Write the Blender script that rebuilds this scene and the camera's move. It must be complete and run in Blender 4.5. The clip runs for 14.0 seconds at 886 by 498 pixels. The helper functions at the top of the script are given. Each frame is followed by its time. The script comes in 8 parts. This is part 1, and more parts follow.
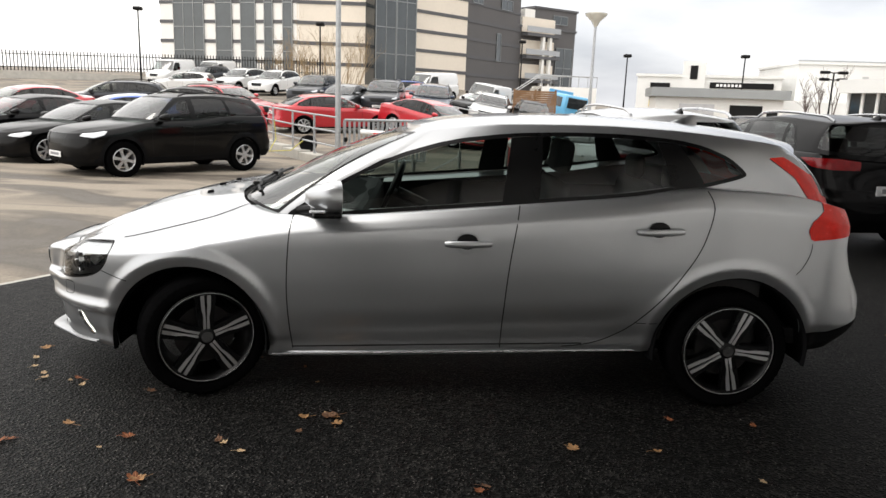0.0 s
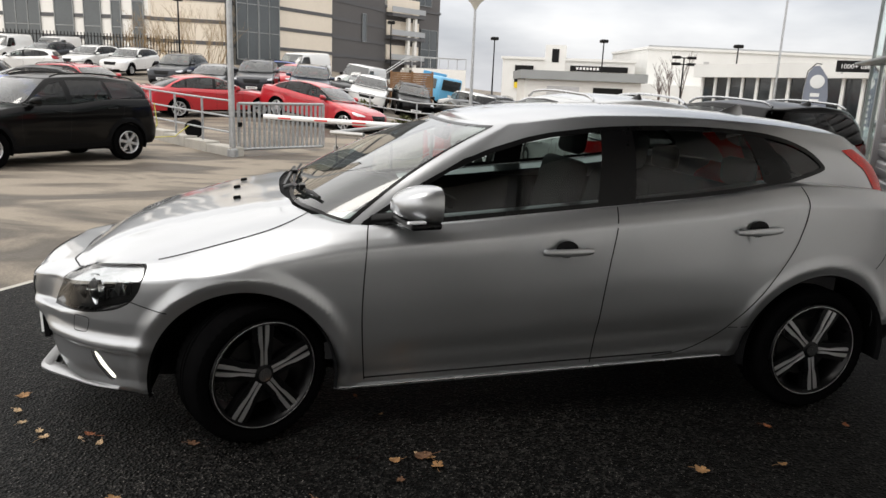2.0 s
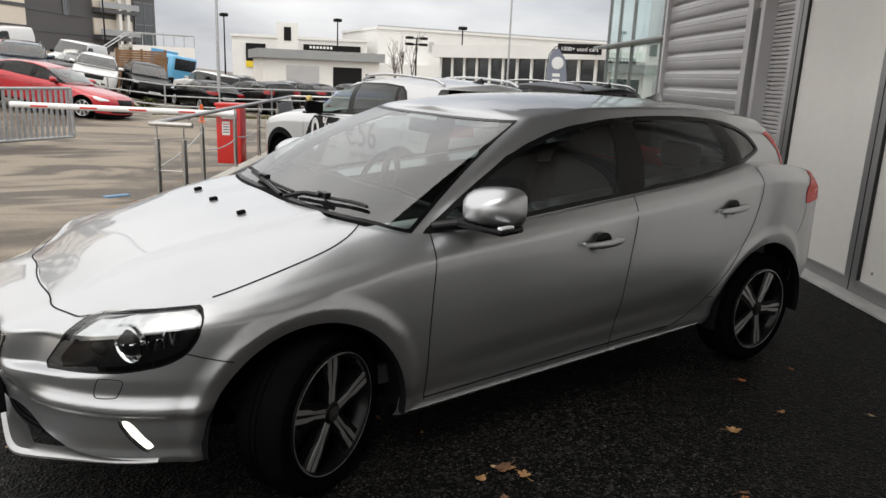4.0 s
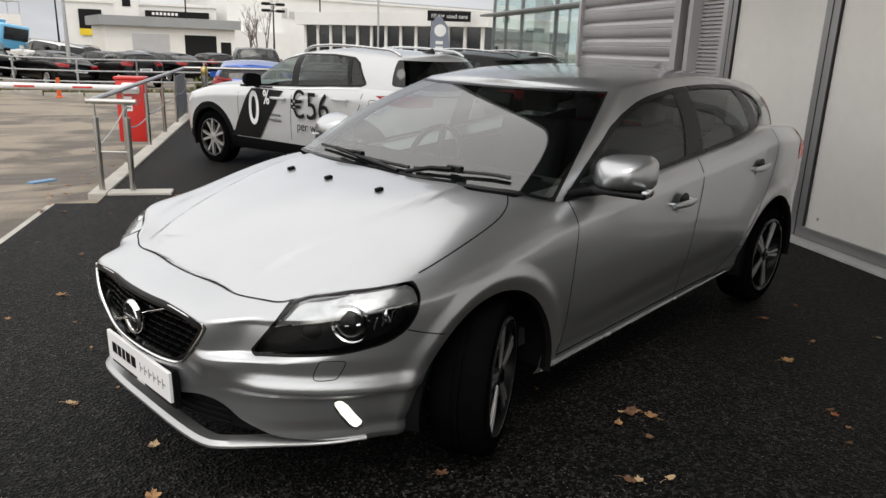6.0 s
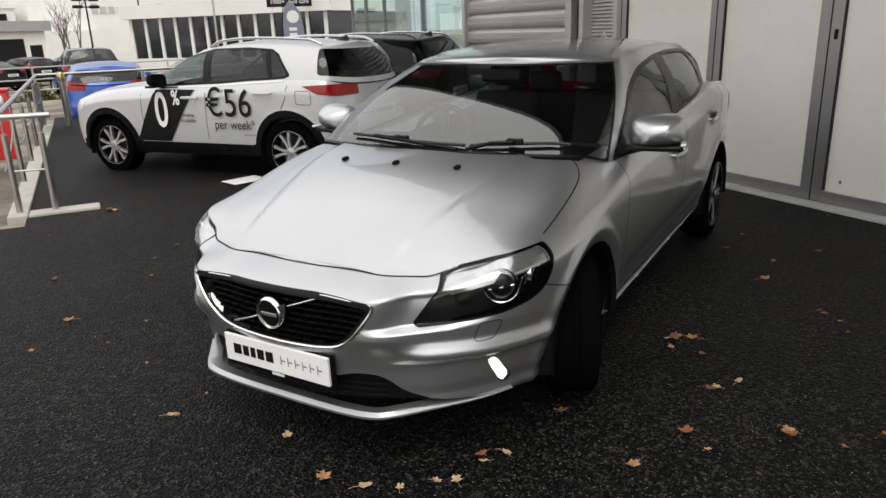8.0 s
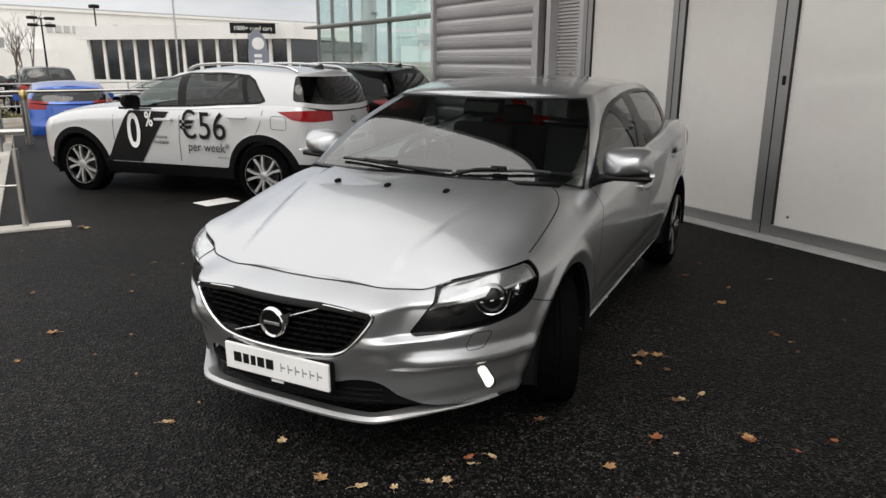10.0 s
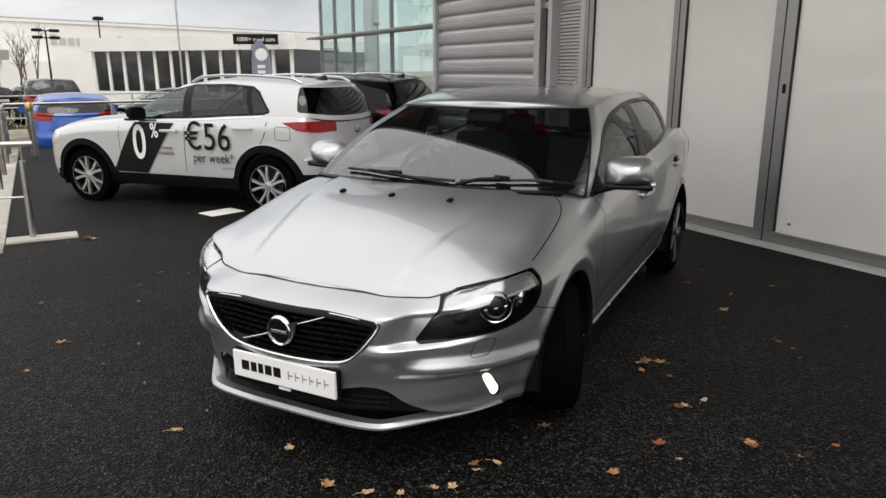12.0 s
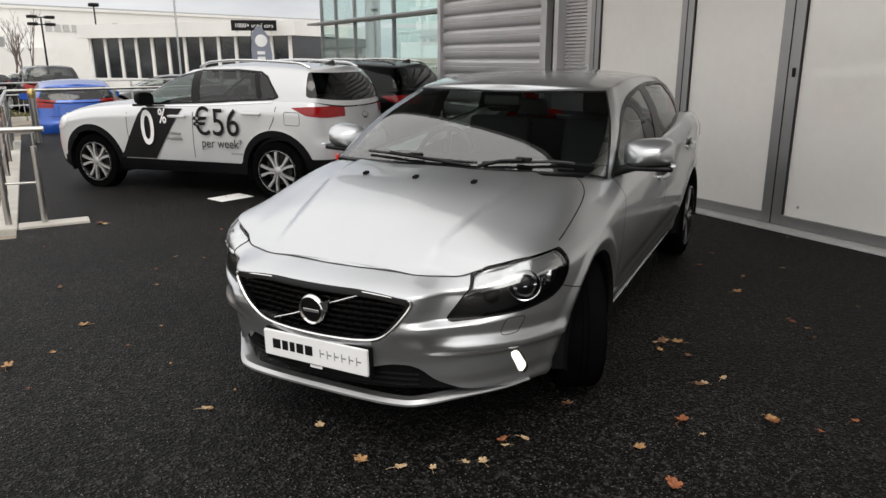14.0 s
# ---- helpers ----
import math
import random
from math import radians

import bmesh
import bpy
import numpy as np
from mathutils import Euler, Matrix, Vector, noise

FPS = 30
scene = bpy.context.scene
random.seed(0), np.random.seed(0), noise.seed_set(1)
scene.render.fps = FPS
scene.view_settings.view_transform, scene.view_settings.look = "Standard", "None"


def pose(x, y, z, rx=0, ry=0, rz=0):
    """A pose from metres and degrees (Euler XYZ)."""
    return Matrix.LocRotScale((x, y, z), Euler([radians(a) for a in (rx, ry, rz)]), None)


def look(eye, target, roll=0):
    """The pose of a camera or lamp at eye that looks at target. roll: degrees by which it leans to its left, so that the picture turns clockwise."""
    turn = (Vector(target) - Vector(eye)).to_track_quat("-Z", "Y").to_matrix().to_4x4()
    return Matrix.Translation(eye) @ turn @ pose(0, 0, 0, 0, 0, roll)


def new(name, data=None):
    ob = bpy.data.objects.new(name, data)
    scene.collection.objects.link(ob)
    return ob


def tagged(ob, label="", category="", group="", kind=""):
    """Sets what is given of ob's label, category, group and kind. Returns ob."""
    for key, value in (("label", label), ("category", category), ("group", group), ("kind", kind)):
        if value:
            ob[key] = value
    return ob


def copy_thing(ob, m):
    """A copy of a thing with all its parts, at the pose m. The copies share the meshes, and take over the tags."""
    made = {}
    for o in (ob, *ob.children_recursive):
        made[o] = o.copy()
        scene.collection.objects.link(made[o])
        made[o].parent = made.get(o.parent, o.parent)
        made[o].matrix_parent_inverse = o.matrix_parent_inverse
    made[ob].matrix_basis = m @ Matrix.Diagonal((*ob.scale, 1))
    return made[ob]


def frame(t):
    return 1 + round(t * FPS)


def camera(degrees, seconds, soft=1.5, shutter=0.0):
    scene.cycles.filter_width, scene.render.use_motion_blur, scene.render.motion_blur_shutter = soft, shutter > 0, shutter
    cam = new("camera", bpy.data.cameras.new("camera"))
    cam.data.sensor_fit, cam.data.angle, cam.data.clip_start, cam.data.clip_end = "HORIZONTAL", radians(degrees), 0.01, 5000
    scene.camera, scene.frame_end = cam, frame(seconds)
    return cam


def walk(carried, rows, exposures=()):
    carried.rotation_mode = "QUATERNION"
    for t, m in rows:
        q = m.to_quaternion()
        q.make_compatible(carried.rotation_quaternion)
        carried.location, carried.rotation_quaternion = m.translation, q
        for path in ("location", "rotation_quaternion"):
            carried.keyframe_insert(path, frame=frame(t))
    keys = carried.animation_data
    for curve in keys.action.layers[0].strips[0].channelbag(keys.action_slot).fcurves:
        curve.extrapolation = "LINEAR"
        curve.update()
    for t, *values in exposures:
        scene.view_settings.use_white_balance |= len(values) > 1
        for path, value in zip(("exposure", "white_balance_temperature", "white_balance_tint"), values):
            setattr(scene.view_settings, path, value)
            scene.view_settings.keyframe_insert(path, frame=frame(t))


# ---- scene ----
cam = camera(64.05, 14.0)
PATH = [
    (0, (0.289, 0.173, 1.525), (0.245, 2.128, 1.108), 2.10),
    (0.5, (0.081, 0.328, 1.514), (0.072, 2.285, 1.102), -0.02),
    (1, (-0.145, 0.467, 1.524), (-0.013, 2.414, 1.086), 1.41),
    (1.5, (-0.440, 0.577, 1.546), (-0.168, 2.511, 1.117), 1.46),
    (2, (-0.713, 0.677, 1.522), (-0.379, 2.596, 1.070), 2.43),
    (2.5, (-0.995, 0.842, 1.513), (-0.448, 2.708, 1.044), 0.52),
    (3, (-1.255, 0.949, 1.518), (-0.700, 2.807, 1.028), 2.01),
    (3.2, (-1.386, 1.020, 1.515), (-0.726, 2.847, 1.040), 2.28),
    (5.3, (-2.488, 1.625, 1.567), (-1.321, 3.161, 1.038), 3.52),
    (5.5, (-2.578, 1.670, 1.556), (-1.393, 3.193, 1.031), 3.47),
    (6, (-2.839, 1.859, 1.524), (-1.523, 3.262, 0.977), 2.02),
    (6.5, (-3.077, 1.997, 1.544), (-1.708, 3.335, 0.965), 2.22),
    (7, (-3.340, 2.132, 1.563), (-1.889, 3.391, 1.006), 2.71),
    (7.5, (-3.518, 2.276, 1.537), (-2.013, 3.474, 0.989), 2.39),
    (8, (-3.673, 2.421, 1.547), (-2.099, 3.501, 0.952), -1.91),
    (8.2, (-3.750, 2.439, 1.559), (-2.163, 3.497, 0.958), -0.73),
    (10.3, (-3.952, 2.433, 1.554), (-2.287, 3.419, 1.049), 0.09),
    (10.5, (-3.966, 2.432, 1.555), (-2.302, 3.422, 1.055), 0.03),
    (11, (-3.968, 2.434, 1.556), (-2.302, 3.424, 1.062), 0.15),
    (11.5, (-3.965, 2.426, 1.557), (-2.300, 3.419, 1.067), -0.16),
    (12, (-3.971, 2.418, 1.566), (-2.307, 3.413, 1.075), -0.08),
    (12.5, (-3.975, 2.423, 1.563), (-2.306, 3.412, 1.075), -0.67),
    (13, (-3.982, 2.429, 1.557), (-2.315, 3.418, 1.062), -0.59),
    (13.5, (-4.020, 2.454, 1.549), (-2.357, 3.440, 1.036), -0.31),
    (14, (-4.080, 2.505, 1.546), (-2.420, 3.488, 1.021), -0.18),
]

walk(cam, [(t, look(eye, target, roll)) for t, eye, target, roll in PATH], [(0, 1.18), (1.5, 1.02), (3, 0.83), (5.5, 0.82), (14, 0.86)])

# ---- world and light: an overcast afternoon with a bright break in the cloud ----
world = bpy.data.worlds.new("overcast_sky")
scene.world = world
world.use_nodes = True
SUN_TURN, SUN_HEIGHT = 230.0, 58.0


def sky_nodes():
    nt = world.node_tree
    nt.nodes.clear()
    out = nt.nodes.new("ShaderNodeOutputWorld")
    back = nt.nodes.new("ShaderNodeBackground")
    sky = nt.nodes.new("ShaderNodeTexSky")
    sky.sky_type, sky.sun_disc = "NISHITA", False
    sky.sun_elevation, sky.sun_rotation = radians(SUN_HEIGHT), radians(SUN_TURN)
    sky.air_density, sky.dust_density = 1.0, 3.0
    coord = nt.nodes.new("ShaderNodeTexCoord")
    mapping = nt.nodes.new("ShaderNodeMapping")
    mapping.inputs["Scale"].default_value = (1.0, 1.0, 3.2)
    nt.links.new(coord.outputs["Generated"], mapping.inputs["Vector"])
    cloud = nt.nodes.new("ShaderNodeTexNoise")
    cloud.inputs["Scale"].default_value, cloud.inputs["Detail"].default_value = 2.2, 6.0
    cloud.inputs["Roughness"].default_value = 0.5
    nt.links.new(mapping.outputs[0], cloud.inputs["Vector"])
    # cloud thins towards the west, where the sky is nearly white
    bright = nt.nodes.new("ShaderNodeVectorMath")
    bright.operation = "DOT_PRODUCT"
    bright.inputs[1].default_value = (-0.55, -0.25, 0.8)
    nt.links.new(coord.outputs["Generated"], bright.inputs[0])
    glow = nt.nodes.new("ShaderNodeMapRange")
    glow.inputs["From Min"].default_value, glow.inputs["From Max"].default_value = -0.3, 0.75
    glow.inputs["To Min"].default_value, glow.inputs["To Max"].default_value = 0.0, 1.0
    nt.links.new(bright.outputs["Value"], glow.inputs["Value"])
    add = nt.nodes.new("ShaderNodeMath")
    add.operation = "MULTIPLY_ADD"
    add.inputs[1].default_value = 0.9
    nt.links.new(cloud.outputs["Fac"], add.inputs[0])
    nt.links.new(glow.outputs[0], add.inputs[2])
    ramp = nt.nodes.new("ShaderNodeValToRGB")
    e = ramp.color_ramp.elements
    e[0].position, e[0].color = 0.32, (3.3, 3.4, 3.7, 1)
    e[1].position, e[1].color = 1.15 / 1.3, (10.2, 9.9, 9.5, 1)
    mid = e.new(0.55)
    mid.color = (6.5, 6.45, 6.5, 1)
    nt.links.new(add.outputs[0], ramp.inputs["Fac"])
    mix = nt.nodes.new("ShaderNodeMix")
    mix.data_type = "RGBA"
    mix.inputs["Factor"].default_value = 0.86
    nt.links.new(sky.outputs[0], mix.inputs["A"])
    nt.links.new(ramp.outputs["Color"], mix.inputs["B"])
    nt.links.new(mix.outputs["Result"], back.inputs["Color"])
    back.inputs["Strength"].default_value = 0.088
    nt.links.new(back.outputs[0], out.inputs["Surface"])


sky_nodes()
sun = new("sun", bpy.data.lights.new("sun", "SUN"))
sun.data.energy, sun.data.angle, sun.data.color = 0.5, radians(30), (1.0, 0.96, 0.9)
sun.matrix_world = look((0, 0, 0), (0.40, 0.34, -0.85))

# ---- materials ----
MATS = {}


def ramp_between(nt, fac, a, b, lo=0.3, hi=0.7):
    r = nt.nodes.new("ShaderNodeValToRGB")
    r.color_ramp.elements[0].position, r.color_ramp.elements[1].position = lo, hi
    r.color_ramp.elements[0].color, r.color_ramp.elements[1].color = (*a, 1), (*b, 1)
    nt.links.new(fac, r.inputs["Fac"])
    return r.outputs["Color"]


def noise_node(nt, scale, detail=4.0, rough=0.55, space="Object"):
    c = nt.nodes.new("ShaderNodeTexCoord")
    n = nt.nodes.new("ShaderNodeTexNoise")
    n.inputs["Scale"].default_value, n.inputs["Detail"].default_value, n.inputs["Roughness"].default_value = scale, detail, rough
    nt.links.new(c.outputs[space], n.inputs["Vector"])
    return n.outputs["Fac"]


def mat(name, color, rough=0.5, metal=0.0, vary=0.12, scale=3.0, grain=60.0, bump=0.0, bump_scale=200.0, coat=0.0, rough_vary=0.1, emit=0.0, spec=0.5):
    """A surface with broad and fine variation in colour, uneven gloss, and fine relief."""
    if name in MATS:
        return MATS[name]
    m = bpy.data.materials.new(name)
    m.use_nodes = True
    nt = m.node_tree
    b = nt.nodes["Principled BSDF"]
    b.inputs["Metallic"].default_value = metal
    b.inputs["Specular IOR Level"].default_value = spec
    if vary > 0:
        broad, fine = noise_node(nt, scale), noise_node(nt, grain, 2.0)
        both = nt.nodes.new("ShaderNodeMath")
        both.operation = "MULTIPLY_ADD"
        both.inputs[1].default_value = 0.35
        nt.links.new(fine, both.inputs[0])
        nt.links.new(broad, both.inputs[2])
        dark = tuple(max(0, c * (1 - vary)) for c in color)
        light = tuple(min(1, c * (1 + vary)) for c in color)
        nt.links.new(ramp_between(nt, both.outputs[0], dark, light, 0.4, 0.95), b.inputs["Base Color"])
        r = nt.nodes.new("ShaderNodeMapRange")
        r.inputs["To Min"].default_value, r.inputs["To Max"].default_value = max(0.02, rough - rough_vary), min(1, rough + rough_vary)
        nt.links.new(broad, r.inputs["Value"])
        nt.links.new(r.outputs[0], b.inputs["Roughness"])
    else:
        b.inputs["Base Color"].default_value = (*color, 1)
        b.inputs["Roughness"].default_value = rough
    if bump > 0:
        h = noise_node(nt, bump_scale, 3.0)
        bn = nt.nodes.new("ShaderNodeBump")
        bn.inputs["Strength"].default_value, bn.inputs["Distance"].default_value = bump, 0.01
        nt.links.new(h, bn.inputs["Height"])
        nt.links.new(bn.outputs[0], b.inputs["Normal"])
    if coat > 0:
        b.inputs["Coat Weight"].default_value, b.inputs["Coat Roughness"].default_value = coat, 0.03
    if emit > 0:
        b.inputs["Emission Color"].default_value = (*color, 1)
        b.inputs["Emission Strength"].default_value = emit
    MATS[name] = m
    return m


def paint(name, color, metal=0.0, rough=0.35, coat=1.0, flake=0.0, dust_load=0.04):
    """Car paint: pigment or metal flake under a clear coat, with a thin film of road dust."""
    if name in MATS:
        return MATS[name]
    m = bpy.data.materials.new(name)
    m.use_nodes = True
    nt = m.node_tree
    b = nt.nodes["Principled BSDF"]
    b.inputs["Metallic"].default_value = metal
    b.inputs["Specular IOR Level"].default_value = 0.5 if max(color) > 0.1 else 0.08
    b.inputs["Coat Weight"].default_value, b.inputs["Coat Roughness"].default_value = coat, 0.02
    dust = noise_node(nt, 2.5, 5.0)
    film = tuple((1 - dust_load) * c + dust_load * 0.14 for c in color)
    nt.links.new(ramp_between(nt, dust, color, film, 0.45, 0.75), b.inputs["Base Color"])
    r = nt.nodes.new("ShaderNodeMapRange")
    r.inputs["To Min"].default_value, r.inputs["To Max"].default_value = rough - 0.05, rough + 0.07
    nt.links.new(dust, r.inputs["Value"])
    nt.links.new(r.outputs[0], b.inputs["Roughness"])
    if flake > 0:
        c = nt.nodes.new("ShaderNodeTexCoord")
        v = nt.nodes.new("ShaderNodeTexVoronoi")
        v.inputs["Scale"].default_value = 900.0
        nt.links.new(c.outputs["Object"], v.inputs["Vector"])
        bn = nt.nodes.new("ShaderNodeBump")
        bn.inputs["Strength"].default_value, bn.inputs["Distance"].default_value = flake, 0.0006
        nt.links.new(v.outputs["Distance"], bn.inputs["Height"])
        nt.links.new(bn.outputs[0], b.inputs["Normal"])
    MATS[name] = m
    return m


def glass(name, tint, ior=1.5, rough=0.0):
    """A thin pane: tinted see-through with a mirror-like gloss that grows at glancing angles."""
    if name in MATS:
        return MATS[name]
    m = bpy.data.materials.new(name)
    m.use_nodes = True
    nt = m.node_tree
    nt.nodes.clear()
    out = nt.nodes.new("ShaderNodeOutputMaterial")
    tr, gl, fr, mx = (nt.nodes.new(k) for k in ("ShaderNodeBsdfTransparent", "ShaderNodeBsdfGlossy", "ShaderNodeLayerWeight", "ShaderNodeMixShader"))
    power, lift = nt.nodes.new("ShaderNodeMath"), nt.nodes.new("ShaderNodeMath")
    power.operation, lift.operation = "POWER", "MULTIPLY_ADD"
    tr.inputs["Color"].default_value = (*tint, 1)
    gl.inputs["Roughness"].default_value, gl.inputs["Color"].default_value = rough, (1, 1, 1, 1)
    f0 = ((ior - 1) / (ior + 1)) ** 2
    fr.inputs["Blend"].default_value = 0.5
    power.inputs[1].default_value = 5.0
    lift.inputs[1].default_value, lift.inputs[2].default_value = 1 - f0, f0
    nt.links.new(fr.outputs["Facing"], power.inputs[0])
    nt.links.new(power.outputs[0], lift.inputs[0])
    nt.links.new(lift.outputs[0], mx.inputs[0])
    nt.links.new(tr.outputs[0], mx.inputs[1])
    nt.links.new(gl.outputs[0], mx.inputs[2])
    nt.links.new(mx.outputs[0], out.inputs["Surface"])
    MATS[name] = m
    return m


SILVER = paint("silver_metallic_paint", (0.535, 0.548, 0.565), 0.90, 0.34, 1.0, 0.0)
WHITE_PEARL = paint("white_pearl_paint", (0.59, 0.60, 0.61), 0.25, 0.30, 1.0)
WHITE_PAINT = paint("white_paint", (0.78, 0.78, 0.77), 0.0, 0.4)
BLACK_PAINT = paint("black_paint", (0.0015, 0.0015, 0.0017), 0.0, 0.3, 0.35, 0.0, 0.002)
RED_PAINT = paint("red_paint", (0.48, 0.012, 0.022), 0.1, 0.3)
BLUE_PAINT = paint("blue_paint", (0.014, 0.085, 0.42), 0.3, 0.3)
SKYBLUE_PAINT = paint("light_blue_paint", (0.12, 0.42, 0.68), 0.0, 0.4)
GREY_PAINT = paint("dark_grey_paint", (0.03, 0.033, 0.04), 0.4, 0.35, 0.8, 0.0, 0.01)
MIDGREY_PAINT = paint("mid_grey_paint", (0.16, 0.17, 0.18), 0.6, 0.35)
NAVY_PAINT = paint("slate_blue_paint", (0.035, 0.05, 0.085), 0.5, 0.35)
GREEN_PAINT = paint("lime_paint", (0.42, 0.55, 0.03), 0.0, 0.35)
GLASS_CLEAR = glass("windscreen_glass", (0.66, 0.72, 0.69), 2.3)
GLASS_DARK = glass("side_glass", (0.44, 0.49, 0.47), 1.5)
GLASS_PRIVACY = glass("privacy_glass", (0.16, 0.17, 0.17), 1.55)
LENS = glass("lamp_lens", (0.96, 0.97, 0.97), 1.45)
PANE = glass("shop_glass", (0.90, 0.965, 0.95), 1.9)
RUBBER = mat("black_rubber", (0.014, 0.014, 0.015), 0.6, 0, 0.3, 8, 90, 0.15, 300)
TYRE = mat("tyre_rubber", (0.0035, 0.0035, 0.0037), 0.9, 0, 0.35, 6, 120, 0.2, 250, spec=0.0)
TRIM = mat("black_trim", (0.004, 0.004, 0.0043), 0.3, 0, 0.2, 5, 80, spec=0.22)
PLASTIC = mat("black_plastic", (0.006, 0.006, 0.0065), 0.65, 0, 0.25, 5, 150, 0.2, 400, spec=0.06)
GAP = mat("panel_gap", (0.004, 0.004, 0.004), 0.9, 0, 0)
CHROME = mat("chrome", (0.78, 0.79, 0.8), 0.08, 1.0, 0.04, 6, 50, rough_vary=0.03)
SATIN = mat("satin_silver_trim", (0.62, 0.63, 0.64), 0.25, 0.9, 0.06, 6, 60)
ALLOY = mat("machined_alloy", (0.60, 0.60, 0.61), 0.34, 0.8, 0.08, 8, 120)
ALLOY_BLACK = mat("gloss_black_alloy", (0.004, 0.004, 0.0044), 0.3, 0, 0.15, 8, 60, spec=0.22)
DISC = mat("brake_iron", (0.016, 0.015, 0.015), 0.6, 0.4, 0.2, 8, 60)
ALLOY_SILVER = mat("silver_alloy", (0.5, 0.5, 0.51), 0.32, 0.8, 0.1, 8, 60)
STEEL = mat("brushed_steel", (0.5, 0.49, 0.47), 0.34, 1.0, 0.12, 5, 140)
GALV = mat("galvanised_steel", (0.46, 0.47, 0.48), 0.5, 0.7, 0.18, 14, 90)
RED_LENS_DARK = mat("deep_red_lens", (0.26, 0.004, 0.006), 0.2, 0, 0.25, 20, 90, coat=0.4, spec=0.3)
RED_LENS = mat("red_lens", (0.74, 0.022, 0.012), 0.25, 0, 0.15, 20, 90, coat=0.25, spec=0.2)
WHITE_LENS = mat("pale_lens", (0.75, 0.77, 0.8), 0.15, 0.2, 0.1, 30, 90, coat=1.0)
SEAT = mat("charcoal_upholstery", (0.035, 0.035, 0.038), 0.8, 0, 0.25, 6, 120, 0.2, 300)
CABIN = mat("dark_cabin_plastic", (0.02, 0.02, 0.022), 0.7, 0, 0.2, 6, 90)
PAPER = mat("white_paper", (0.82, 0.82, 0.8), 0.7, 0, 0.05)
LAMP_BROW = mat("grey_lamp_reflector", (0.62, 0.63, 0.64), 0.16, 0.85, 0.15, 30, 120)
LIT = mat("lit_daytime_lamp", (1.0, 0.97, 0.84), 0.3, 0, 0, emit=0.7)
INK = mat("black_print", (0.006, 0.006, 0.0065), 0.5, 0, 0.1, spec=0.2)
INK_WHITE = mat("white_print", (0.82, 0.82, 0.82), 0.5, 0, 0.04)
INK_GREY = mat("grey_print", (0.25, 0.25, 0.26), 0.5, 0, 0.1)
WHITE_WALL = mat("white_stucco", (0.78, 0.78, 0.76), 0.7, 0, 0.07, 0.4, 20, 0.1, 60)
DARKGLASS = mat("dark_window", (0.02, 0.024, 0.026), 0.08, 0, 0.2, 0.5, 8, spec=0.8)
CONCRETE = mat("pale_concrete", (0.45, 0.43, 0.39), 0.85, 0, 0.2, 3, 60, 0.4, 90)


# ---- small building kit ----
def part(name, bm, material, parent=None, label="", smooth=None):
    """Links a bmesh as one mesh object under a thing."""
    me = bpy.data.meshes.new(name)
    bm.normal_update()
    bm.to_mesh(me)
    bm.free()
    me.materials.append(material)
    if smooth is not None:
        me.shade_smooth()
        me.set_sharp_from_angle(angle=radians(smooth))
    ob = new(name, me)
    if parent is not None:
        ob.parent = parent
    if label:
        ob["label"] = label
    return ob


def thing(name, m, label, category, group="", kind=""):
    e = new(name)
    e.empty_display_size = 0.2
    e.matrix_world = m
    return tagged(e, label, category, group, kind)


def box(bm, x0, x1, y0, y1, z0, z1, m=None, bevel=0.0):
    vs = [bm.verts.new((x, y, z)) for x in (x0, x1) for y in (y0, y1) for z in (z0, z1)]
    fs = [bm.faces.new([vs[i] for i in q]) for q in ((0, 1, 3, 2), (4, 6, 7, 5), (0, 4, 5, 1), (2, 3, 7, 6), (0, 2, 6, 4), (1, 5, 7, 3))]
    if bevel > 0:
        es = list({e for f in fs for e in f.edges})
        r = bmesh.ops.bevel(bm, geom=es, offset=bevel, segments=2, affect="EDGES", profile=0.6)
        vs = list({v for f in r["faces"] for v in f.verts} | {v for v in vs if v.is_valid})
    if m is not None:
        bmesh.ops.transform(bm, matrix=m, verts=[v for v in vs if v.is_valid])
    return vs


def boxed(x0, x1, y0, y1, z0, z1, bevel=0.0, m=None):
    bm = bmesh.new()
    box(bm, x0, x1, y0, y1, z0, z1, m, bevel)
    return bm


def tube(bm, pts, r, n=8, caps=True, radii=None):
    """A round bar along a line of points."""
    pts = [Vector(p) for p in pts]
    rings = []
    up = Vector((0.13, 0.21, 1)).normalized()
    for i, p in enumerate(pts):
        d = (pts[min(i + 1, len(pts) - 1)] - pts[max(i - 1, 0)]).normalized()
        a = d.cross(up)
        if a.length < 0.05:
            a = d.cross(Vector((1, 0.1, 0)))
        a.normalize()
        b = d.cross(a)
        rr = radii[i] if radii else r
        rings.append([bm.verts.new(p + rr * (math.cos(2 * math.pi * k / n) * a + math.sin(2 * math.pi * k / n) * b)) for k in range(n)])
    for r0, r1 in zip(rings, rings[1:]):
        for k in range(n):
            bm.faces.new((r0[k], r0[(k + 1) % n], r1[(k + 1) % n], r1[k]))
    if caps:
        bm.faces.new(rings[0][::-1])
        bm.faces.new(rings[-1])
    return rings


def tubed(pts, r, n=8, radii=None):
    bm = bmesh.new()
    tube(bm, pts, r, n, True, radii)
    bmesh.ops.recalc_face_normals(bm, faces=bm.faces)
    return bm


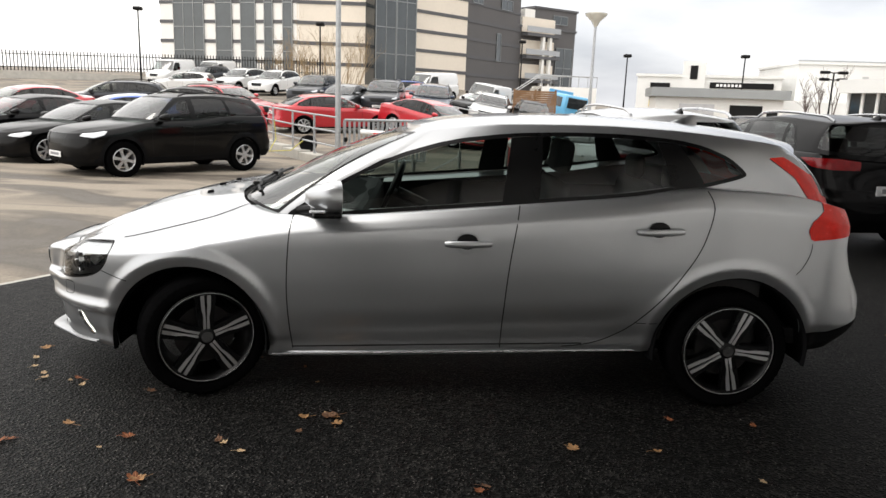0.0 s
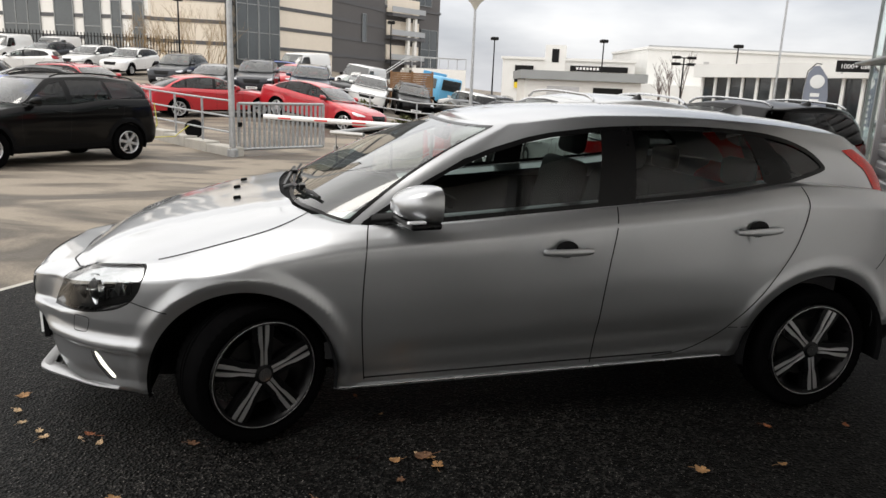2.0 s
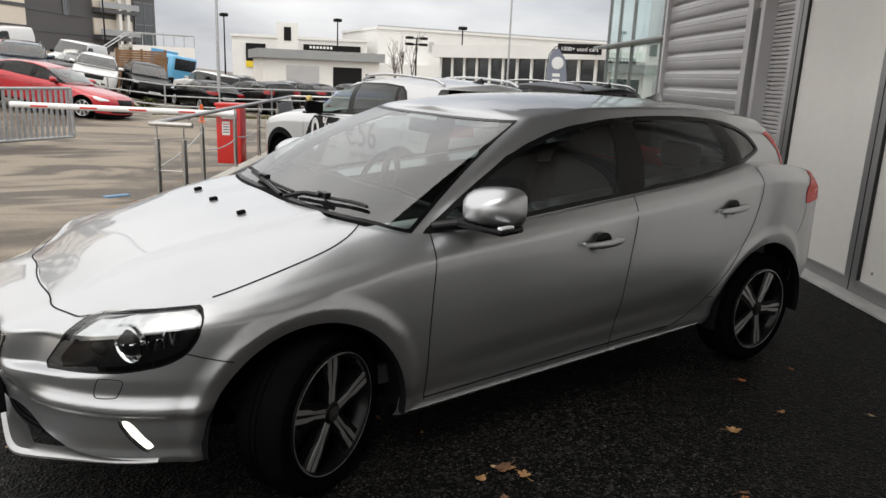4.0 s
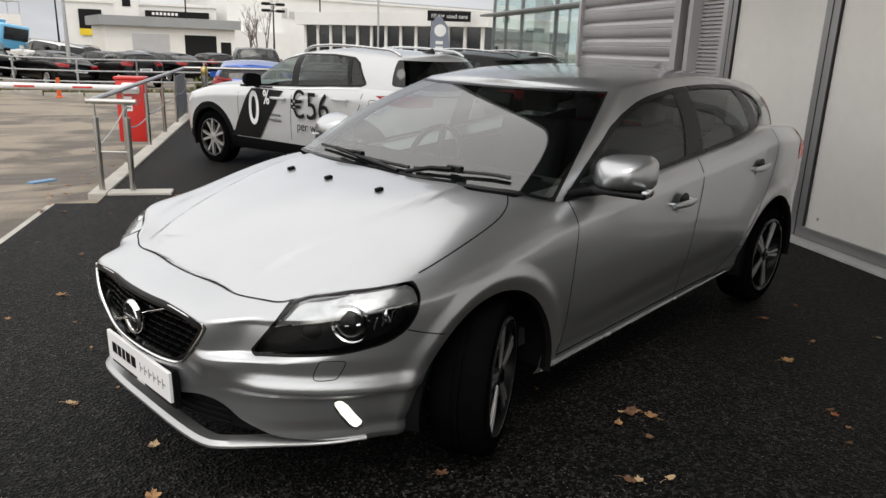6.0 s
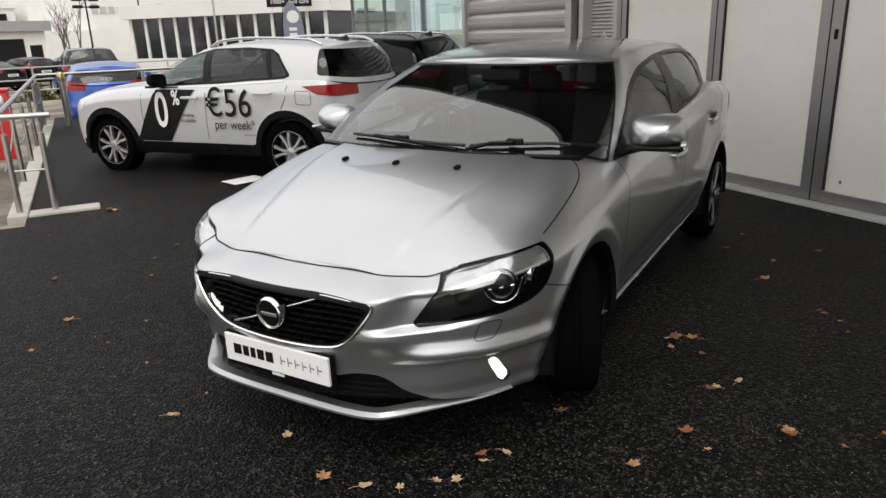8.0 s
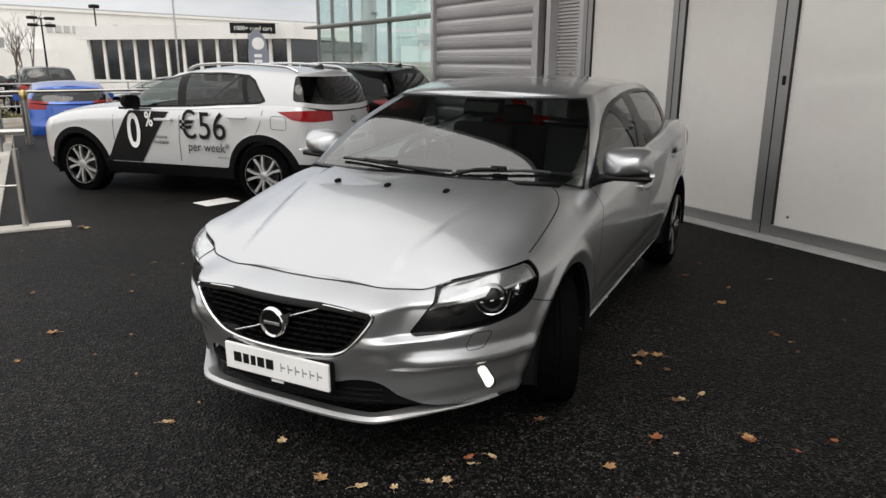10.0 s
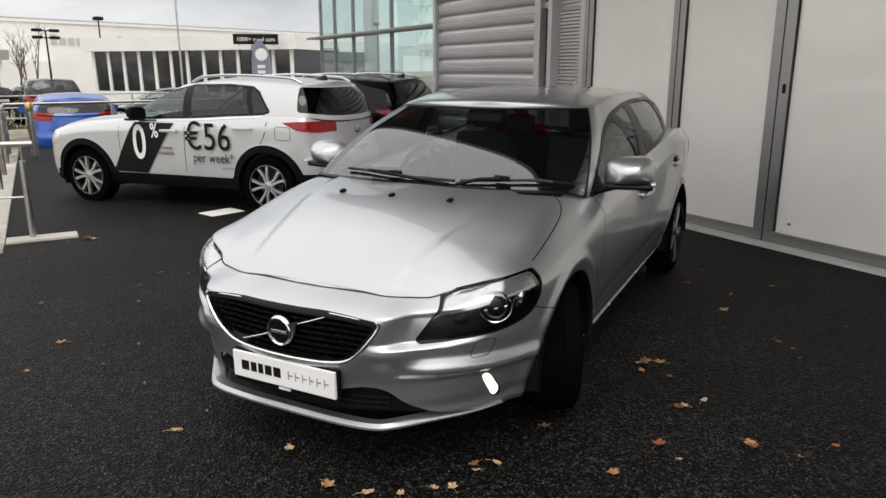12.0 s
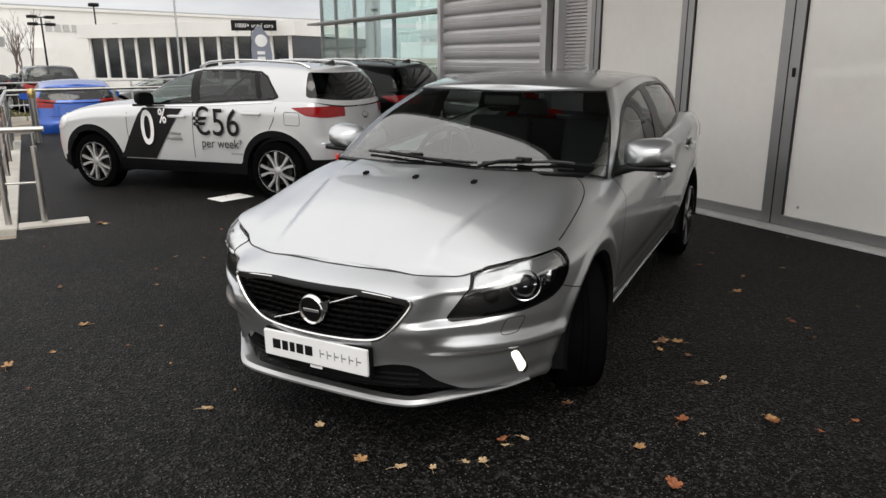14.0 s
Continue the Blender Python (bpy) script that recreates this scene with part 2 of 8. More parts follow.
def lathe(profile, n=32, axis="y", caps=True, tread=0.0):
    """A turned body: profile of (radius, along) about an axis."""
    bm = bmesh.new()
    rings = []
    for r, h in profile:
        ring = []
        for k in range(n):
            a = 2 * math.pi * k / n
            q = r - (tread if tread and k % 2 and abs(h) > 0.035 and r > profile[5][0] - 0.02 else 0)
            c, s = q * math.cos(a), q * math.sin(a)
            ring.append(bm.verts.new((c, h, s) if axis == "y" else (c, s, h)))
        rings.append(ring)
    for r0, r1 in zip(rings, rings[1:]):
        for k in range(n):
            bm.faces.new((r0[k], r0[(k + 1) % n], r1[(k + 1) % n], r1[k]))
    for ring, (r, h) in ((rings[0], profile[0]), (rings[-1], profile[-1])):
        if r > 0.004 and caps:
            bm.faces.new(ring)
    bmesh.ops.remove_doubles(bm, verts=bm.verts, dist=0.0002)
    bmesh.ops.recalc_face_normals(bm, faces=bm.faces)
    return bm


def plate(pts, thick, axis="y"):
    """A flat shape from its outline, given some thickness along an axis."""
    bm = bmesh.new()
    vs = [bm.verts.new((p[0], 0, p[1]) if axis == "y" else ((0, p[0], p[1]) if axis == "x" else (p[0], p[1], 0))) for p in pts]
    f = bm.faces.new(vs)
    r = bmesh.ops.extrude_face_region(bm, geom=[f])
    off = Vector((0, thick, 0)) if axis == "y" else (Vector((thick, 0, 0)) if axis == "x" else Vector((0, 0, thick)))
    bmesh.ops.translate(bm, vec=off, verts=[g for g in r["geom"] if isinstance(g, bmesh.types.BMVert)])
    bmesh.ops.recalc_face_normals(bm, faces=bm.faces)
    return bm


def text_part(name, body, size, m, material, parent, label="", thick=0.001, align="CENTER", bold=0.0):
    """Lettering in the built-in font, as a mesh under a thing."""
    cu = bpy.data.curves.new(name, "FONT")
    cu.body, cu.size, cu.extrude, cu.align_x, cu.offset = body, size, thick, align, bold
    cu.resolution_u = 4
    tmp = bpy.data.objects.new(name, cu)
    me = bpy.data.meshes.new_from_object(tmp)
    bpy.data.objects.remove(tmp)
    me.materials.clear()
    me.materials.append(material)
    ob = new(name, me)
    ob.parent = parent
    ob.matrix_basis = m
    if label:
        ob["label"] = label
    return ob


def curve(*pts):
    """A smooth line through (x, y) points, level beyond its ends."""
    xs, ys = [p[0] for p in pts], [p[1] for p in pts]
    n = len(xs)
    d = [(ys[i + 1] - ys[i]) / (xs[i + 1] - xs[i]) for i in range(n - 1)]
    t = [d[0]] + [0 if d[i - 1] * d[i] <= 0 else 2 * d[i - 1] * d[i] / (d[i - 1] + d[i]) for i in range(1, n - 1)] + [d[-1]] if n > 1 else [0]

    def f(x):
        if x <= xs[0]:
            return ys[0]
        if x >= xs[-1]:
            return ys[-1]
        i = 0
        while x > xs[i + 1]:
            i += 1
        h = xs[i + 1] - xs[i]
        s = (x - xs[i]) / h
        return ys[i] * (1 + 2 * s) * (1 - s) ** 2 + t[i] * h * s * (1 - s) ** 2 + ys[i + 1] * s * s * (3 - 2 * s) + t[i + 1] * h * s * s * (s - 1)
    return f


def ease(a, b, x):
    s = min(1, max(0, (x - a) / (b - a)))
    return s * s * (3 - 2 * s)


def inside(poly):
    """A signed distance to a closed outline: below zero inside."""
    n = len(poly)

    def f(px, py):
        d, s = 1e9, 1.0
        j = n - 1
        for i in range(n):
            ax, ay = poly[i]
            bx, by = poly[j]
            ex, ey, wx, wy = bx - ax, by - ay, px - ax, py - ay
            k = min(1, max(0, (wx * ex + wy * ey) / (ex * ex + ey * ey)))
            qx, qy = wx - ex * k, wy - ey * k
            d = min(d, qx * qx + qy * qy)
            c1, c2, c3 = py >= ay, py < by, ex * wy > ey * wx
            if (c1 and c2 and c3) or not (c1 or c2 or c3):
                s = -s
            j = i
        return s * math.sqrt(d)
    return f


# ---- cars ----
class Skin:
    """A surface over (u, v), cut into cells that can be carved into panels."""

    def __init__(self, fn, us, vs, keep=None):
        self.fn, self.us, self.vs, self.at = fn, us, vs, {}
        self.cells = []
        for i in range(len(us) - 1):
            for j in range(len(vs) - 1):
                c = [(us[i], vs[j]), (us[i + 1], vs[j]), (us[i + 1], vs[j + 1]), (us[i], vs[j + 1])]
                if keep is None or keep(0.5 * (us[i] + us[i + 1]), 0.5 * (vs[j] + vs[j + 1])):
                    self.cells.append(c)

    def pos(self, k):
        p = self.at.get(k)
        if p is None:
            p = self.at[k] = self.fn(*k)
        return p

    def carve(self, test):
        """Takes out the part of the skin where test(x, y, z, u, v) is below zero."""
        taken, left = [], []
        val = {}

        def f(k):
            if k not in val:
                val[k] = test(*self.pos(k), *k)
            return val[k]
        for c in self.cells:
            d = [f(k) for k in c]
            if all(x < 0 for x in d):
                taken.append(c)
            elif all(x >= 0 for x in d):
                left.append(c)
            else:
                a, b = [], []
                for i in range(len(c)):
                    p, q, dp, dq = c[i], c[(i + 1) % len(c)], d[i], d[(i + 1) % len(c)]
                    (a if dp < 0 else b).append(p)
                    if (dp < 0) != (dq < 0):
                        lo, hi, flip = (p, q, False) if dp < 0 else (q, p, True)
                        a0, b0 = (dp, dq) if dp < 0 else (dq, dp)
                        s = a0 / (a0 - b0)
                        for _ in range(3):
                            m = (lo[0] + (hi[0] - lo[0]) * s, lo[1] + (hi[1] - lo[1]) * s)
                            dm = test(*self.fn(*m), *m)
                            if abs(dm) < 0.0006:
                                break
                            if dm < 0:
                                lo, a0 = m, dm
                            else:
                                hi, b0 = m, dm
                            s = a0 / (a0 - b0) if a0 != b0 else 0.5
                        m = (round(lo[0] + (hi[0] - lo[0]) * s, 6), round(lo[1] + (hi[1] - lo[1]) * s, 6))
                        a.append(m)
                        b.append(m)
                if len(a) > 2:
                    taken.append(a)
                if len(b) > 2:
                    left.append(b)
        self.cells = left
        return taken

    def normal(self, k):
        u, v = k
        e = 0.006
        u0, u1 = max(self.us[0], u - e), min(self.us[-1], u + e)
        v0, v1 = max(self.vs[0], v - e), min(self.vs[-1], v + e)
        a = Vector(self.fn(u1, v)) - Vector(self.fn(u0, v))
        b = Vector(self.fn(u, v1)) - Vector(self.fn(u, v0))
        n = a.cross(b)
        return n.normalized() if n.length > 1e-9 else None

    def mesh(self, name, cells, material, parent, label="", flip=False, lift=0.0, mirror=False):
        """Cells as one smooth mesh; mirror: the other side of the car; lift: moved out along the normal."""
        index, co, no, faces = {}, [], [], []
        for c in cells:
            f = []
            for k in c:
                if k not in index:
                    p = Vector(self.pos(k))
                    n = self.normal(k)
                    if n is None:
                        n = Vector((0, 0, 1))
                    if lift:
                        p = p + n * lift
                    if mirror:
                        p.y, n.y = -p.y, -n.y
                    index[k] = len(co)
                    co.append(p)
                    no.append(n)
                if index[k] not in f:
                    f.append(index[k])
            if len(f) > 2:
                faces.append(f[::-1] if mirror else f)
        me = bpy.data.meshes.new(name)
        me.from_pydata(co, [], faces)
        me.materials.append(material)
        me.shade_smooth()
        me.validate()
        if len(me.vertices) == len(no):
            me.normals_split_custom_set_from_vertices(no)
        ob = new(name, me)
        ob.parent = parent
        if label:
            ob["label"] = label
        return ob


def spaced(*runs):
    out = []
    for a, b, n in runs:
        out += [round(a + (b - a) * i / n, 6) for i in range(n)]
    return out + [runs[-1][1]]


def oval(u, xf, xr, lf, lr, nf, nr, width):
    """A point of a half plan outline: nose 0 to 1, flank 1 to 2, tail 2 to 3."""
    if u <= 1:
        a = u * math.pi / 2
        x, y = xf + lf * (1 - math.cos(a) ** (2 / nf)), math.sin(a) ** (2 / nf)
    elif u <= 2:
        x, y = xf + lf + (xr - lr - xf - lf) * (u - 1), 1.0
    else:
        a = (3 - u) * math.pi / 2
        x, y = xr - lr * (1 - math.cos(a) ** (2 / nr)), math.sin(a) ** (2 / nr)
    return x, -y * width(x)


class Shape:
    """The surfaces of a car's body from a short table of lengths and profile lines. x runs to the tail, the front axle is at 0."""

    def __init__(self, d):
        self.d = d

    def ring(self, u):
        d = self.d
        return oval(u, d["nose"], d["tail"], d["cap_f"], d["cap_r"], d["n_f"], d["n_r"], d["width"])

    def tub(self, u, v):
        d = self.d
        x, y = self.ring(u)
        xa, ya = self.ring(max(0, u - 0.004))
        xb, yb = self.ring(min(3, u + 0.004))
        tx, ty = xb - xa, yb - ya
        if u <= 0.004:
            tx, ty = 0, -1
        if u >= 2.996:
            tx, ty = 0, 1
        ln = math.hypot(tx, ty) or 1
        nx, ny = -ty / ln, tx / ln
        w = min(v, 1.0)
        wf, wr = 1 - ease(*d.get("wrap", (0.45, 1.0)), u), ease(2.0, 2.5, u)
        ins = wf * d["front"](w) + wr * d["back"](w) + (1 - wf - wr) * d["side"](w)
        lo = d["low"](x)
        z = lo + (d["top"](x) - lo) * w
        if "bump" in d:
            ins -= d["bump"](x, y, z, u)
        X, Y = x + nx * ins, min(0.0, y + ny * ins)
        if v > 1:
            s = 2 - v
            zc = d["deck"](X)
            if "shelf" in d:
                k = ease(0.5, 0.8, X)
                zc = zc * (1 - k) + (d["top"](x) + 0.008) * k
            c = d["crown"](s)
            if "shelf" in d:
                # fuller across towards the screen
                k = ease(-0.6, 0.12, X)
                c = c * (1 - k) + (1 - s ** 8) * k
            z = z + (zc - z) * c
            Y *= s
            if "deck_bump" in d:
                z += d["deck_bump"](X, abs(Y))
        return X, Y, z

    def cabin(self, u, w):
        d = self.d
        bx, by = oval(u, d["screen"], d["rear_base"], d["screen_cap"], d["rear_cap"], d.get("screen_n", 2.3), 2.6, d["cab_width"])
        bz = d["cab_low"](bx)
        tx, ty = oval(u, d["roof_f"], d["roof_r"], d["roof_cap_f"], d["roof_cap_r"], d.get("roof_n", 2.6), 2.6, d["roof_width"])
        tz = d["roof_edge"](tx)
        h = min(w, 1.0)
        k = h + 0.06 * math.sin(math.pi * h)
        bow = math.sin(math.pi * h)
        side = 1 - abs(u - 1.5) / 1.5
        x = bx + (tx - bx) * h - (0.02 * bow if u < 1 else -0.02 * bow * ease(2, 2.5, u))
        y = by + (ty - by) * h - d.get("tumble", 0.03) * bow * min(1, side * 3)
        z = bz + (tz - bz) * k
        y = min(y, 0.0)
        if w > 1:
            s = 2 - w
            z = tz + (d["roof"](x) - tz) * (1 - s ** 2.4)
            y *= s
        return x, y, z


def wheel(root_name, R, rim, width, spokes, style, parent, m, side):
    """A wheel with tyre, rim and hub cap; side -1 has its face to -y. Parts hang on one wheel mesh."""
    h = width / 2
    prof = [(rim, h * 0.8), (rim + 0.012, h * 0.95), (R - 0.05, h), (R - 0.018, h * 0.94), (R - 0.004, h * 0.78), (R, h * 0.5), (R, h * 0.17), (R - 0.006, h * 0.15), (R - 0.006, h * 0.08), (R, h * 0.06),
            (R, -h * 0.06), (R - 0.006, -h * 0.08), (R - 0.006, -h * 0.15), (R, -h * 0.17), (R, -h * 0.5), (R - 0.004, -h * 0.78), (R - 0.018, -h * 0.94), (R - 0.05, -h), (rim + 0.012, -h * 0.95), (rim, -h * 0.8)]
    bm = lathe(prof, 108 if style == "fine" else 40, "y", False, 0.006 if style == "fine" else 0.0)
    tyre = part("wheel", bm, TYRE, parent, "", 35)
    tyre.matrix_local = m
    f = side * h
    # barrel and outer lip
    bm = lathe([(rim + 0.004, f * 0.92), (rim - 0.006, f * 1.0), (rim - 0.016, f * 0.92), (rim - 0.03, f * 0.2), (rim - 0.04, -f * 0.7)], 48, "y", False)
    part("rim", bm, ALLOY_BLACK if style in ("fine", "fork") else ALLOY_SILVER, tyre, "", 40)
    # thin bright ring at the edge
    part("rim_edge", lathe([(rim - 0.0065, f * 1.002), (rim - 0.005, f * 1.008), (rim - 0.0035, f * 1.002)], 60, "y", False), ALLOY, tyre, "", 60)
    # brake disc behind the spokes
    part("brake_disc", lathe([(0.05, f * 0.3), (rim * 0.64, f * 0.3), (rim * 0.64, f * 0.2), (0.05, f * 0.2)], 32), DISC, tyre, "", 40)
    face = f * 0.90
    for k in range(spokes):
        a = 2 * math.pi * k / spokes + math.pi / 2 + (0.0 if style == "fine" else 0.3)
        rot = Matrix.Rotation(-a, 4, "Y")
        if style == "fine":
            bm = bmesh.new()
            for s in (-1, 1):
                pr = [(0.040, s * 0.002, s * 0.016), (rim * 0.45, s * 0.004, s * 0.014), (rim * 0.62, s * 0.006, s * 0.022), (rim * 0.85, s * 0.007, s * 0.025), (rim - 0.012, s * 0.008, s * 0.024)]
                top = [bm.verts.new((r, face * (0.94 + 0.06 * min(1, r / 0.12)), q)) for r, q, _ in pr] + [bm.verts.new((r, face * (0.94 + 0.06 * min(1, r / 0.12)), q)) for r, _, q in pr[::-1]]
                fc = bm.faces.new(top)
                ex = bmesh.ops.extrude_face_region(bm, geom=[fc])
                bmesh.ops.translate(bm, vec=(0, -f * 0.05, 0), verts=[g for g in ex["geom"] if isinstance(g, bmesh.types.BMVert)])
            bmesh.ops.recalc_face_normals(bm, faces=bm.faces)
            bmesh.ops.transform(bm, matrix=rot, verts=bm.verts)
            part("spoke", bm, ALLOY, tyre)
            bm = bmesh.new()
            pr = [(0.03, 0.034), (rim * 0.55, 0.042), (rim - 0.02, 0.052)]
            lo = [bm.verts.new((r, face * 0.93, q)) for r, q in pr] + [bm.verts.new((r, face * 0.93, -q)) for r, q in pr[::-1]]
            fc = bm.faces.new(lo)
            ex = bmesh.ops.extrude_face_region(bm, geom=[fc])
            bmesh.ops.translate(bm, vec=(0, -f * 0.35, 0), verts=[g for g in ex["geom"] if isinstance(g, bmesh.types.BMVert)])
            bmesh.ops.recalc_face_normals(bm, faces=bm.faces)
            bmesh.ops.transform(bm, matrix=rot, verts=bm.verts)
            part("spoke_back", bm, ALLOY_BLACK, tyre)
        elif style == "fork":
            for lean in (-1, 1):
                bm = bmesh.new()
                pr = [(0.035, lean * 0.002, lean * 0.026), (rim * 0.45, lean * 0.006, lean * 0.032), (rim * 0.7, lean * 0.024, lean * 0.054), (rim - 0.008, lean * 0.046, lean * 0.082)]
                lo = [bm.verts.new((r, face, q)) for r, q, _ in pr] + [bm.verts.new((r, face, q)) for r, _, q in pr[::-1]]
                fc = bm.faces.new(lo)
                ex = bmesh.ops.extrude_face_region(bm, geom=[fc])
                bmesh.ops.translate(bm, vec=(0, -f * 0.3, 0), verts=[g for g in ex["geom"] if isinstance(g, bmesh.types.BMVert)])
                bmesh.ops.recalc_face_normals(bm, faces=bm.faces)
                bmesh.ops.transform(bm, matrix=rot, verts=bm.verts)
                part("spoke", bm, ALLOY, tyre)
        else:
            bm = bmesh.new()
            pr = [(0.04, 0.03), (rim * 0.6, 0.026), (rim - 0.012, 0.04)] if style != "split" else [(0.04, 0.022), (rim * 0.5, 0.014), (rim - 0.012, 0.03)]
            lo = [bm.verts.new((r, face, q)) for r, q in pr] + [bm.verts.new((r, face, -q)) for r, q in pr[::-1]]
            fc = bm.faces.new(lo)
            ex = bmesh.ops.extrude_face_region(bm, geom=[fc])
            bmesh.ops.translate(bm, vec=(0, -f * 0.3, 0), verts=[g for g in ex["geom"] if isinstance(g, bmesh.types.BMVert)])
            bmesh.ops.recalc_face_normals(bm, faces=bm.faces)
            bmesh.ops.transform(bm, matrix=rot, verts=bm.verts)
            part("spoke", bm, ALLOY_SILVER if style != "split" else ALLOY, tyre)
    part("hub_cap", lathe([(0.046, face * 0.9), (0.040, face * 0.98), (0.03, face * 1.01), (0.0, face * 1.02)] if style == "fine" else [(0.058, face * 0.9), (0.052, face * 0.98), (0.03, face * 1.03), (0.0, face * 1.04)], 24), ALLOY_BLACK if style == "fine" else ALLOY_SILVER, tyre, "", 50)
    if style == "fine":
        part("hub_ring", lathe([(0.024, face * 1.0), (0.029, face * 1.06), (0.024, face * 1.06)], 24), CHROME, tyre, "", 50)
        for k in range(5):
            a = 2 * math.pi * (k + 0.5) / 5 + math.pi / 2
            part("wheel_bolt", lathe([(0.011, face * 0.7), (0.011, face * 0.92), (0.0, face * 0.94)], 8), ALLOY_BLACK, tyre).matrix_local = pose(0.054 * math.cos(a), 0, 0.054 * math.sin(a))
    return tyre


def strip(bm, pts, nrm, half):
    """A narrow ribbon along points on a surface with normals."""
    prev = None
    for i, (p, n) in enumerate(zip(pts, nrm)):
        d = (pts[min(i + 1, len(pts) - 1)] - pts[max(i - 1, 0)])
        a = d.cross(n)
        if a.length < 1e-9:
            continue
        a.normalize()
        cur = (bm.verts.new(p + a * half), bm.verts.new(p - a * half))
        if prev:
            bm.faces.new((prev[0], cur[0], cur[1], prev[1]))
        prev = cur


def seam(trees, pts, way, half=0.0025, lift=0.0012, step=0.02):
    """A panel gap: a ribbon laid on the body along a line, found by shooting along way."""
    way = Vector(way).normalized()
    fine = []
    for a, b in zip(pts, pts[1:]):
        a, b = Vector(a), Vector(b)
        n = max(1, int((b - a).length / step))
        fine += [a.lerp(b, i / n) for i in range(n)]
    fine.append(Vector(pts[-1]))
    P, N = [], []
    for p in fine:
        best = None
        for tree in trees:
            loc, nor, _, dist = tree.ray_cast(p - way * 3, way)
            if loc is not None and (best is None or dist < best[2]):
                best = (loc, nor if nor.dot(way) < 0 else -nor, dist)
        if best:
            P.append(best[0] + best[1] * lift)
            N.append(best[1])
    bm = bmesh.new()
    if len(P) > 1:
        strip(bm, P, N, half)
    return bm


def rounded(pts, k=3):
    """Corner cutting, which turns an outline into a smooth one."""
    for _ in range(k):
        out = []
        for a, b in zip(pts, pts[1:] + pts[:1]):
            out += [(a[0] * 0.8 + b[0] * 0.2, a[1] * 0.8 + b[1] * 0.2), (a[0] * 0.2 + b[0] * 0.8, a[1] * 0.2 + b[1] * 0.8)]
        pts = out
    return pts


def smooth_line(pts, k=3):
    pts = [Vector(p) for p in pts]
    for _ in range(k):
        out = [pts[0]]
        for a, b in zip(pts, pts[1:]):
            out += [a.lerp(b, 0.25), a.lerp(b, 0.75)]
        pts = out + [pts[-1]]
    return pts


def both(skin, name, cells, material, root, label="", lift=0.0):
    """The same panel on either side of a car."""
    if cells:
        return [skin.mesh(name, cells, material, root, label, lift=lift), skin.mesh(name, cells, material, root, label, lift=lift, mirror=True)]


def soft_block(x0, x1, y0, y1, z0, z1, r, m=None):
    bm = bmesh.new()
    box(bm, x0, x1, y0, y1, z0, z1)
    bmesh.ops.bevel(bm, geom=list(bm.edges), offset=r, segments=3, affect="EDGES", profile=0.5)
    if m is not None:
        bmesh.ops.transform(bm, matrix=m, verts=bm.verts)
    return bm


def cabin_inside(root, d, seats=True):
    """Floor, dashboard, wheel and seats, as seen through the glass."""
    zb = d["top"](1.2)
    xd = d["screen"] + 0.12
    hw = d["cab_width"](1.3) - 0.08
    part("cabin_floor", boxed(-0.3, d["tail"] - 0.35, -hw, hw, 0.32, 0.40), CABIN, root)
    for y in (-hw, hw):
        part("door_trim", boxed(xd + 0.25, d["rear_base"] - 0.55, y - 0.012, y + 0.012, 0.38, d["top"](0.9) - 0.005), CABIN, root)
    part("dashboard", soft_block(xd, xd + 0.55, -hw, hw, 0.62, d["top"](0.5) + 0.03, 0.06), CABIN, root)
    if not seats:
        return
    for y in (-0.37, 0.37):
        x = d["seat"]
        bm = soft_block(-0.25, 0.27, -0.25, 0.25, 0.45, 0.60, 0.05)
        part("seat_cushion", bm, SEAT, root, "", 40).matrix_local = pose(x, y, 0)
        part("seat_back", soft_block(-0.06, 0.08, -0.24, 0.24, 0.0, 0.62, 0.05), SEAT, root, "", 40).matrix_local = pose(x + 0.28, y, 0.52, 0, 14, 0)
        part("headrest", soft_block(-0.05, 0.05, -0.13, 0.13, 0.0, 0.18, 0.04), SEAT, root, "", 40).matrix_local = pose(x + 0.46, y, zb + 0.16, 0, 8, 0)
    xr = d["seat"] + 0.95
    part("rear_seat", soft_block(-0.06, 0.1, -hw + 0.05, hw - 0.05, 0.4, zb + 0.08, 0.06), SEAT, root, "", 40).matrix_local = pose(xr, 0, 0, 0, 10, 0)
    for y in (-0.38, 0.38):
        part("headrest", soft_block(-0.04, 0.04, -0.13, 0.13, 0.0, 0.15, 0.04), SEAT, root, "", 40).matrix_local = pose(xr + 0.16, y, zb + 0.07)
    bm = bmesh.new()
    ring = [(0.185 * math.cos(a), 0.185 * math.sin(a), 0) for a in [2 * math.pi * i / 24 for i in range(25)]]
    tube(bm, ring, 0.017, 8, False)
    tube(bm, [(-0.18, 0, 0), (0, 0, -0.03), (0.18, 0, 0)], 0.02, 6)
    tube(bm, [(0, 0, -0.03), (0, -0.18, 0)], 0.02, 6)
    tube(bm, [(0, 0, -0.25), (0, 0, -0.02)], 0.035, 8)
    part("steering_wheel", bm, TRIM, root, "", 50).matrix_local = pose(xd + 0.62, 0.37, zb - 0.06, 0, -66, 0) @ pose(0, 0, 0, 0, 0, 90)


def trees_of(obs):
    from mathutils.bvhtree import BVHTree
    out = []
    for o in obs:
        me = o.data
        out.append(BVHTree.FromPolygons([v.co for v in me.vertices], [tuple(p.vertices) for p in me.polygons]))
    return out


def diag(x, y):
    """How far round the corner of a nose or tail a point lies."""
    return x - y


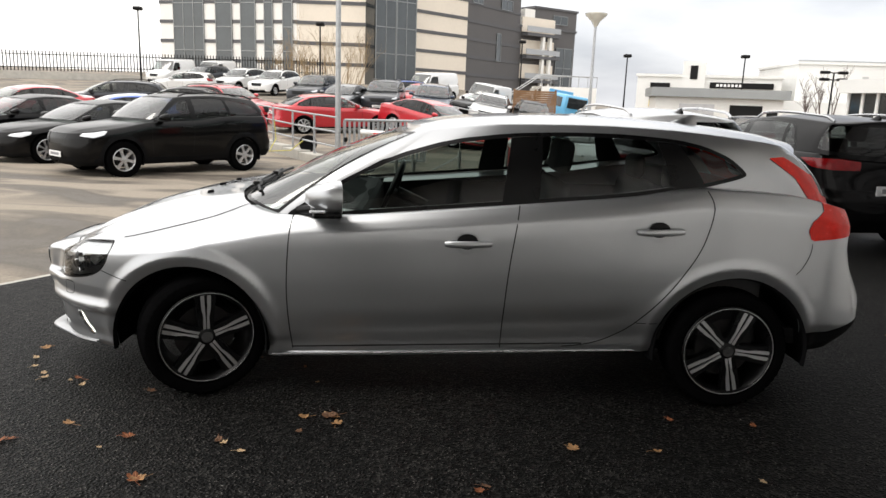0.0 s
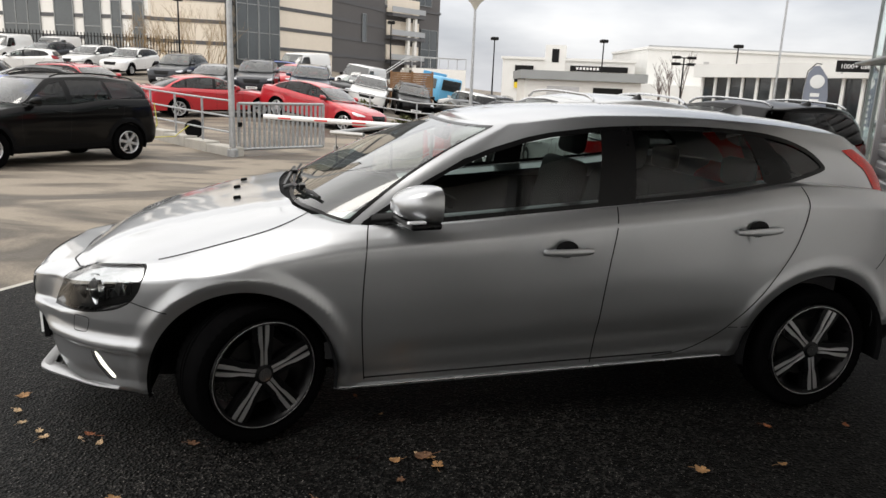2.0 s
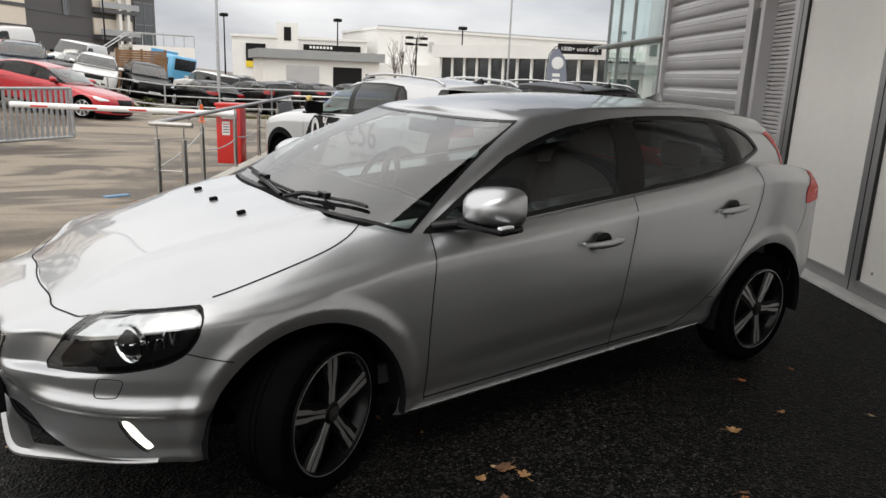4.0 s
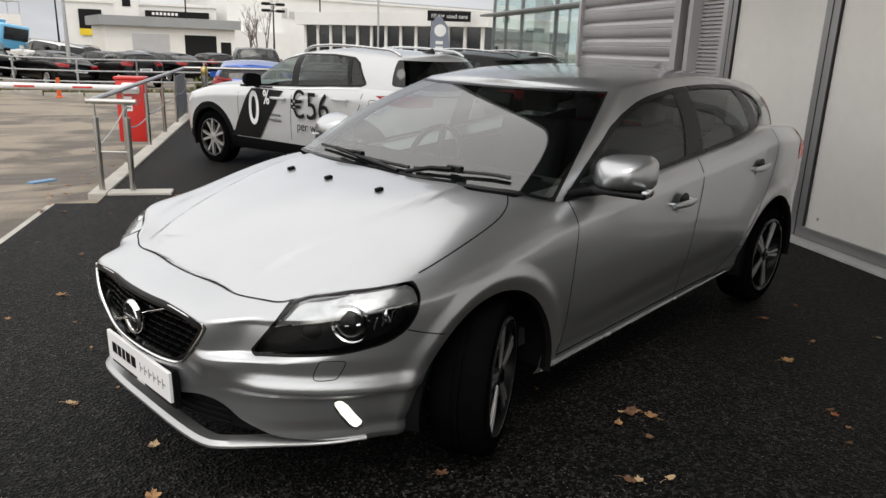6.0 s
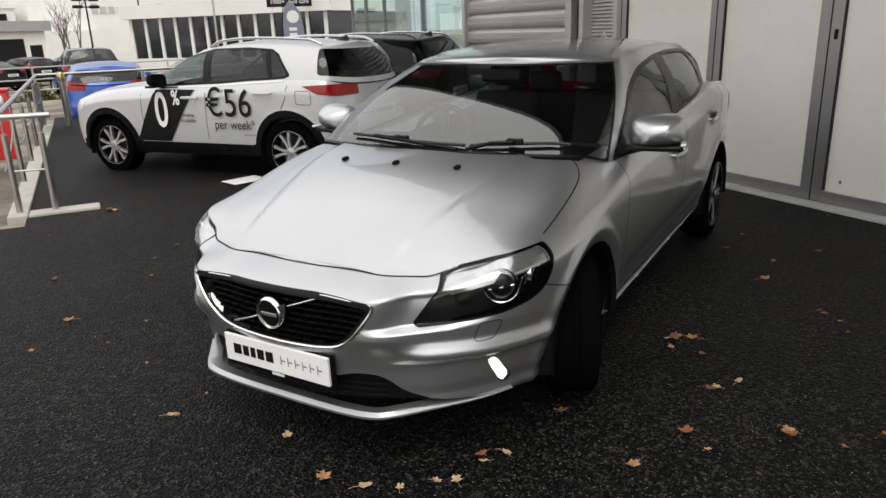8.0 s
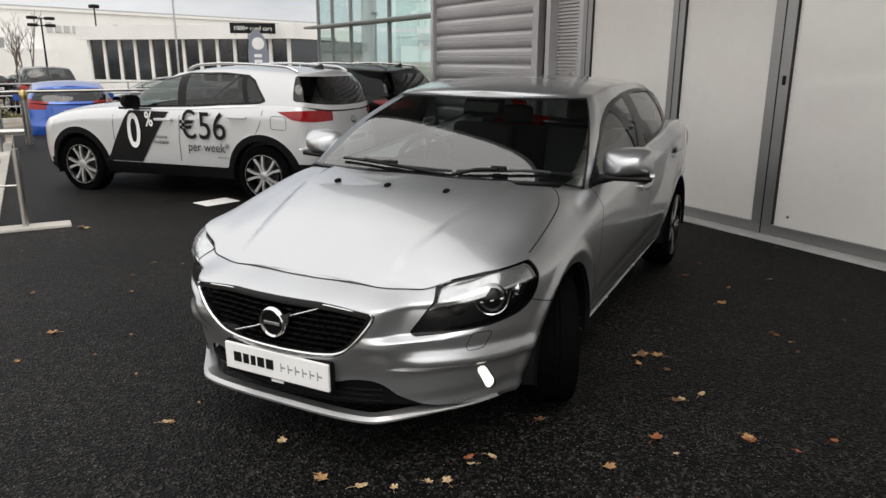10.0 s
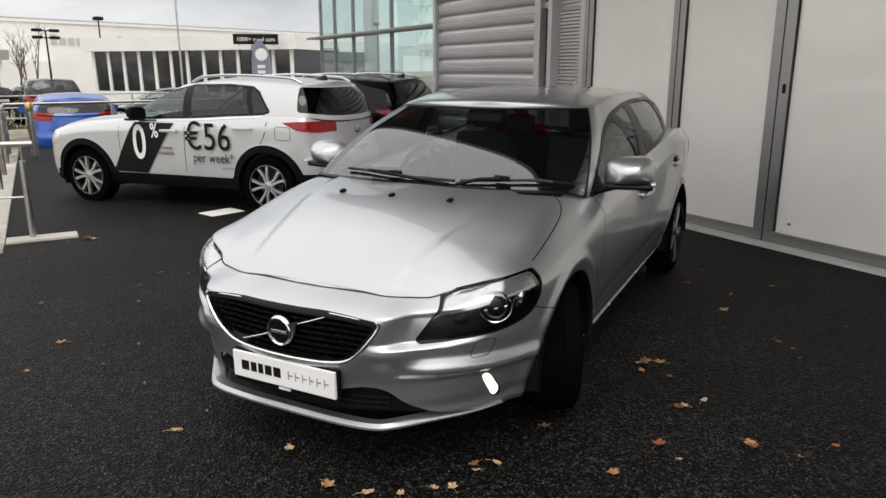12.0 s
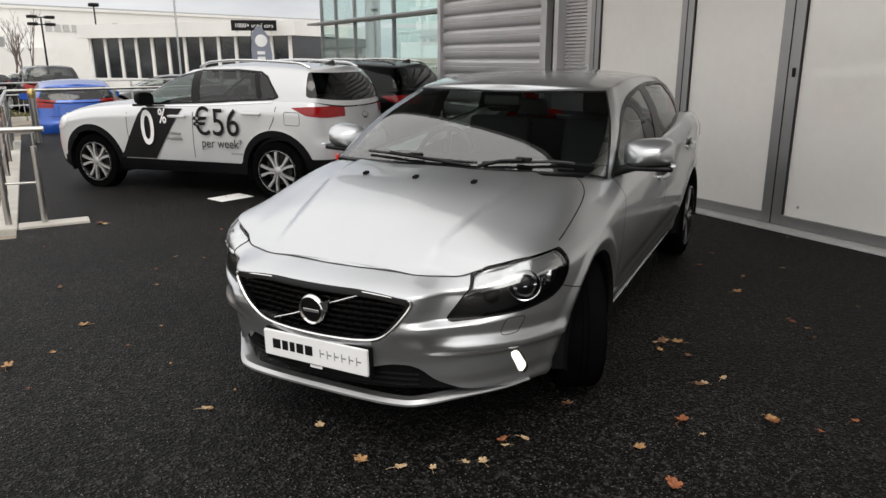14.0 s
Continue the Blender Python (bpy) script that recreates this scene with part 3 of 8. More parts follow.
# the silver hatchback that stands in the middle of it all
HATCH = dict(
    nose=-1.02, tail=3.55, cap_f=0.76, cap_r=0.46, n_f=2.15, n_r=2.8, wrap=(0.10, 0.75),
    width=curve((-1.02, 0.91), (-0.2, 0.916), (0.5, 0.905), (1.5, 0.91), (2.0, 0.917), (2.5, 0.92), (2.8, 0.90), (3.1, 0.862), (3.55, 0.79)),
    low=curve((-1.02, 0.216), (-0.55, 0.224), (0.3, 0.205), (1.5, 0.248), (2.3, 0.285), (3.0, 0.29), (3.46, 0.30)),
    top=curve((-1.02, 0.700), (-0.87, 0.702), (-0.76, 0.742), (-0.66, 0.768), (-0.53, 0.782), (-0.36, 0.79), (-0.15, 0.82), (0.1, 0.865), (0.3, 0.905), (0.5, 0.93), (0.9, 0.962), (1.5, 1.018), (2.05, 1.072), (2.5, 1.13), (2.9, 1.11), (3.2, 1.05), (3.46, 1.0)),
    front=curve((0, 0.045), (0.03, 0.03), (0.09, 0.026), (0.3, 0.022), (0.5, 0.0), (0.75, 0.006), (0.90, 0.016), (0.922, 0.024), (0.94, 0.05), (0.96, 0.094), (0.98, 0.146), (1.0, 0.20)),
    side=curve((0, 0.085), (0.05, 0.066), (0.10, 0.062), (0.2, 0.038), (0.4, 0.014), (0.62, 0.002), (0.8, 0.0), (0.885, 0.003), (0.94, 0.022), (1.0, 0.058)),
    back=curve((0, 0.11), (0.10, 0.03), (0.2, 0.0), (0.32, 0.004), (0.5, 0.045), (0.66, 0.11), (0.76, 0.15), (0.88, 0.155), (1.0, 0.165)),
    deck=curve((-0.82, 0.703), (-0.76, 0.743), (-0.668, 0.797), (-0.447, 0.885), (-0.12, 0.962), (0.25, 1.006), (0.8, 1.02)),
    crown=curve((0, 1.0), (0.3, 0.975), (0.55, 0.86), (0.68, 0.72), (0.85, 0.36), (1.0, 0.0)),
    screen=0.12, rear_base=3.38, screen_cap=0.44, rear_cap=0.38, screen_n=4.0, shelf=True,
    cab_width=curve((0.1, 0.81), (0.7, 0.838), (1.5, 0.835), (2.0, 0.831), (2.4, 0.80), (2.6, 0.748), (2.8, 0.70), (3.0, 0.665), (3.38, 0.60)),
    cab_low=curve((0.1, 0.985), (0.2, 0.98), (0.3, 0.955), (0.38, 0.94), (0.6, 0.932), (0.9, 0.958), (1.5, 1.014), (2.05, 1.068), (2.5, 1.122), (2.9, 1.10), (3.2, 1.045), (3.38, 1.0)),
    roof_f=0.96, roof_r=3.10, roof_cap_f=0.15, roof_cap_r=0.24,
    roof_width=curve((0.93, 0.615), (1.5, 0.638), (2.0, 0.636), (2.3, 0.618), (2.6, 0.59), (3.1, 0.51)),
    roof_edge=curve((0.93, 1.352), (1.1, 1.366), (1.5, 1.408), (1.9, 1.414), (2.3, 1.402), (2.7, 1.37), (3.17, 1.315)),
    roof=curve((0.93, 1.372), (1.22, 1.424), (1.56, 1.450), (1.9, 1.458), (2.24, 1.449), (2.58, 1.430), (2.93, 1.395), (3.17, 1.352)),
    tumble=0.03, seat=1.35)
ARCHES = ((-0.07, 0.300, 0.380), (2.655, 0.304, 0.396))
BUMPER_STEP = curve((0.235, 0.012), (0.30, 0.0), (0.36, -0.008), (0.398, -0.012), (0.410, -0.008), (0.422, 0.012), (0.437, 0.022), (0.452, 0.020), (0.478, 0.004), (0.50, -0.004), (0.535, 0.0), (0.55, 0.002))


def lamp_hollow(g, z):
    """How deep the headlamp and the groove inside it lie below the nose, g round the corner."""
    below = 0.546 + 0.12 * (g + 0.4) ** 2
    k = ease(-0.014, 0.010, z - below)
    if k <= 0:
        return 0.0
    k *= 1 - ease(0.645, 0.70, z) * (1 - ease(-0.26, -0.02, g))
    s = 0.59 * (z - 0.548) - 0.81 * (g + 0.40)
    return 0.040 * k * (1 - ease(0.0, 0.17, s) if s > 0 else 1 - ease(0.0, 0.42, -s))


def hatch_bump(x, y, z, u):
    """Soft flares round the wheel arches, the swage above the sill, and the nose: ridges beside the grille, sunk lamps, a stepped bumper."""
    out = 0.0
    for cx, cz, r in ARCHES:
        d = math.hypot(x - cx, z - cz) - r
        if d < 0.11:
            out += 0.016 * (1 - ease(0.03, 0.11, max(0, d)))
            if d < 0.055:
                out -= 0.020 * (1 - max(0, d) / 0.055)
    if u < 1.0:
        a = abs(y)
        out += BUMPER_STEP(z) * ease(0.44, 0.60, a) * (1 - ease(0.74, 0.95, u)) * 0.85
        out += 0.036 * math.exp(-((a - 0.43) / 0.10) ** 2) * ease(0.43, 0.52, z) * (1 - 0.35 * ease(0.655, 0.70, z))
        if a > 0.3:
            out -= lamp_hollow(x - y, z)
    elif u < 2:
        # a hollow that rises along the lower doors
        zc = 0.36 + 0.055 * (x - 0.4)
        out -= 0.010 * math.exp(-((z - zc) / 0.06) ** 2) * ease(0.35, 0.7, x) * (1 - ease(1.9, 2.25, x))
    return out


def hatch_deck(x, y):
    """The bonnet steps down outside a crease that fans out towards the screen."""
    yc = 0.36 + 0.15 * ease(-0.8, 0.1, x)
    return -0.017 * ease(0.0, 0.05, y - yc) * (1 - ease(0.60, 0.80, y)) * ease(-0.80, -0.62, x) + 0.006 * (1 - ease(0.02, 0.30, y)) * ease(-0.82, -0.55, x)


HATCH["bump"], HATCH["deck_bump"] = hatch_bump, hatch_deck


def on_nose(sh, y, z):
    """The point of the front skin at a height and a distance from the middle."""
    lo, hi = 0.0, 1.0
    for _ in range(28):
        u = (lo + hi) / 2
        x, _y = sh.ring(u)
        low = sh.d["low"](x)
        v = min(1.0, (z - low) / (sh.d["top"](x) - low))
        p = sh.tub(u, v)
        if -p[1] < abs(y):
            lo = u
        else:
            hi = u
    return Vector((p[0], y, z))


def silver_hatchback(m):
    root = thing("hatchback_car", m, "silver metallic five-door hatchback with black and bright alloy wheels", "car")
    d = HATCH
    sh = Shape(d)
    us = spaced((0, 0.12, 6), (0.12, 1, 76), (1, 1.19, 34), (1.19, 1.75, 58), (1.75, 2, 46), (2, 3, 38))
    vs = spaced((0, 0.12, 4), (0.12, 0.86, 52), (0.86, 1, 14), (1, 2, 34))
    tub = Skin(sh.tub, us, vs, lambda u, v: v < 1 or sh.tub(u, 1)[0] < 0.78 or v < 1.3)
    arch = lambda x, y, z, u, v: min(math.hypot(x - cx, z - cz) - r for cx, cz, r in ARCHES) if y < -0.5 and v <= 1.001 else 1.0
    tub.carve(arch)
    # grille, lower air intake
    gp = inside([(0.3, 0.663), (-0.2, 0.663), (-0.40, 0.653), (-0.436, 0.648), (-0.442, 0.636), (-0.434, 0.612), (-0.405, 0.570), (-0.372, 0.530), (-0.338, 0.496), (-0.305, 0.474), (-0.26, 0.459), (-0.17, 0.450), (0.3, 0.448)])
    gfn = lambda x, y, z: gp(y, z) if x < -0.6 else 1.0
    grille_cells = tub.carve(lambda x, y, z, u, v: gfn(x, y, z) + 0.022 if v <= 1 else 1.0)
    frame_top = tub.carve(lambda x, y, z, u, v: max(gfn(x, y, z), 0.6425 - z, abs(y) - 0.425) if v <= 1 else 1.0)
    frame_cells = tub.carve(lambda x, y, z, u, v: gfn(x, y, z) if v <= 1 else 1.0)
    ip = inside(rounded([(0.3, 0.335), (-0.24, 0.338), (-0.33, 0.362), (-0.40, 0.362), (-0.445, 0.345), (-0.497, 0.294), (-0.585, 0.252), (-0.68, 0.240), (-0.78, 0.238), (-0.78, 0.16), (0.3, 0.16)], 1))
    intake_cells = tub.carve(lambda x, y, z, u, v: min(ip(y, z), z - 0.238) if x < -0.60 and v <= 1 else 1.0)
    # lamps
    hp = inside(rounded([(-0.352, 0.545), (-0.255, 0.63), (-0.165, 0.712), (-0.10, 0.75), (0.0, 0.79), (0.14, 0.81), (0.30, 0.81), (0.41, 0.785), (0.445, 0.745), (0.432, 0.69), (0.385, 0.638), (0.30, 0.603), (0.13, 0.577), (-0.03, 0.565), (-0.18, 0.553)], 1))
    head = lambda x, y, z, u, v: hp(diag(x, y), z) if u < 1.2 and v <= 1.0 and y < -0.3 else 1.0
    head_cells = tub.carve(lambda *a: head(*a) + 0.008)
    head_edge = tub.carve(head)
    dp = inside(rounded([(0.032, 0.392), (0.098, 0.402), (0.20, 0.288), (0.135, 0.260)], 1))
    drl_cells = tub.carve(lambda x, y, z, u, v: dp(diag(x, y), z) + 0.005 if u < 1 and y < -0.4 else 1.0)
    drl_rim = tub.carve(lambda x, y, z, u, v: dp(diag(x, y), z) if u < 1 and y < -0.4 else 1.0)
    tp = inside([(2.82, 1.28), (2.90, 1.285), (3.10, 1.19), (3.7, 1.19), (3.7, 0.90), (3.25, 0.915), (3.005, 0.893), (2.982, 0.945), (3.0, 0.99), (3.066, 1.042), (3.066, 1.10), (3.0, 1.165)])
    blade = inside([(2.855, 1.278), (2.945, 1.285), (3.10, 1.20), (3.5, 1.15), (3.5, 0.9), (3.06, 0.9), (3.085, 1.07), (3.0, 1.18)])
    tail_cells = tub.carve(lambda x, y, z, u, v: tp(x, z) if u > 1.3 and y < -0.45 else 1.0)
    # doors, bumpers, bonnet, wings
    fd = inside([(0.425, 0.252), (0.408, 0.6), (0.43, 0.95), (0.43, 1.2), (1.56, 1.2), (1.54, 1.02), (1.50, 0.70), (1.485, 0.30)])
    rd = inside([(1.485, 0.30), (1.50, 0.70), (1.54, 1.02), (1.54, 1.3), (2.45, 1.3), (2.45, 1.135), (2.487, 1.06), (2.475, 0.95), (2.437, 0.82), (2.33, 0.643), (2.165, 0.446), (2.044, 0.36), (1.9, 0.318)])
    front_door = tub.carve(lambda x, y, z, u, v: fd(x, z) if 1 <= u <= 2 and v <= 1 else 1.0)
    rear_door = tub.carve(lambda x, y, z, u, v: rd(x, z) if 1 <= u <= 2 and v <= 1 else 1.0)
    shelf = tub.carve(lambda x, y, z, u, v: max(1 - v, 0.79 - x))
    cowl = tub.carve(lambda x, y, z, u, v: max(1 - v, 0.07 + 0.13 * (abs(y) / 0.72) ** 3 - x, abs(y) - 0.735))
    bonnet = tub.carve(lambda x, y, z, u, v: 1 - v)
    both(tub, "grille_frame_top", frame_top, TRIM, root, "", 0.004)
    bumper = tub.carve(lambda x, y, z, u, v: max(x + 0.30, (z - 0.60) + 0.12 * (x + 0.62)) if x < 0 else 1.0)
    rear_valance = tub.carve(lambda x, y, z, u, v: z - (0.40 + 0.25 * max(0, x - 3.2)) if x > 2.95 else 1.0)
    hatchdoor = tub.carve(lambda x, y, z, u, v: max(abs(y) - 0.62, 0.62 - z) if u > 2.2 else 1.0)
    rear_bumper = tub.carve(lambda x, y, z, u, v: max(2.98 - x, z - 0.80) if u > 1.7 else 1.0)
    made = []
    B = lambda *a, **k: made.extend(both(*a, **k) or [])
    B(tub, "wing", tub.cells, SILVER, root)
    B(tub, "bonnet", bonnet, SILVER, root)
    B(tub, "shoulder", shelf, SILVER, root)
    both(tub, "cowl", cowl, PLASTIC, root, "", -0.012)
    B(tub, "front_bumper", bumper, SILVER, root)
    B(tub, "front_door", front_door, SILVER, root)
    B(tub, "rear_door", rear_door, SILVER, root)
    B(tub, "rear_bumper", rear_bumper, SILVER, root)
    B(tub, "tailgate", hatchdoor, SILVER, root)
    part("lower_lip", lip_blade(), mat("satin_lip", (0.50, 0.505, 0.51), 0.36, 0.9, 0.08, 6, 60), root, "satin silver lower lip", 40)
    B(tub, "rear_valance", rear_valance, PLASTIC, root)
    both(tub, "grille_frame", frame_cells, TRIM, root, lift=0.001)
    for rad, ring in ((0.0085, [(-0.435, 0.645), (-0.437, 0.632), (-0.428, 0.609), (-0.400, 0.569), (-0.367, 0.529), (-0.334, 0.497), (-0.30, 0.475), (-0.26, 0.463), (-0.17, 0.455), (0.0, 0.453)]), (0.0035, [(-0.432, 0.645), (-0.40, 0.649), (-0.2, 0.659), (0.0, 0.660)])):
        half = [on_nose(sh, y, z) for y, z in ring]
        loop = half + [Vector((p.x, -p.y, p.z)) for p in half[-2::-1]]
        part("grille_surround", tubed(smooth_line(loop, 1), rad, 10), CHROME, root, "bright chrome grille surround", 60)
    both(tub, "grille_backing", grille_cells, PLASTIC, root, lift=-0.05)
    both(tub, "air_intake", intake_cells, PLASTIC, root, lift=-0.03)
    for z in (0.262, 0.286, 0.310):
        pts = [on_nose(sh, y, z) + Vector((0.028, 0, 0)) for y in [-0.42 + 0.84 * k / 20 for k in range(21)]]
        part("intake_slat", tubed(pts, 0.0045, 5), TRIM, root, "", 50)
    both(tub, "headlamp_lens", head_cells, LENS, root, "clear headlamp lens")
    both(tub, "headlamp_edge", head_edge, TRIM, root)
    brow = [c for c in head_cells if sum(tub.pos(k)[2] - (0.672 + 0.13 * diag(*tub.pos(k)[:2])) for k in c) > 0]
    both(tub, "headlamp_bowl", [c for c in head_cells if c not in brow], ALLOY_BLACK, root, lift=-0.05)
    both(tub, "headlamp_brow", brow, LAMP_BROW, root, "bright reflector along the lamp top", lift=-0.016)
    both(tub, "daytime_lamp", drl_cells, LIT, root, "lit white daytime running lamp", lift=-0.012)
    both(tub, "daytime_lamp_rim", drl_rim, SATIN, root, lift=-0.005)
    both(tub, "tail_lamp", tail_cells, RED_LENS, root, "red tail lamp", lift=0.003)

    # cabin shell: glass, pillars, roof
    cu = spaced((0, 0.8, 20), (0.8, 1, 10), (1, 2, 90), (2, 3, 30))
    cv = spaced((0, 0.12, 4), (0.12, 0.8, 16), (0.8, 1, 8), (1, 2, 22))
    cab = Skin(sh.cabin, cu, cv)
    dlo = inside(rounded([(0.345, 0.905), (0.65, 1.104), (0.92, 1.238), (1.2, 1.322), (1.5, 1.362), (1.79, 1.376), (2.075, 1.376), (2.35, 1.358), (2.50, 1.328), (2.625, 1.278), (2.705, 1.215), (2.722, 1.188), (2.65, 1.166), (2.49, 1.133), (2.057, 1.074), (1.535, 1.024), (0.717, 0.948)], 1))
    side = lambda x, y, z, u, w: dlo(x, z) if 0.55 < u < 2.4 and w <= 1.001 and y < -0.35 else 1.0
    bp = inside([(1.45, 0.98), (1.515, 1.42), (1.665, 1.42), (1.64, 0.98)])
    cp = inside([(2.345, 1.0), (2.215, 1.45), (2.285, 1.45), (2.575, 1.0)])
    mirror_corner = inside([(0.30, 0.88), (0.30, 1.05), (0.50, 1.05), (0.545, 0.88)])
    covers = [cab.carve(lambda x, y, z, u, w, q=q: max(side(x, y, z, u, w) + 0.018, q(x, z))) for q in (mirror_corner, bp, cp)]
    front_glass = cab.carve(lambda x, y, z, u, w: max(side(x, y, z, u, w) + 0.020, x - 1.55))
    rear_glass = cab.carve(lambda x, y, z, u, w: max(side(x, y, z, u, w) + 0.020, x - 2.40, 1.3 - x))
    quarter_glass = cab.carve(lambda x, y, z, u, w: max(side(x, y, z, u, w) + 0.020, 2.30 - x))
    trim_cells = cab.carve(side)

    def screen_fn(x, y, z, u, w):
        if u > 1.0 or w > 1.0:
            return 1.0
        return max(u - 0.87 + 0.06 * w, w - 0.965, -0.01 - w)
    ws_cells = cab.carve(lambda *a: screen_fn(*a) + 0.03)
    frit_cells = cab.carve(screen_fn)
    rear_screen = cab.carve(lambda x, y, z, u, w: max(2.3 - u, w - 0.9, 0.12 - w) if w <= 1 else 1.0)
    ctail = cab.carve(lambda x, y, z, u, w: blade(x, z) if u > 1.3 and y < -0.4 and w <= 1.0 else 1.0)
    roof_cells = cab.carve(lambda x, y, z, u, w: 1.0 - w)
    B(cab, "cabin_frame", cab.cells, SILVER, root)
    B(cab, "roof", roof_cells, SILVER, root)
    both(cab, "window_trim", trim_cells, TRIM, root, "black window trim", lift=0.003)
    for name, cells in zip(("mirror_corner", "door_pillar_cover", "rear_pillar_cover"), covers):
        both(cab, name, cells, TRIM, root, lift=0.001)
    both(cab, "front_window", front_glass, GLASS_DARK, root, lift=-0.003)
    both(cab, "rear_window", rear_glass, GLASS_DARK, root, lift=-0.003)
    both(cab, "quarter_window", quarter_glass, GLASS_PRIVACY, root, lift=-0.003)
    both(cab, "windscreen", ws_cells, GLASS_CLEAR, root, lift=0.0)
    both(cab, "windscreen_border", frit_cells, TRIM, root, lift=0.0015)
    both(cab, "rear_screen", rear_screen, GLASS_PRIVACY, root)
    both(cab, "tail_lamp_upper", ctail, RED_LENS, root, "red tail lamp blade", lift=0.003)

    # gaps between the panels
    tr = trees_of(made)
    G = lambda pts, way, half=0.0028: part("panel_gap", seam(tr, smooth_line(pts, 2), way, half), GAP, root)
    for s in (-1, 1):
        way = (0, -s, 0)
        o = s * 2.0
        F = lambda *q: [(x, o, z) for x, z in q]
        G(F((0.440, 0.95), (0.428, 0.90), (0.408, 0.62), (0.412, 0.45), (0.428, 0.252)), way)
        G(F((1.545, 1.022), (1.53, 0.93), (1.50, 0.70), (1.486, 0.45), (1.483, 0.285)), way)
        G(F((2.45, 1.145), (2.480, 1.09), (2.488, 1.04), (2.472, 0.94), (2.437, 0.82), (2.33, 0.643), (2.165, 0.446), (2.044, 0.36), (1.93, 0.318), (1.80, 0.302)), way)
        G(F((2.165, 0.446), (2.27, 0.448)), way, 0.002)
        G(F((0.43, 0.262), (1.0, 0.285), (1.484, 0.305), (1.90, 0.322)), way, 0.004)
        G(F((-0.50, 0.643), (-0.43, 0.618), (-0.36, 0.602)), way, 0.0022)
        G(F((3.0, 0.93), (3.02, 0.85), (2.985, 0.76), (2.95, 0.72)), way, 0.0022)
        # bonnet shut lines, from above and from the nose
        up = [(-0.395, 0.822), (-0.18, 0.815), (0.02, 0.80), (0.12, 0.77), (0.19, 0.715), (0.225, 0.665), (0.232, 0.61)]
        G([(x, s * y, 3) for x, y in up], (0, 0, -1), 0.003)
        bm = bmesh.new()
        rim = [k * 0.49 / 40 for k in range(41)]
        P, N = [Vector(sh.tub(u, 0.997)) for u in rim], [tub.normal((max(0.004, u), 0.985)) for u in rim]
        N = [n if n.z > 0 else -n for n in N]
        flip = Matrix.Diagonal((1, -s, 1, 1)).to_3x3()
        strip(bm, [flip @ (p + n * 0.0015) for p, n in zip(P, N)], [flip @ n for n in N], 0.003)
        part("panel_gap", bm, GAP, root)
        # headlamp washer cover
        sq = [(-0.735, 0.552), (-0.682, 0.555), (-0.672, 0.545), (-0.688, 0.492), (-0.70, 0.485), (-0.745, 0.481), (-0.752, 0.49), (-0.742, 0.545), (-0.735, 0.552)]
        G([(x, s * 3.0, z) for x, z in sq], (0, -s, 0), 0.0016)

    # inner wheel houses, floor pan
    for x, z, r in ARCHES:
        for s in (-1, 1):
            bm = bmesh.new()
            n = 28
            rows = []
            for k in range(n + 1):
                a = math.pi * (-0.05 + 1.10 * k / n)
                px, pz = x + r * math.cos(a), z + r * math.sin(a)
                rows.append([bm.verts.new((px, s * 0.898, pz)), bm.verts.new((x + (r - 0.012) * math.cos(a), s * 0.878, z + (r - 0.012) * math.sin(a))), bm.verts.new((x + (r + 0.004) * math.cos(a), s * 0.84, z + (r + 0.004) * math.sin(a))), bm.verts.new((px, s * 0.55, pz))])
            for a, b in zip(rows, rows[1:]):
                for i in range(3):
                    bm.faces.new((a[i], b[i], b[i + 1], a[i + 1]))
            hub = bm.verts.new((x, s * 0.55, z))
            for a, b in zip(rows, rows[1:]):
                bm.faces.new((a[3], b[3], hub))
            part("wheel_arch_liner", bm, PLASTIC, root, "", 50)
            part("inner_wing", boxed(x - 0.46, x + 0.46, s * 0.52 - 0.02, s * 0.52 + 0.02, 0.25, 0.66), PLASTIC, root)
    part("floor_pan", boxed(-0.62, 3.25, -0.56, 0.56, 0.2, 0.30), PLASTIC, root)
    part("sill_strip", boxed(0.33, 2.24, -0.842, -0.82, 0.199, 0.207, 0.002, pose(0, 0, 0, 0, -2.2, 0) @ pose(0, 0, -0.0)), SATIN, root, "thin bright sill strip")

    # wheels: the front pair turned to the left
    for x, s, turn in ((-0.035, -1, 27), (-0.035, 1, 25), (2.647, -1, 0), (2.647, 1, 0)):
        m2 = pose(x, s * 0.793, 0.312, 0, 0, turn)
        wh = wheel("wheel", 0.312, 0.233, 0.215, 5, "fine", root, m2 @ Matrix.Rotation(radians(0 if x < 1 else 24), 4, "Y"), s)

    # grille bars in short staggered blades
    for i in range(8):
        z = 0.472 + i * 0.0238
        bm = bmesh.new()
        reach = (0.24, 0.30, 0.33, 0.355, 0.375, 0.39, 0.405, 0.41)[i]
        for k in range(-9, 10):
            y = k * 0.05 + (0.025 if i % 2 else 0)
            if abs(y) < reach:
                p = on_nose(sh, y, z)
                turn = on_nose(sh, abs(y) + 0.03, z).x - on_nose(sh, max(0.0, abs(y) - 0.03), z).x
                m3 = pose(p.x + 0.030, y, z, 0, 0, math.degrees(math.atan2(turn, 0.06)) * (-1 if y > 0 else 1))
                box(bm, -0.012, 0.02, -0.021, 0.021, -0.004, 0.003, m3)
                box(bm, -0.004, 0.02, -0.0252, 0.0252, -0.008, -0.002, m3)
        part("grille_bar", bm, ALLOY_BLACK, root)
    bar = [on_nose(sh, y, z) + Vector((0.004, 0, 0)) for y, z in ((0.215, 0.482), (0.1, 0.522), (-0.1, 0.602), (-0.205, 0.640))]
    part("diagonal_bar", tubed(bar, 0.0045, 8), CHROME, root, "slim chrome bar across the grille", 50)
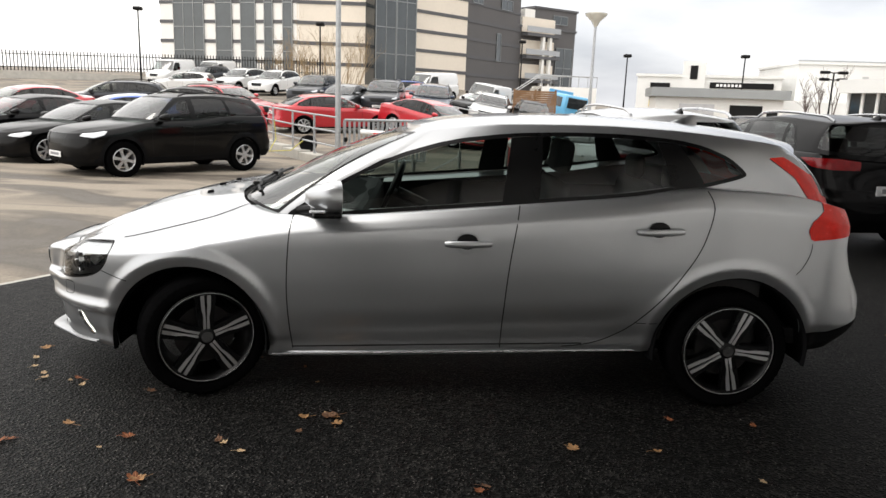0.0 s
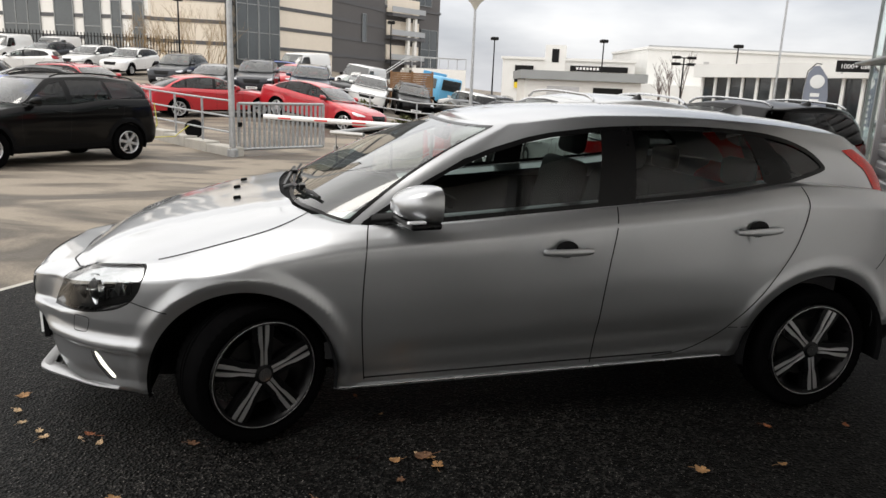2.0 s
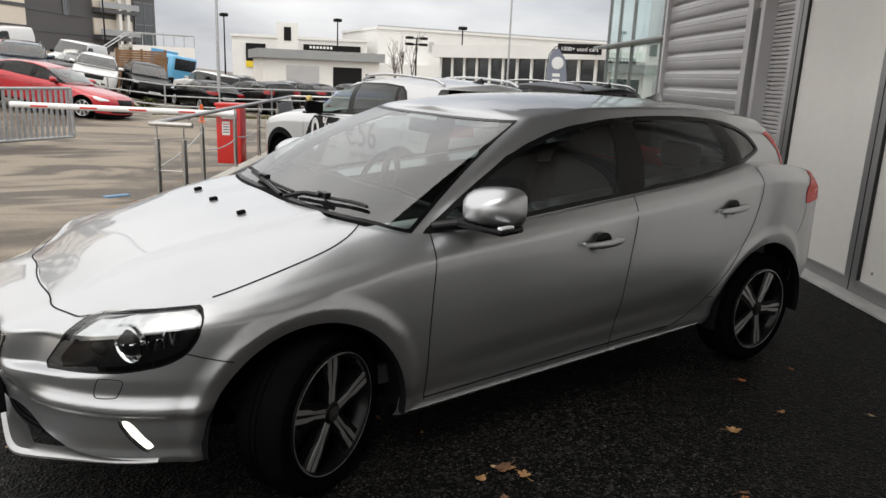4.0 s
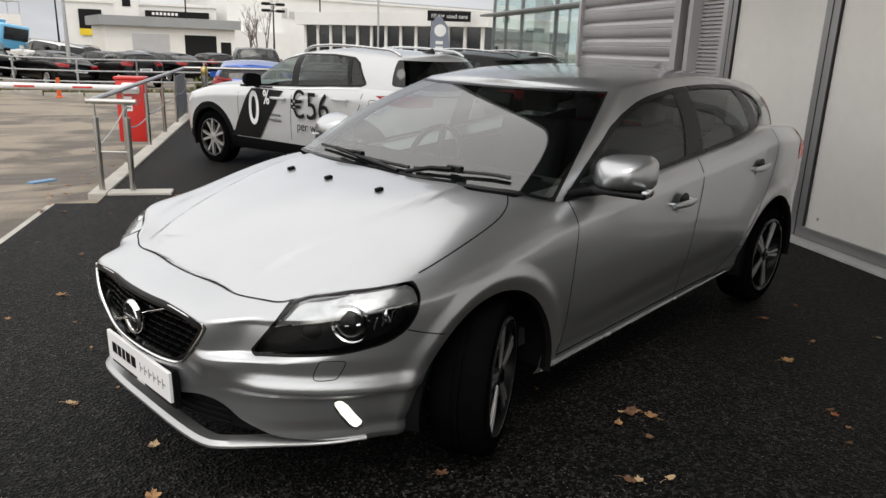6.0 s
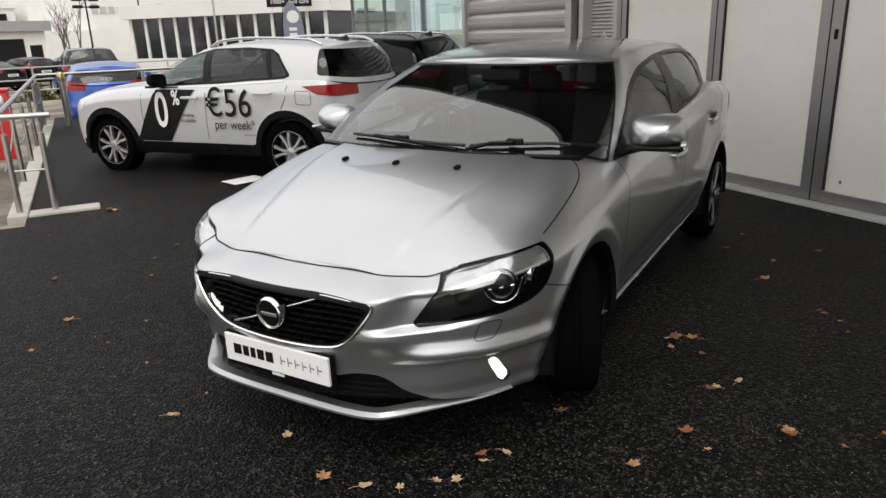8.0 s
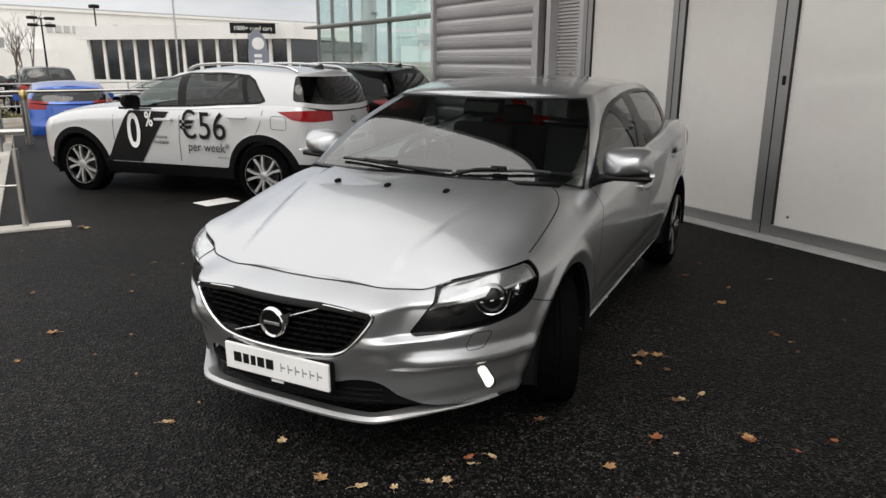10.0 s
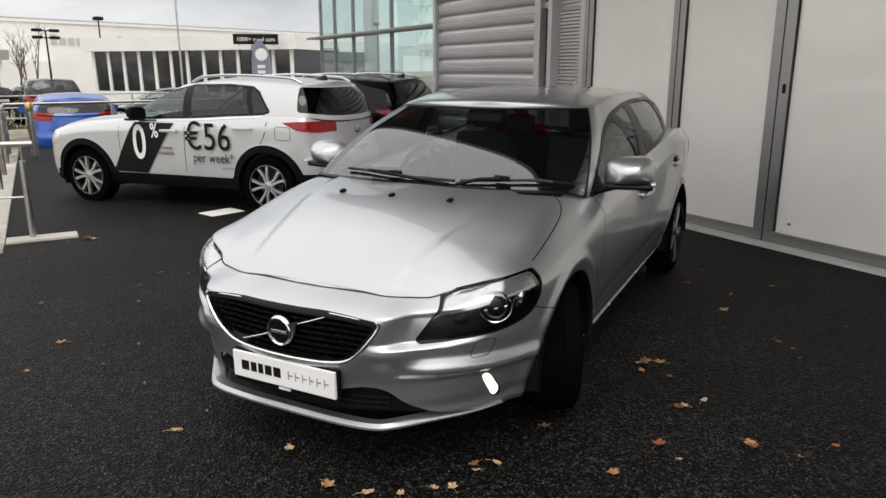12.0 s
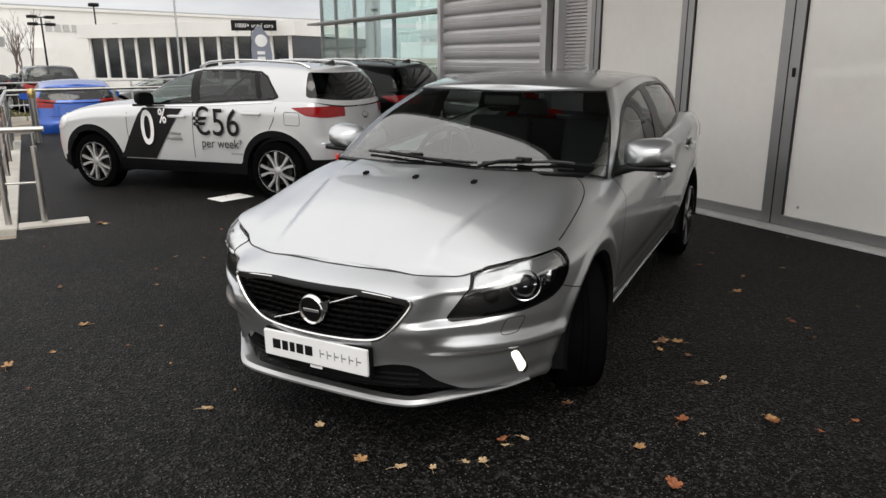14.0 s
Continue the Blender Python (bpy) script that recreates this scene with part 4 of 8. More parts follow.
    badge = part("badge", lathe([(0.046, -0.006), (0.050, 0.008), (0.058, 0.011), (0.066, 0.002), (0.066, -0.012)], 40), CHROME, root, "round chrome badge ring", 50)
    badge.matrix_local = pose(on_nose(sh, 0, 0.557).x - 0.002, 0.0, 0.557, 0, 0, 90) @ pose(0, 0, 0, -4, 0, 0)
    part("badge_disc", lathe([(0.0, 0.006), (0.048, 0.005), (0.048, -0.012)], 32), ALLOY_BLACK, badge, "", 40)
    part("badge_bar", soft_block(-0.040, 0.040, 0.006, 0.010, -0.007, 0.007, 0.002), LAMP_BROW, badge)
    part("badge_arrow", plate([(-0.045, 0.04), (-0.092, 0.058), (-0.082, 0.006), (-0.055, 0.02)], 0.008), CHROME, badge)
    # number plate and its dark carrier; its lettering is kept as plain bars
    pl = part("number_plate", soft_block(-0.008, 0.006, -0.262, 0.262, -0.057, 0.057, 0.003), INK_WHITE, root, "white show plate with dark bars for lettering")
    pl.matrix_local = pose(-1.013, 0.0, 0.373, 0, -1, 0)
    part("plate_carrier", soft_block(0.004, 0.03, -0.268, 0.268, -0.082, 0.062, 0.004), PLASTIC, pl)
    for k, (y0, y1, z0, z1) in enumerate([(0.215, 0.175, -0.020, 0.022), (0.165, 0.135, -0.020, 0.022), (0.125, 0.10, -0.020, 0.022), (0.09, 0.055, -0.020, 0.022), (0.045, 0.008, -0.020, 0.022)]):
        part("bold_bar", boxed(-0.0095, -0.0075, y1, y0, z0, z1), INK, pl)
    for k in range(6):
        y0 = -0.03 - k * 0.036
        part("thin_bar", boxed(-0.0095, -0.0075, y0 - 0.022, y0, -0.003, 0.003), INK_GREY, pl)
        part("thin_bar", boxed(-0.0095, -0.0075, y0 - 0.004, y0, -0.018, 0.018), INK_GREY, pl)
    part("carrier_mark", boxed(-0.0, 0.0035, -0.03, 0.03, -0.076, -0.064), INK_WHITE, pl)

    # lamp innards
    for s in (-1, 1):
        def lamp_at(q, z, deep):
            """A point q round the corner, deep inside the lens."""
            lo, hi = 0.05, 1.2
            for _ in range(30):
                u = (lo + hi) / 2
                rx = sh.ring(u)[0]
                v = min(0.99, (z - d["low"](rx)) / (d["top"](rx) - d["low"](rx)))
                x, y, _z = sh.tub(u, v)
                if diag(x, y) < q:
                    lo = u
                else:
                    hi = u
            c, t = sh.tub(u + 0.02, 0.8), sh.tub(u - 0.02, 0.8)
            n = Vector((-(c[1] - t[1]), c[0] - t[0], 0)).normalized()
            if n.x < 0:
                n = -n
            p = Vector((x, y, z)) + n * deep
            return p, n
        p, n = lamp_at(0.14, 0.668, 0.045)
        proj = part("projector", lathe([(0.060, 0.0), (0.064, -0.022), (0.056, -0.016), (0.050, 0.0)], 28), CHROME, root, "chrome projector ring", 50)
        ahead = Vector((-n.x - 0.9, -n.y, 0)).normalized()
        proj.matrix_local = pose(p.x, p.y * -s, p.z, 0, 0, math.degrees(math.atan2(ahead.x, s * ahead.y)))
        lens = part("projector_lens", lathe([(0.0, 0.022), (0.03, 0.016), (0.046, 0.0), (0.046, -0.01)], 28), ALLOY_BLACK, proj, "", 60)
        lens.matrix_local = pose(0, -0.02, 0, 180, 0, 0)
        for a in range(3):
            part("reflector", soft_block(-0.004, 0.004, -0.03, 0.03, -0.008 + a * 0.0, 0.008, 0.003), CHROME, proj).matrix_local = pose(-0.03 + a * 0.03, -0.012, 0.008 * (a - 1), 0, 80, 20 * (a - 1))
        p, n = lamp_at(0.31, 0.69, 0.045)
        ind = part("indicator", lathe([(0.0, 0.03), (0.022, 0.012), (0.034, 0.0), (0.036, -0.012)], 20), CHROME, root, "", 50)
        ind.matrix_local = pose(p.x, p.y * -s, p.z, 0, 0, s * 60) @ pose(0, 0, 0, 0, 0, 90)
        p, n = lamp_at(-0.08, 0.63, 0.055)
        ind = part("reflector", lathe([(0.0, 0.03), (0.028, 0.012), (0.04, 0.0), (0.042, -0.012)], 20), TRIM, root, "", 50)
        ind.matrix_local = pose(p.x, p.y * -s, p.z, 0, 0, -s * 15 - 90) @ pose(0, 0, 0, 0, 0, 180)
        for k in range(4):
            p, n = lamp_at(0.22 + k * 0.04, 0.655 + 0.008 * k, 0.04)
            part("reflector", soft_block(-0.003, 0.003, -0.012, 0.012, -0.022, 0.022, 0.002), CHROME, root).matrix_local = pose(p.x, p.y * -s, p.z, 0, 15, s * (50 + 8 * k))
        # door mirror
        mr = part("door_mirror", mirror_cap(), SILVER, root, "silver door mirror cap with a black foot", 60)
        mr.matrix_local = pose(0.615, s * 0.965, 1.048, 0, 0, s * -12) @ Matrix.Diagonal((1.15, s * 1.1, 1.06, 1))
        part("mirror_base", mirror_base(), TRIM, mr, "", 50)
        part("mirror_glass", soft_block(0.052, 0.058, -0.085, 0.095, -0.055, 0.055, 0.002), CHROME, mr)
        part("side_repeater", soft_block(-0.075, -0.01, 0.10, 0.122, -0.052, -0.040, 0.005), WHITE_LENS, mr)
        # door handles with their finger cups
        for x0, z0, tilt in ((1.296, 0.838, -1.5), (2.228, 0.925, -2.5)):
            y = -0.905
            hd = part("door_handle", handle_bar(), SILVER, root, "", 60)
            hd.matrix_local = pose(x0, s * 0.909, z0, 0, tilt, 0) @ Matrix.Diagonal((1, -s, 1, 1))
            cup = part("handle_cup", lathe([(0.0, 0.004), (0.034, 0.002), (0.045, -0.004), (0.0, -0.005)], 24), TRIM, hd, "", 50)
            cup.matrix_local = pose(-0.005, -0.016, 0.010) @ Matrix.Diagonal((1.15, 1, 0.85, 1))
            dish = part("handle_dish", lathe([(0.0, 0.003), (0.038, 0.0), (0.0, -0.003)], 24), SILVER, hd, "", 50)
            dish.matrix_local = pose(-0.005, -0.017, -0.020) @ Matrix.Diagonal((1.25, 1, 0.9, 1))

    # bonnet washer jets
    top = trees_of([o for o in made if o.name.startswith("bonnet")])
    for x, y in ((-0.120, -0.300), (-0.138, 0.012), (-0.120, 0.318)):
        for t in top:
            hit = t.ray_cast(Vector((x, y, 3)), Vector((0, 0, -1)))
            if hit[0] is not None:
                part("washer_jet", soft_block(-0.018, 0.016, -0.012, 0.012, -0.004, 0.013, 0.005), PLASTIC, root).matrix_local = pose(*hit[0], 0, -8, 0)
                break
    # wipers on the screen
    glassy = trees_of([o for o in root.children if o.name.startswith(("windscreen", "bonnet"))])
    for pts in ([(0.25, -0.68), (0.185, -0.45), (0.155, -0.22)], [(0.152, -0.19), (0.155, 0.15), (0.20, 0.50)]):
        line = []
        for p in smooth_line([(x, y, 0) for x, y in pts], 3):
            zs = [h[0] for h in (t.ray_cast(Vector((p.x, p.y, 3)), Vector((0, 0, -1))) for t in glassy) if h[0] is not None]
            if zs:
                line.append(max(zs, key=lambda q: q.z) + Vector((-0.008, 0, 0.014)))
        if len(line) > 2:
            wp = part("wiper_blade", tubed(line, 0.008, 6), RUBBER, root, "", 50)
            mid = line[len(line) // 2]
            end = line[0] if pts[0][1] < -0.4 else line[len(line) // 3]
            off = Vector((-0.022, 0, 0.010))
            part("wiper_arm", tubed([mid + Vector((-0.004, 0, 0.012)), mid + off, line[-1] * 0.5 + mid * 0.5 + off, line[-1 if pts[0][1] < -0.4 else 2] + Vector((-0.05, 0, -0.012))], 0.010, 6), TRIM, wp, "", 50)
            part("blade_holder", soft_block(-0.016, 0.012, -0.04, 0.04, -0.004, 0.024, 0.006), TRIM, wp).matrix_local = Matrix.Translation(mid)
    # roof spoiler and aerial fin
    bm = bmesh.new()
    rows = []
    for k in range(13):
        y = -0.56 + 1.12 * k / 12
        e = 0.16 * (abs(y) / 0.56) ** 3
        z0 = sh.d["roof"](2.98) - 0.085 * (abs(y) / 0.56) ** 2.2
        rows.append([bm.verts.new(p) for p in ((2.88, y, z0 + 0.008), (3.0, y, z0 - 0.004), (3.16 - e, y, z0 - 0.036), (3.16 - e, y, z0 - 0.052), (2.96, y, z0 - 0.07))])
    for a, b in zip(rows, rows[1:]):
        for i in range(4):
            bm.faces.new((a[i], a[i + 1], b[i + 1], b[i]))
    bm.faces.new(rows[0][::-1])
    bm.faces.new(rows[-1])
    bmesh.ops.recalc_face_normals(bm, faces=bm.faces)
    part("roof_spoiler", bm, SILVER, root, "", 40)
    part("aerial_fin", fin(), SILVER, root, "silver aerial fin", 50).matrix_local = pose(2.60, 0, d["roof"](2.6) - 0.006, 0, 3, 0)
    part("interior_mirror", soft_block(-0.02, 0.02, -0.12, 0.12, -0.035, 0.035, 0.015), TRIM, root).matrix_local = pose(0.92, 0.0, 1.28, 0, 15, 0)
    cabin_inside(root, d)
    return root


def lip_blade():
    """The bright blade under the front bumper: straight across, then swept back at the corners."""
    bm = bmesh.new()
    half = [(-1.0, 0.0, 0.205), (-1.0, -0.25, 0.206), (-0.992, -0.41, 0.214), (-0.955, -0.475, 0.217), (-0.815, -0.60, 0.222), (-0.695, -0.715, 0.229), (-0.585, -0.785, 0.238)]
    line = smooth_line(half, 2)
    line = [Vector((p.x, -p.y, p.z)) for p in line[:0:-1]] + line
    rows = []
    for i, p in enumerate(line):
        t = (line[min(i + 1, len(line) - 1)] - line[max(i - 1, 0)]).normalized()
        n = Vector((t.y, -t.x, 0))
        if n.x < 0:
            n = -n
        k = 1.0 - 0.7 * ease(0.44, 0.78, abs(p.y))
        rows.append([bm.verts.new(q) for q in (p + n * 0.06 + Vector((0, 0, 0.010)), p + n * 0.016 * k + Vector((0, 0, 0.013 * k)), p + Vector((0, 0, 0.001)), p + Vector((0, 0, -0.008 * k)), p + n * 0.08 + Vector((0, 0, -0.012)))])
    for a, b in zip(rows, rows[1:]):
        for i in range(4):
            bm.faces.new((a[i], b[i], b[i + 1], a[i + 1]))
    bmesh.ops.recalc_face_normals(bm, faces=bm.faces)
    return bm


def mirror_cap():
    """A mirror housing: full and round outside, cut straight at the glass."""
    bm = bmesh.new()
    rows = []
    for i in range(9):
        a = i / 8
        x = -0.085 + 0.14 * a
        k = math.sin(math.pi / 2 * min(1, 0.10 + a * 1.0)) ** 0.6
        ring = []
        for j in range(20):
            t = 2 * math.pi * j / 20
            c, s = math.cos(t), math.sin(t)
            y = 0.118 * k * math.copysign(abs(c) ** 0.65, c)
            z = 0.074 * k * math.copysign(abs(s) ** 0.5, s)
            z += 0.010 * (y / 0.118)
            ring.append(bm.verts.new((x, y, z)))
        rows.append(ring)
    for r0, r1 in zip(rows, rows[1:]):
        for j in range(20):
            bm.faces.new((r0[j], r1[j], r1[(j + 1) % 20], r0[(j + 1) % 20]))
    bm.faces.new(rows[0])
    bm.faces.new(rows[-1][::-1])
    bmesh.ops.recalc_face_normals(bm, faces=bm.faces)
    return bm


def mirror_base():
    bm = soft_block(-0.06, 0.055, -0.10, 0.112, -0.078, -0.052, 0.01)
    tube(bm, [(0.0, -0.06, -0.062), (-0.06, -0.13, -0.075), (-0.11, -0.19, -0.09)], 0.02, 8, True, [0.026, 0.024, 0.03])
    return bm


def handle_bar():
    bm = bmesh.new()
    rows = []
    for i in range(13):
        a = i / 12
        x = -0.115 + 0.23 * a
        y = -0.016 - 0.026 * math.sin(math.pi * (0.06 + 0.88 * a)) ** 0.5
        h = 0.012 + 0.006 * math.sin(math.pi * a) ** 0.5
        ring = [bm.verts.new((x, y + 0.008 * math.cos(t) * (-1), h * math.sin(t))) for t in [2 * math.pi * j / 10 for j in range(10)]]
        rows.append(ring)
    for r0, r1 in zip(rows, rows[1:]):
        for j in range(10):
            bm.faces.new((r0[j], r1[j], r1[(j + 1) % 10], r0[(j + 1) % 10]))
    bm.faces.new(rows[0])
    bm.faces.new(rows[-1][::-1])
    tube(bm, [(-0.095, 0.01, 0), (-0.095, -0.03, 0)], 0.011, 8)
    tube(bm, [(0.095, 0.01, 0), (0.095, -0.03, 0)], 0.011, 8)
    bmesh.ops.recalc_face_normals(bm, faces=bm.faces)
    return bm


def fin():
    bm = bmesh.new()
    rows = []
    for i in range(10):
        a = i / 9
        x, h, w = -0.09 + 0.18 * a, 0.062 * min(1, a * 1.15) ** 1.1 * (1 if a < 0.93 else 0.72), 0.034 * (0.35 + 0.65 * math.sin(math.pi * min(0.85, 0.1 + a * 0.8)))
        rows.append([bm.verts.new(p) for p in ((x, -w, 0), (x, -w * 0.45, h * 0.7), (x, 0, h), (x, w * 0.45, h * 0.7), (x, w, 0))])
    for a, b in zip(rows, rows[1:]):
        for i in range(4):
            bm.faces.new((a[i], a[i + 1], b[i + 1], b[i]))
    bm.faces.new(rows[-1])
    bmesh.ops.recalc_face_normals(bm, faces=bm.faces)
    return bm


hatchback = silver_hatchback(pose(-1.007, 4.394, 0, 0, 0, 3.03))

# ---- the setting ----
SITE = pose(0, 0, 0, 0, 0, -29.7)  # building lines: x across, y along the wall


# the yard lies a little turned and tipped against the forecourt
YARD_TURN = Matrix(((1.10036, -0.04237, 0.00553, 0.1854), (0.04813, 1.11773, 0.00308, -0.0457), (-0.00708, -0.01064, 1.10164, -0.1424), (0, 0, 0, 1)))
YARD_ANGLE = 2.4


def rise(x, y):
    """The yard climbs towards the offices."""
    t = min(62.0, y - 17 - 2.6 * max(0.0, x))
    return 0.06 * (t if t > 4 else max(0.0, (t + 4)) ** 2 / 16)


def on_yard(x, y, turn):
    """A pose that sits on the slope of the yard."""
    e = 1.2
    gx, gy = (rise(x + e, y) - rise(x - e, y)) / (2 * e), (rise(x, y + e) - rise(x, y - e)) / (2 * e)
    n = Vector((-gx, -gy, 1)).normalized()
    q = Vector((0, 0, 1)).rotation_difference(n).to_matrix().to_4x4()
    return Matrix.Translation((x, y, rise(x, y) - 0.004)) @ q @ pose(0, 0, 0, 0, 0, turn)


def structure(name, bm, material, label, category, m=None, smooth=None):
    ob = part(name, bm, material, None, "", smooth)
    ob.matrix_world = m if m is not None else Matrix.Identity(4)
    return tagged(ob, label, category, kind="structure")


def group_of(name, label, category, m=None):
    return thing(name, m if m is not None else Matrix.Identity(4), label, category, kind="structure")


def tarmac_mat():
    """Dense black asphalt with open stone texture and pale grit."""
    m = bpy.data.materials.new("black_tarmac")
    m.use_nodes = True
    nt = m.node_tree
    b = nt.nodes["Principled BSDF"]
    c = nt.nodes.new("ShaderNodeTexCoord")
    v = nt.nodes.new("ShaderNodeTexVoronoi")
    v.inputs["Scale"].default_value = 78.0
    nt.links.new(c.outputs["Object"], v.inputs["Vector"])
    fine, broad = noise_node(nt, 105.0, 2.0), noise_node(nt, 0.9, 5.0)
    stone = ramp_between(nt, v.outputs["Color"], (0.0008, 0.0008, 0.0008), (0.045, 0.0435, 0.041), 0.62, 1.0)
    pale = ramp_between(nt, fine, (0, 0, 0), (0.24, 0.232, 0.22), 0.63, 0.73)
    add = nt.nodes.new("ShaderNodeMix")
    add.data_type, add.blend_type = "RGBA", "ADD"
    add.inputs["Factor"].default_value = 1.0
    nt.links.new(stone, add.inputs["A"])
    nt.links.new(pale, add.inputs["B"])
    mul = nt.nodes.new("ShaderNodeMix")
    mul.data_type, mul.blend_type = "RGBA", "MULTIPLY"
    mul.inputs["Factor"].default_value = 1.0
    nt.links.new(add.outputs["Result"], mul.inputs["A"])
    nt.links.new(ramp_between(nt, broad, (0.7, 0.7, 0.7), (1.25, 1.23, 1.2), 0.35, 0.7), mul.inputs["B"])
    nt.links.new(mul.outputs["Result"], b.inputs["Base Color"])
    b.inputs["Roughness"].default_value = 0.6
    b.inputs["Specular IOR Level"].default_value = 0.12
    bn = nt.nodes.new("ShaderNodeBump")
    bn.inputs["Strength"].default_value, bn.inputs["Distance"].default_value = 1.0, 0.008
    nt.links.new(v.outputs["Distance"], bn.inputs["Height"])
    nt.links.new(bn.outputs[0], b.inputs["Normal"])
    return m


def yard_mat():
    """Old grey-brown asphalt with damp, darker streaks and worn pale patches."""
    m = bpy.data.materials.new("worn_yard_asphalt")
    m.use_nodes = True
    nt = m.node_tree
    b = nt.nodes["Principled BSDF"]
    c = nt.nodes.new("ShaderNodeTexCoord")
    mp = nt.nodes.new("ShaderNodeMapping")
    mp.inputs["Rotation"].default_value = (0, 0, radians(-58))
    mp.inputs["Scale"].default_value = (0.42, 0.75, 1)
    nt.links.new(c.outputs["Object"], mp.inputs["Vector"])
    n = nt.nodes.new("ShaderNodeTexNoise")
    n.inputs["Scale"].default_value, n.inputs["Detail"].default_value, n.inputs["Distortion"].default_value = 0.8, 9.0, 1.4
    nt.links.new(mp.outputs[0], n.inputs["Vector"])
    base = ramp_between(nt, n.outputs["Fac"], (0.10, 0.086, 0.070), (0.29, 0.252, 0.205), 0.43, 0.57)
    grit = ramp_between(nt, noise_node(nt, 70.0, 4.0), (0.78, 0.78, 0.78), (1.2, 1.19, 1.17), 0.35, 0.65)
    mul = nt.nodes.new("ShaderNodeMix")
    mul.data_type, mul.blend_type = "RGBA", "MULTIPLY"
    mul.inputs["Factor"].default_value = 1.0
    nt.links.new(base, mul.inputs["A"])
    nt.links.new(grit, mul.inputs["B"])
    nt.links.new(mul.outputs["Result"], b.inputs["Base Color"])
    r = nt.nodes.new("ShaderNodeMapRange")
    r.inputs["From Min"].default_value, r.inputs["From Max"].default_value = 0.38, 0.6
    r.inputs["To Min"].default_value, r.inputs["To Max"].default_value = 0.55, 0.9
    nt.links.new(n.outputs["Fac"], r.inputs["Value"])
    nt.links.new(r.outputs[0], b.inputs["Roughness"])
    b.inputs["Specular IOR Level"].default_value = 0.3
    bn = nt.nodes.new("ShaderNodeBump")
    bn.inputs["Strength"].default_value, bn.inputs["Distance"].default_value = 0.5, 0.006
    nt.links.new(noise_node(nt, 110.0, 3.0), bn.inputs["Height"])
    nt.links.new(bn.outputs[0], b.inputs["Normal"])
    return m


# the ground: one sheet to the horizon, level near the building, climbing to the offices
bm = bmesh.new()
gx = [-900, -400, -200, -120] + [-80 + 4 * i for i in range(31)] + [60, 90, 150, 300, 900]
gy = [-900, -300, -100, -30, 0] + [8 + 2 * i for i in range(20)] + [50 + 5 * i for i in range(11)] + [140, 250, 500, 1500]
BACK = YARD_TURN.inverted()


def ground_z(x, y):
    """Level at the forecourt, blending into the tipped yard."""
    k = ease(8.5, 13.0, y + 0.35 * min(0.0, x + 4) - 1.2 * max(0.0, x - 3))
    o = BACK @ Vector((x, y, 0))
    far = (YARD_TURN @ Vector((o.x, o.y, rise(o.x, o.y) - 0.006))).z
    return -0.008 * (1 - k) + far * k


rows = [[bm.verts.new((x, y, ground_z(x, y))) for x in gx] for y in gy]
for r0, r1 in zip(rows, rows[1:]):
    for i in range(len(gx) - 1):
        bm.faces.new((r0[i], r0[i + 1], r1[i + 1], r1[i]))
structure("ground", bm, yard_mat(), "worn grey-brown asphalt yard with damp streaks", "ground", None, 60)
TARMAC = tarmac_mat()
structure("tarmac", boxed(-5.06, 1.10, -14, 17.5, -0.05, 0.0), TARMAC, "fresh black tarmac forecourt", "pavement", SITE)
structure("tarmac_edge", boxed(-5.42, -5.06, -14, 7.32, -0.05, 0.0), TARMAC, "edge of the black tarmac", "pavement", SITE)
structure("joint_line", boxed(-5.47, -5.42, -14, 7.3, -0.05, 0.001), CONCRETE, "pale sealed joint along the tarmac", "trim", SITE)

# panel wall with its aluminium frames
ALU = mat("brushed_aluminium", (0.36, 0.36, 0.36), 0.42, 0.75, 0.1, 2, 90)
CREAM = mat("cream_glazed_panel", (0.88, 0.86, 0.82), 0.2, 0, 0.05, 0.8, 12, coat=0.9, spec=0.6)
CLAD = mat("grey_metal_cladding", (0.56, 0.55, 0.555), 0.42, 0.5, 0.1, 1.2, 40)
SOFFIT = mat("dark_soffit", (0.02, 0.02, 0.021), 0.6, 0, 0.2, 1, 20)
wall = structure("wall_east", boxed(1.17, 1.5, 1.98, 7.72, 0, 4.2), CREAM, "wall of tall cream panels in aluminium frames", "wall", SITE)
edges = [6.82, 5.45, 4.257, 3.015, 2.06]
onward = structure("wall_onward", boxed(1.17, 1.5, -14, 1.976, 0, 4.2), CREAM, "tall cream panels in aluminium frames, continued", "wall", SITE)
for k in range(9):
    part("frame_post", boxed(1.075, 1.168, 0.70 - 1.6 * k, 0.86 - 1.6 * k, 0.03, 4.15, 0.006), ALU, onward)
part("bottom_rail", boxed(1.085, 1.168, -14, 1.97, 0.025, 0.125, 0.005), ALU, onward)
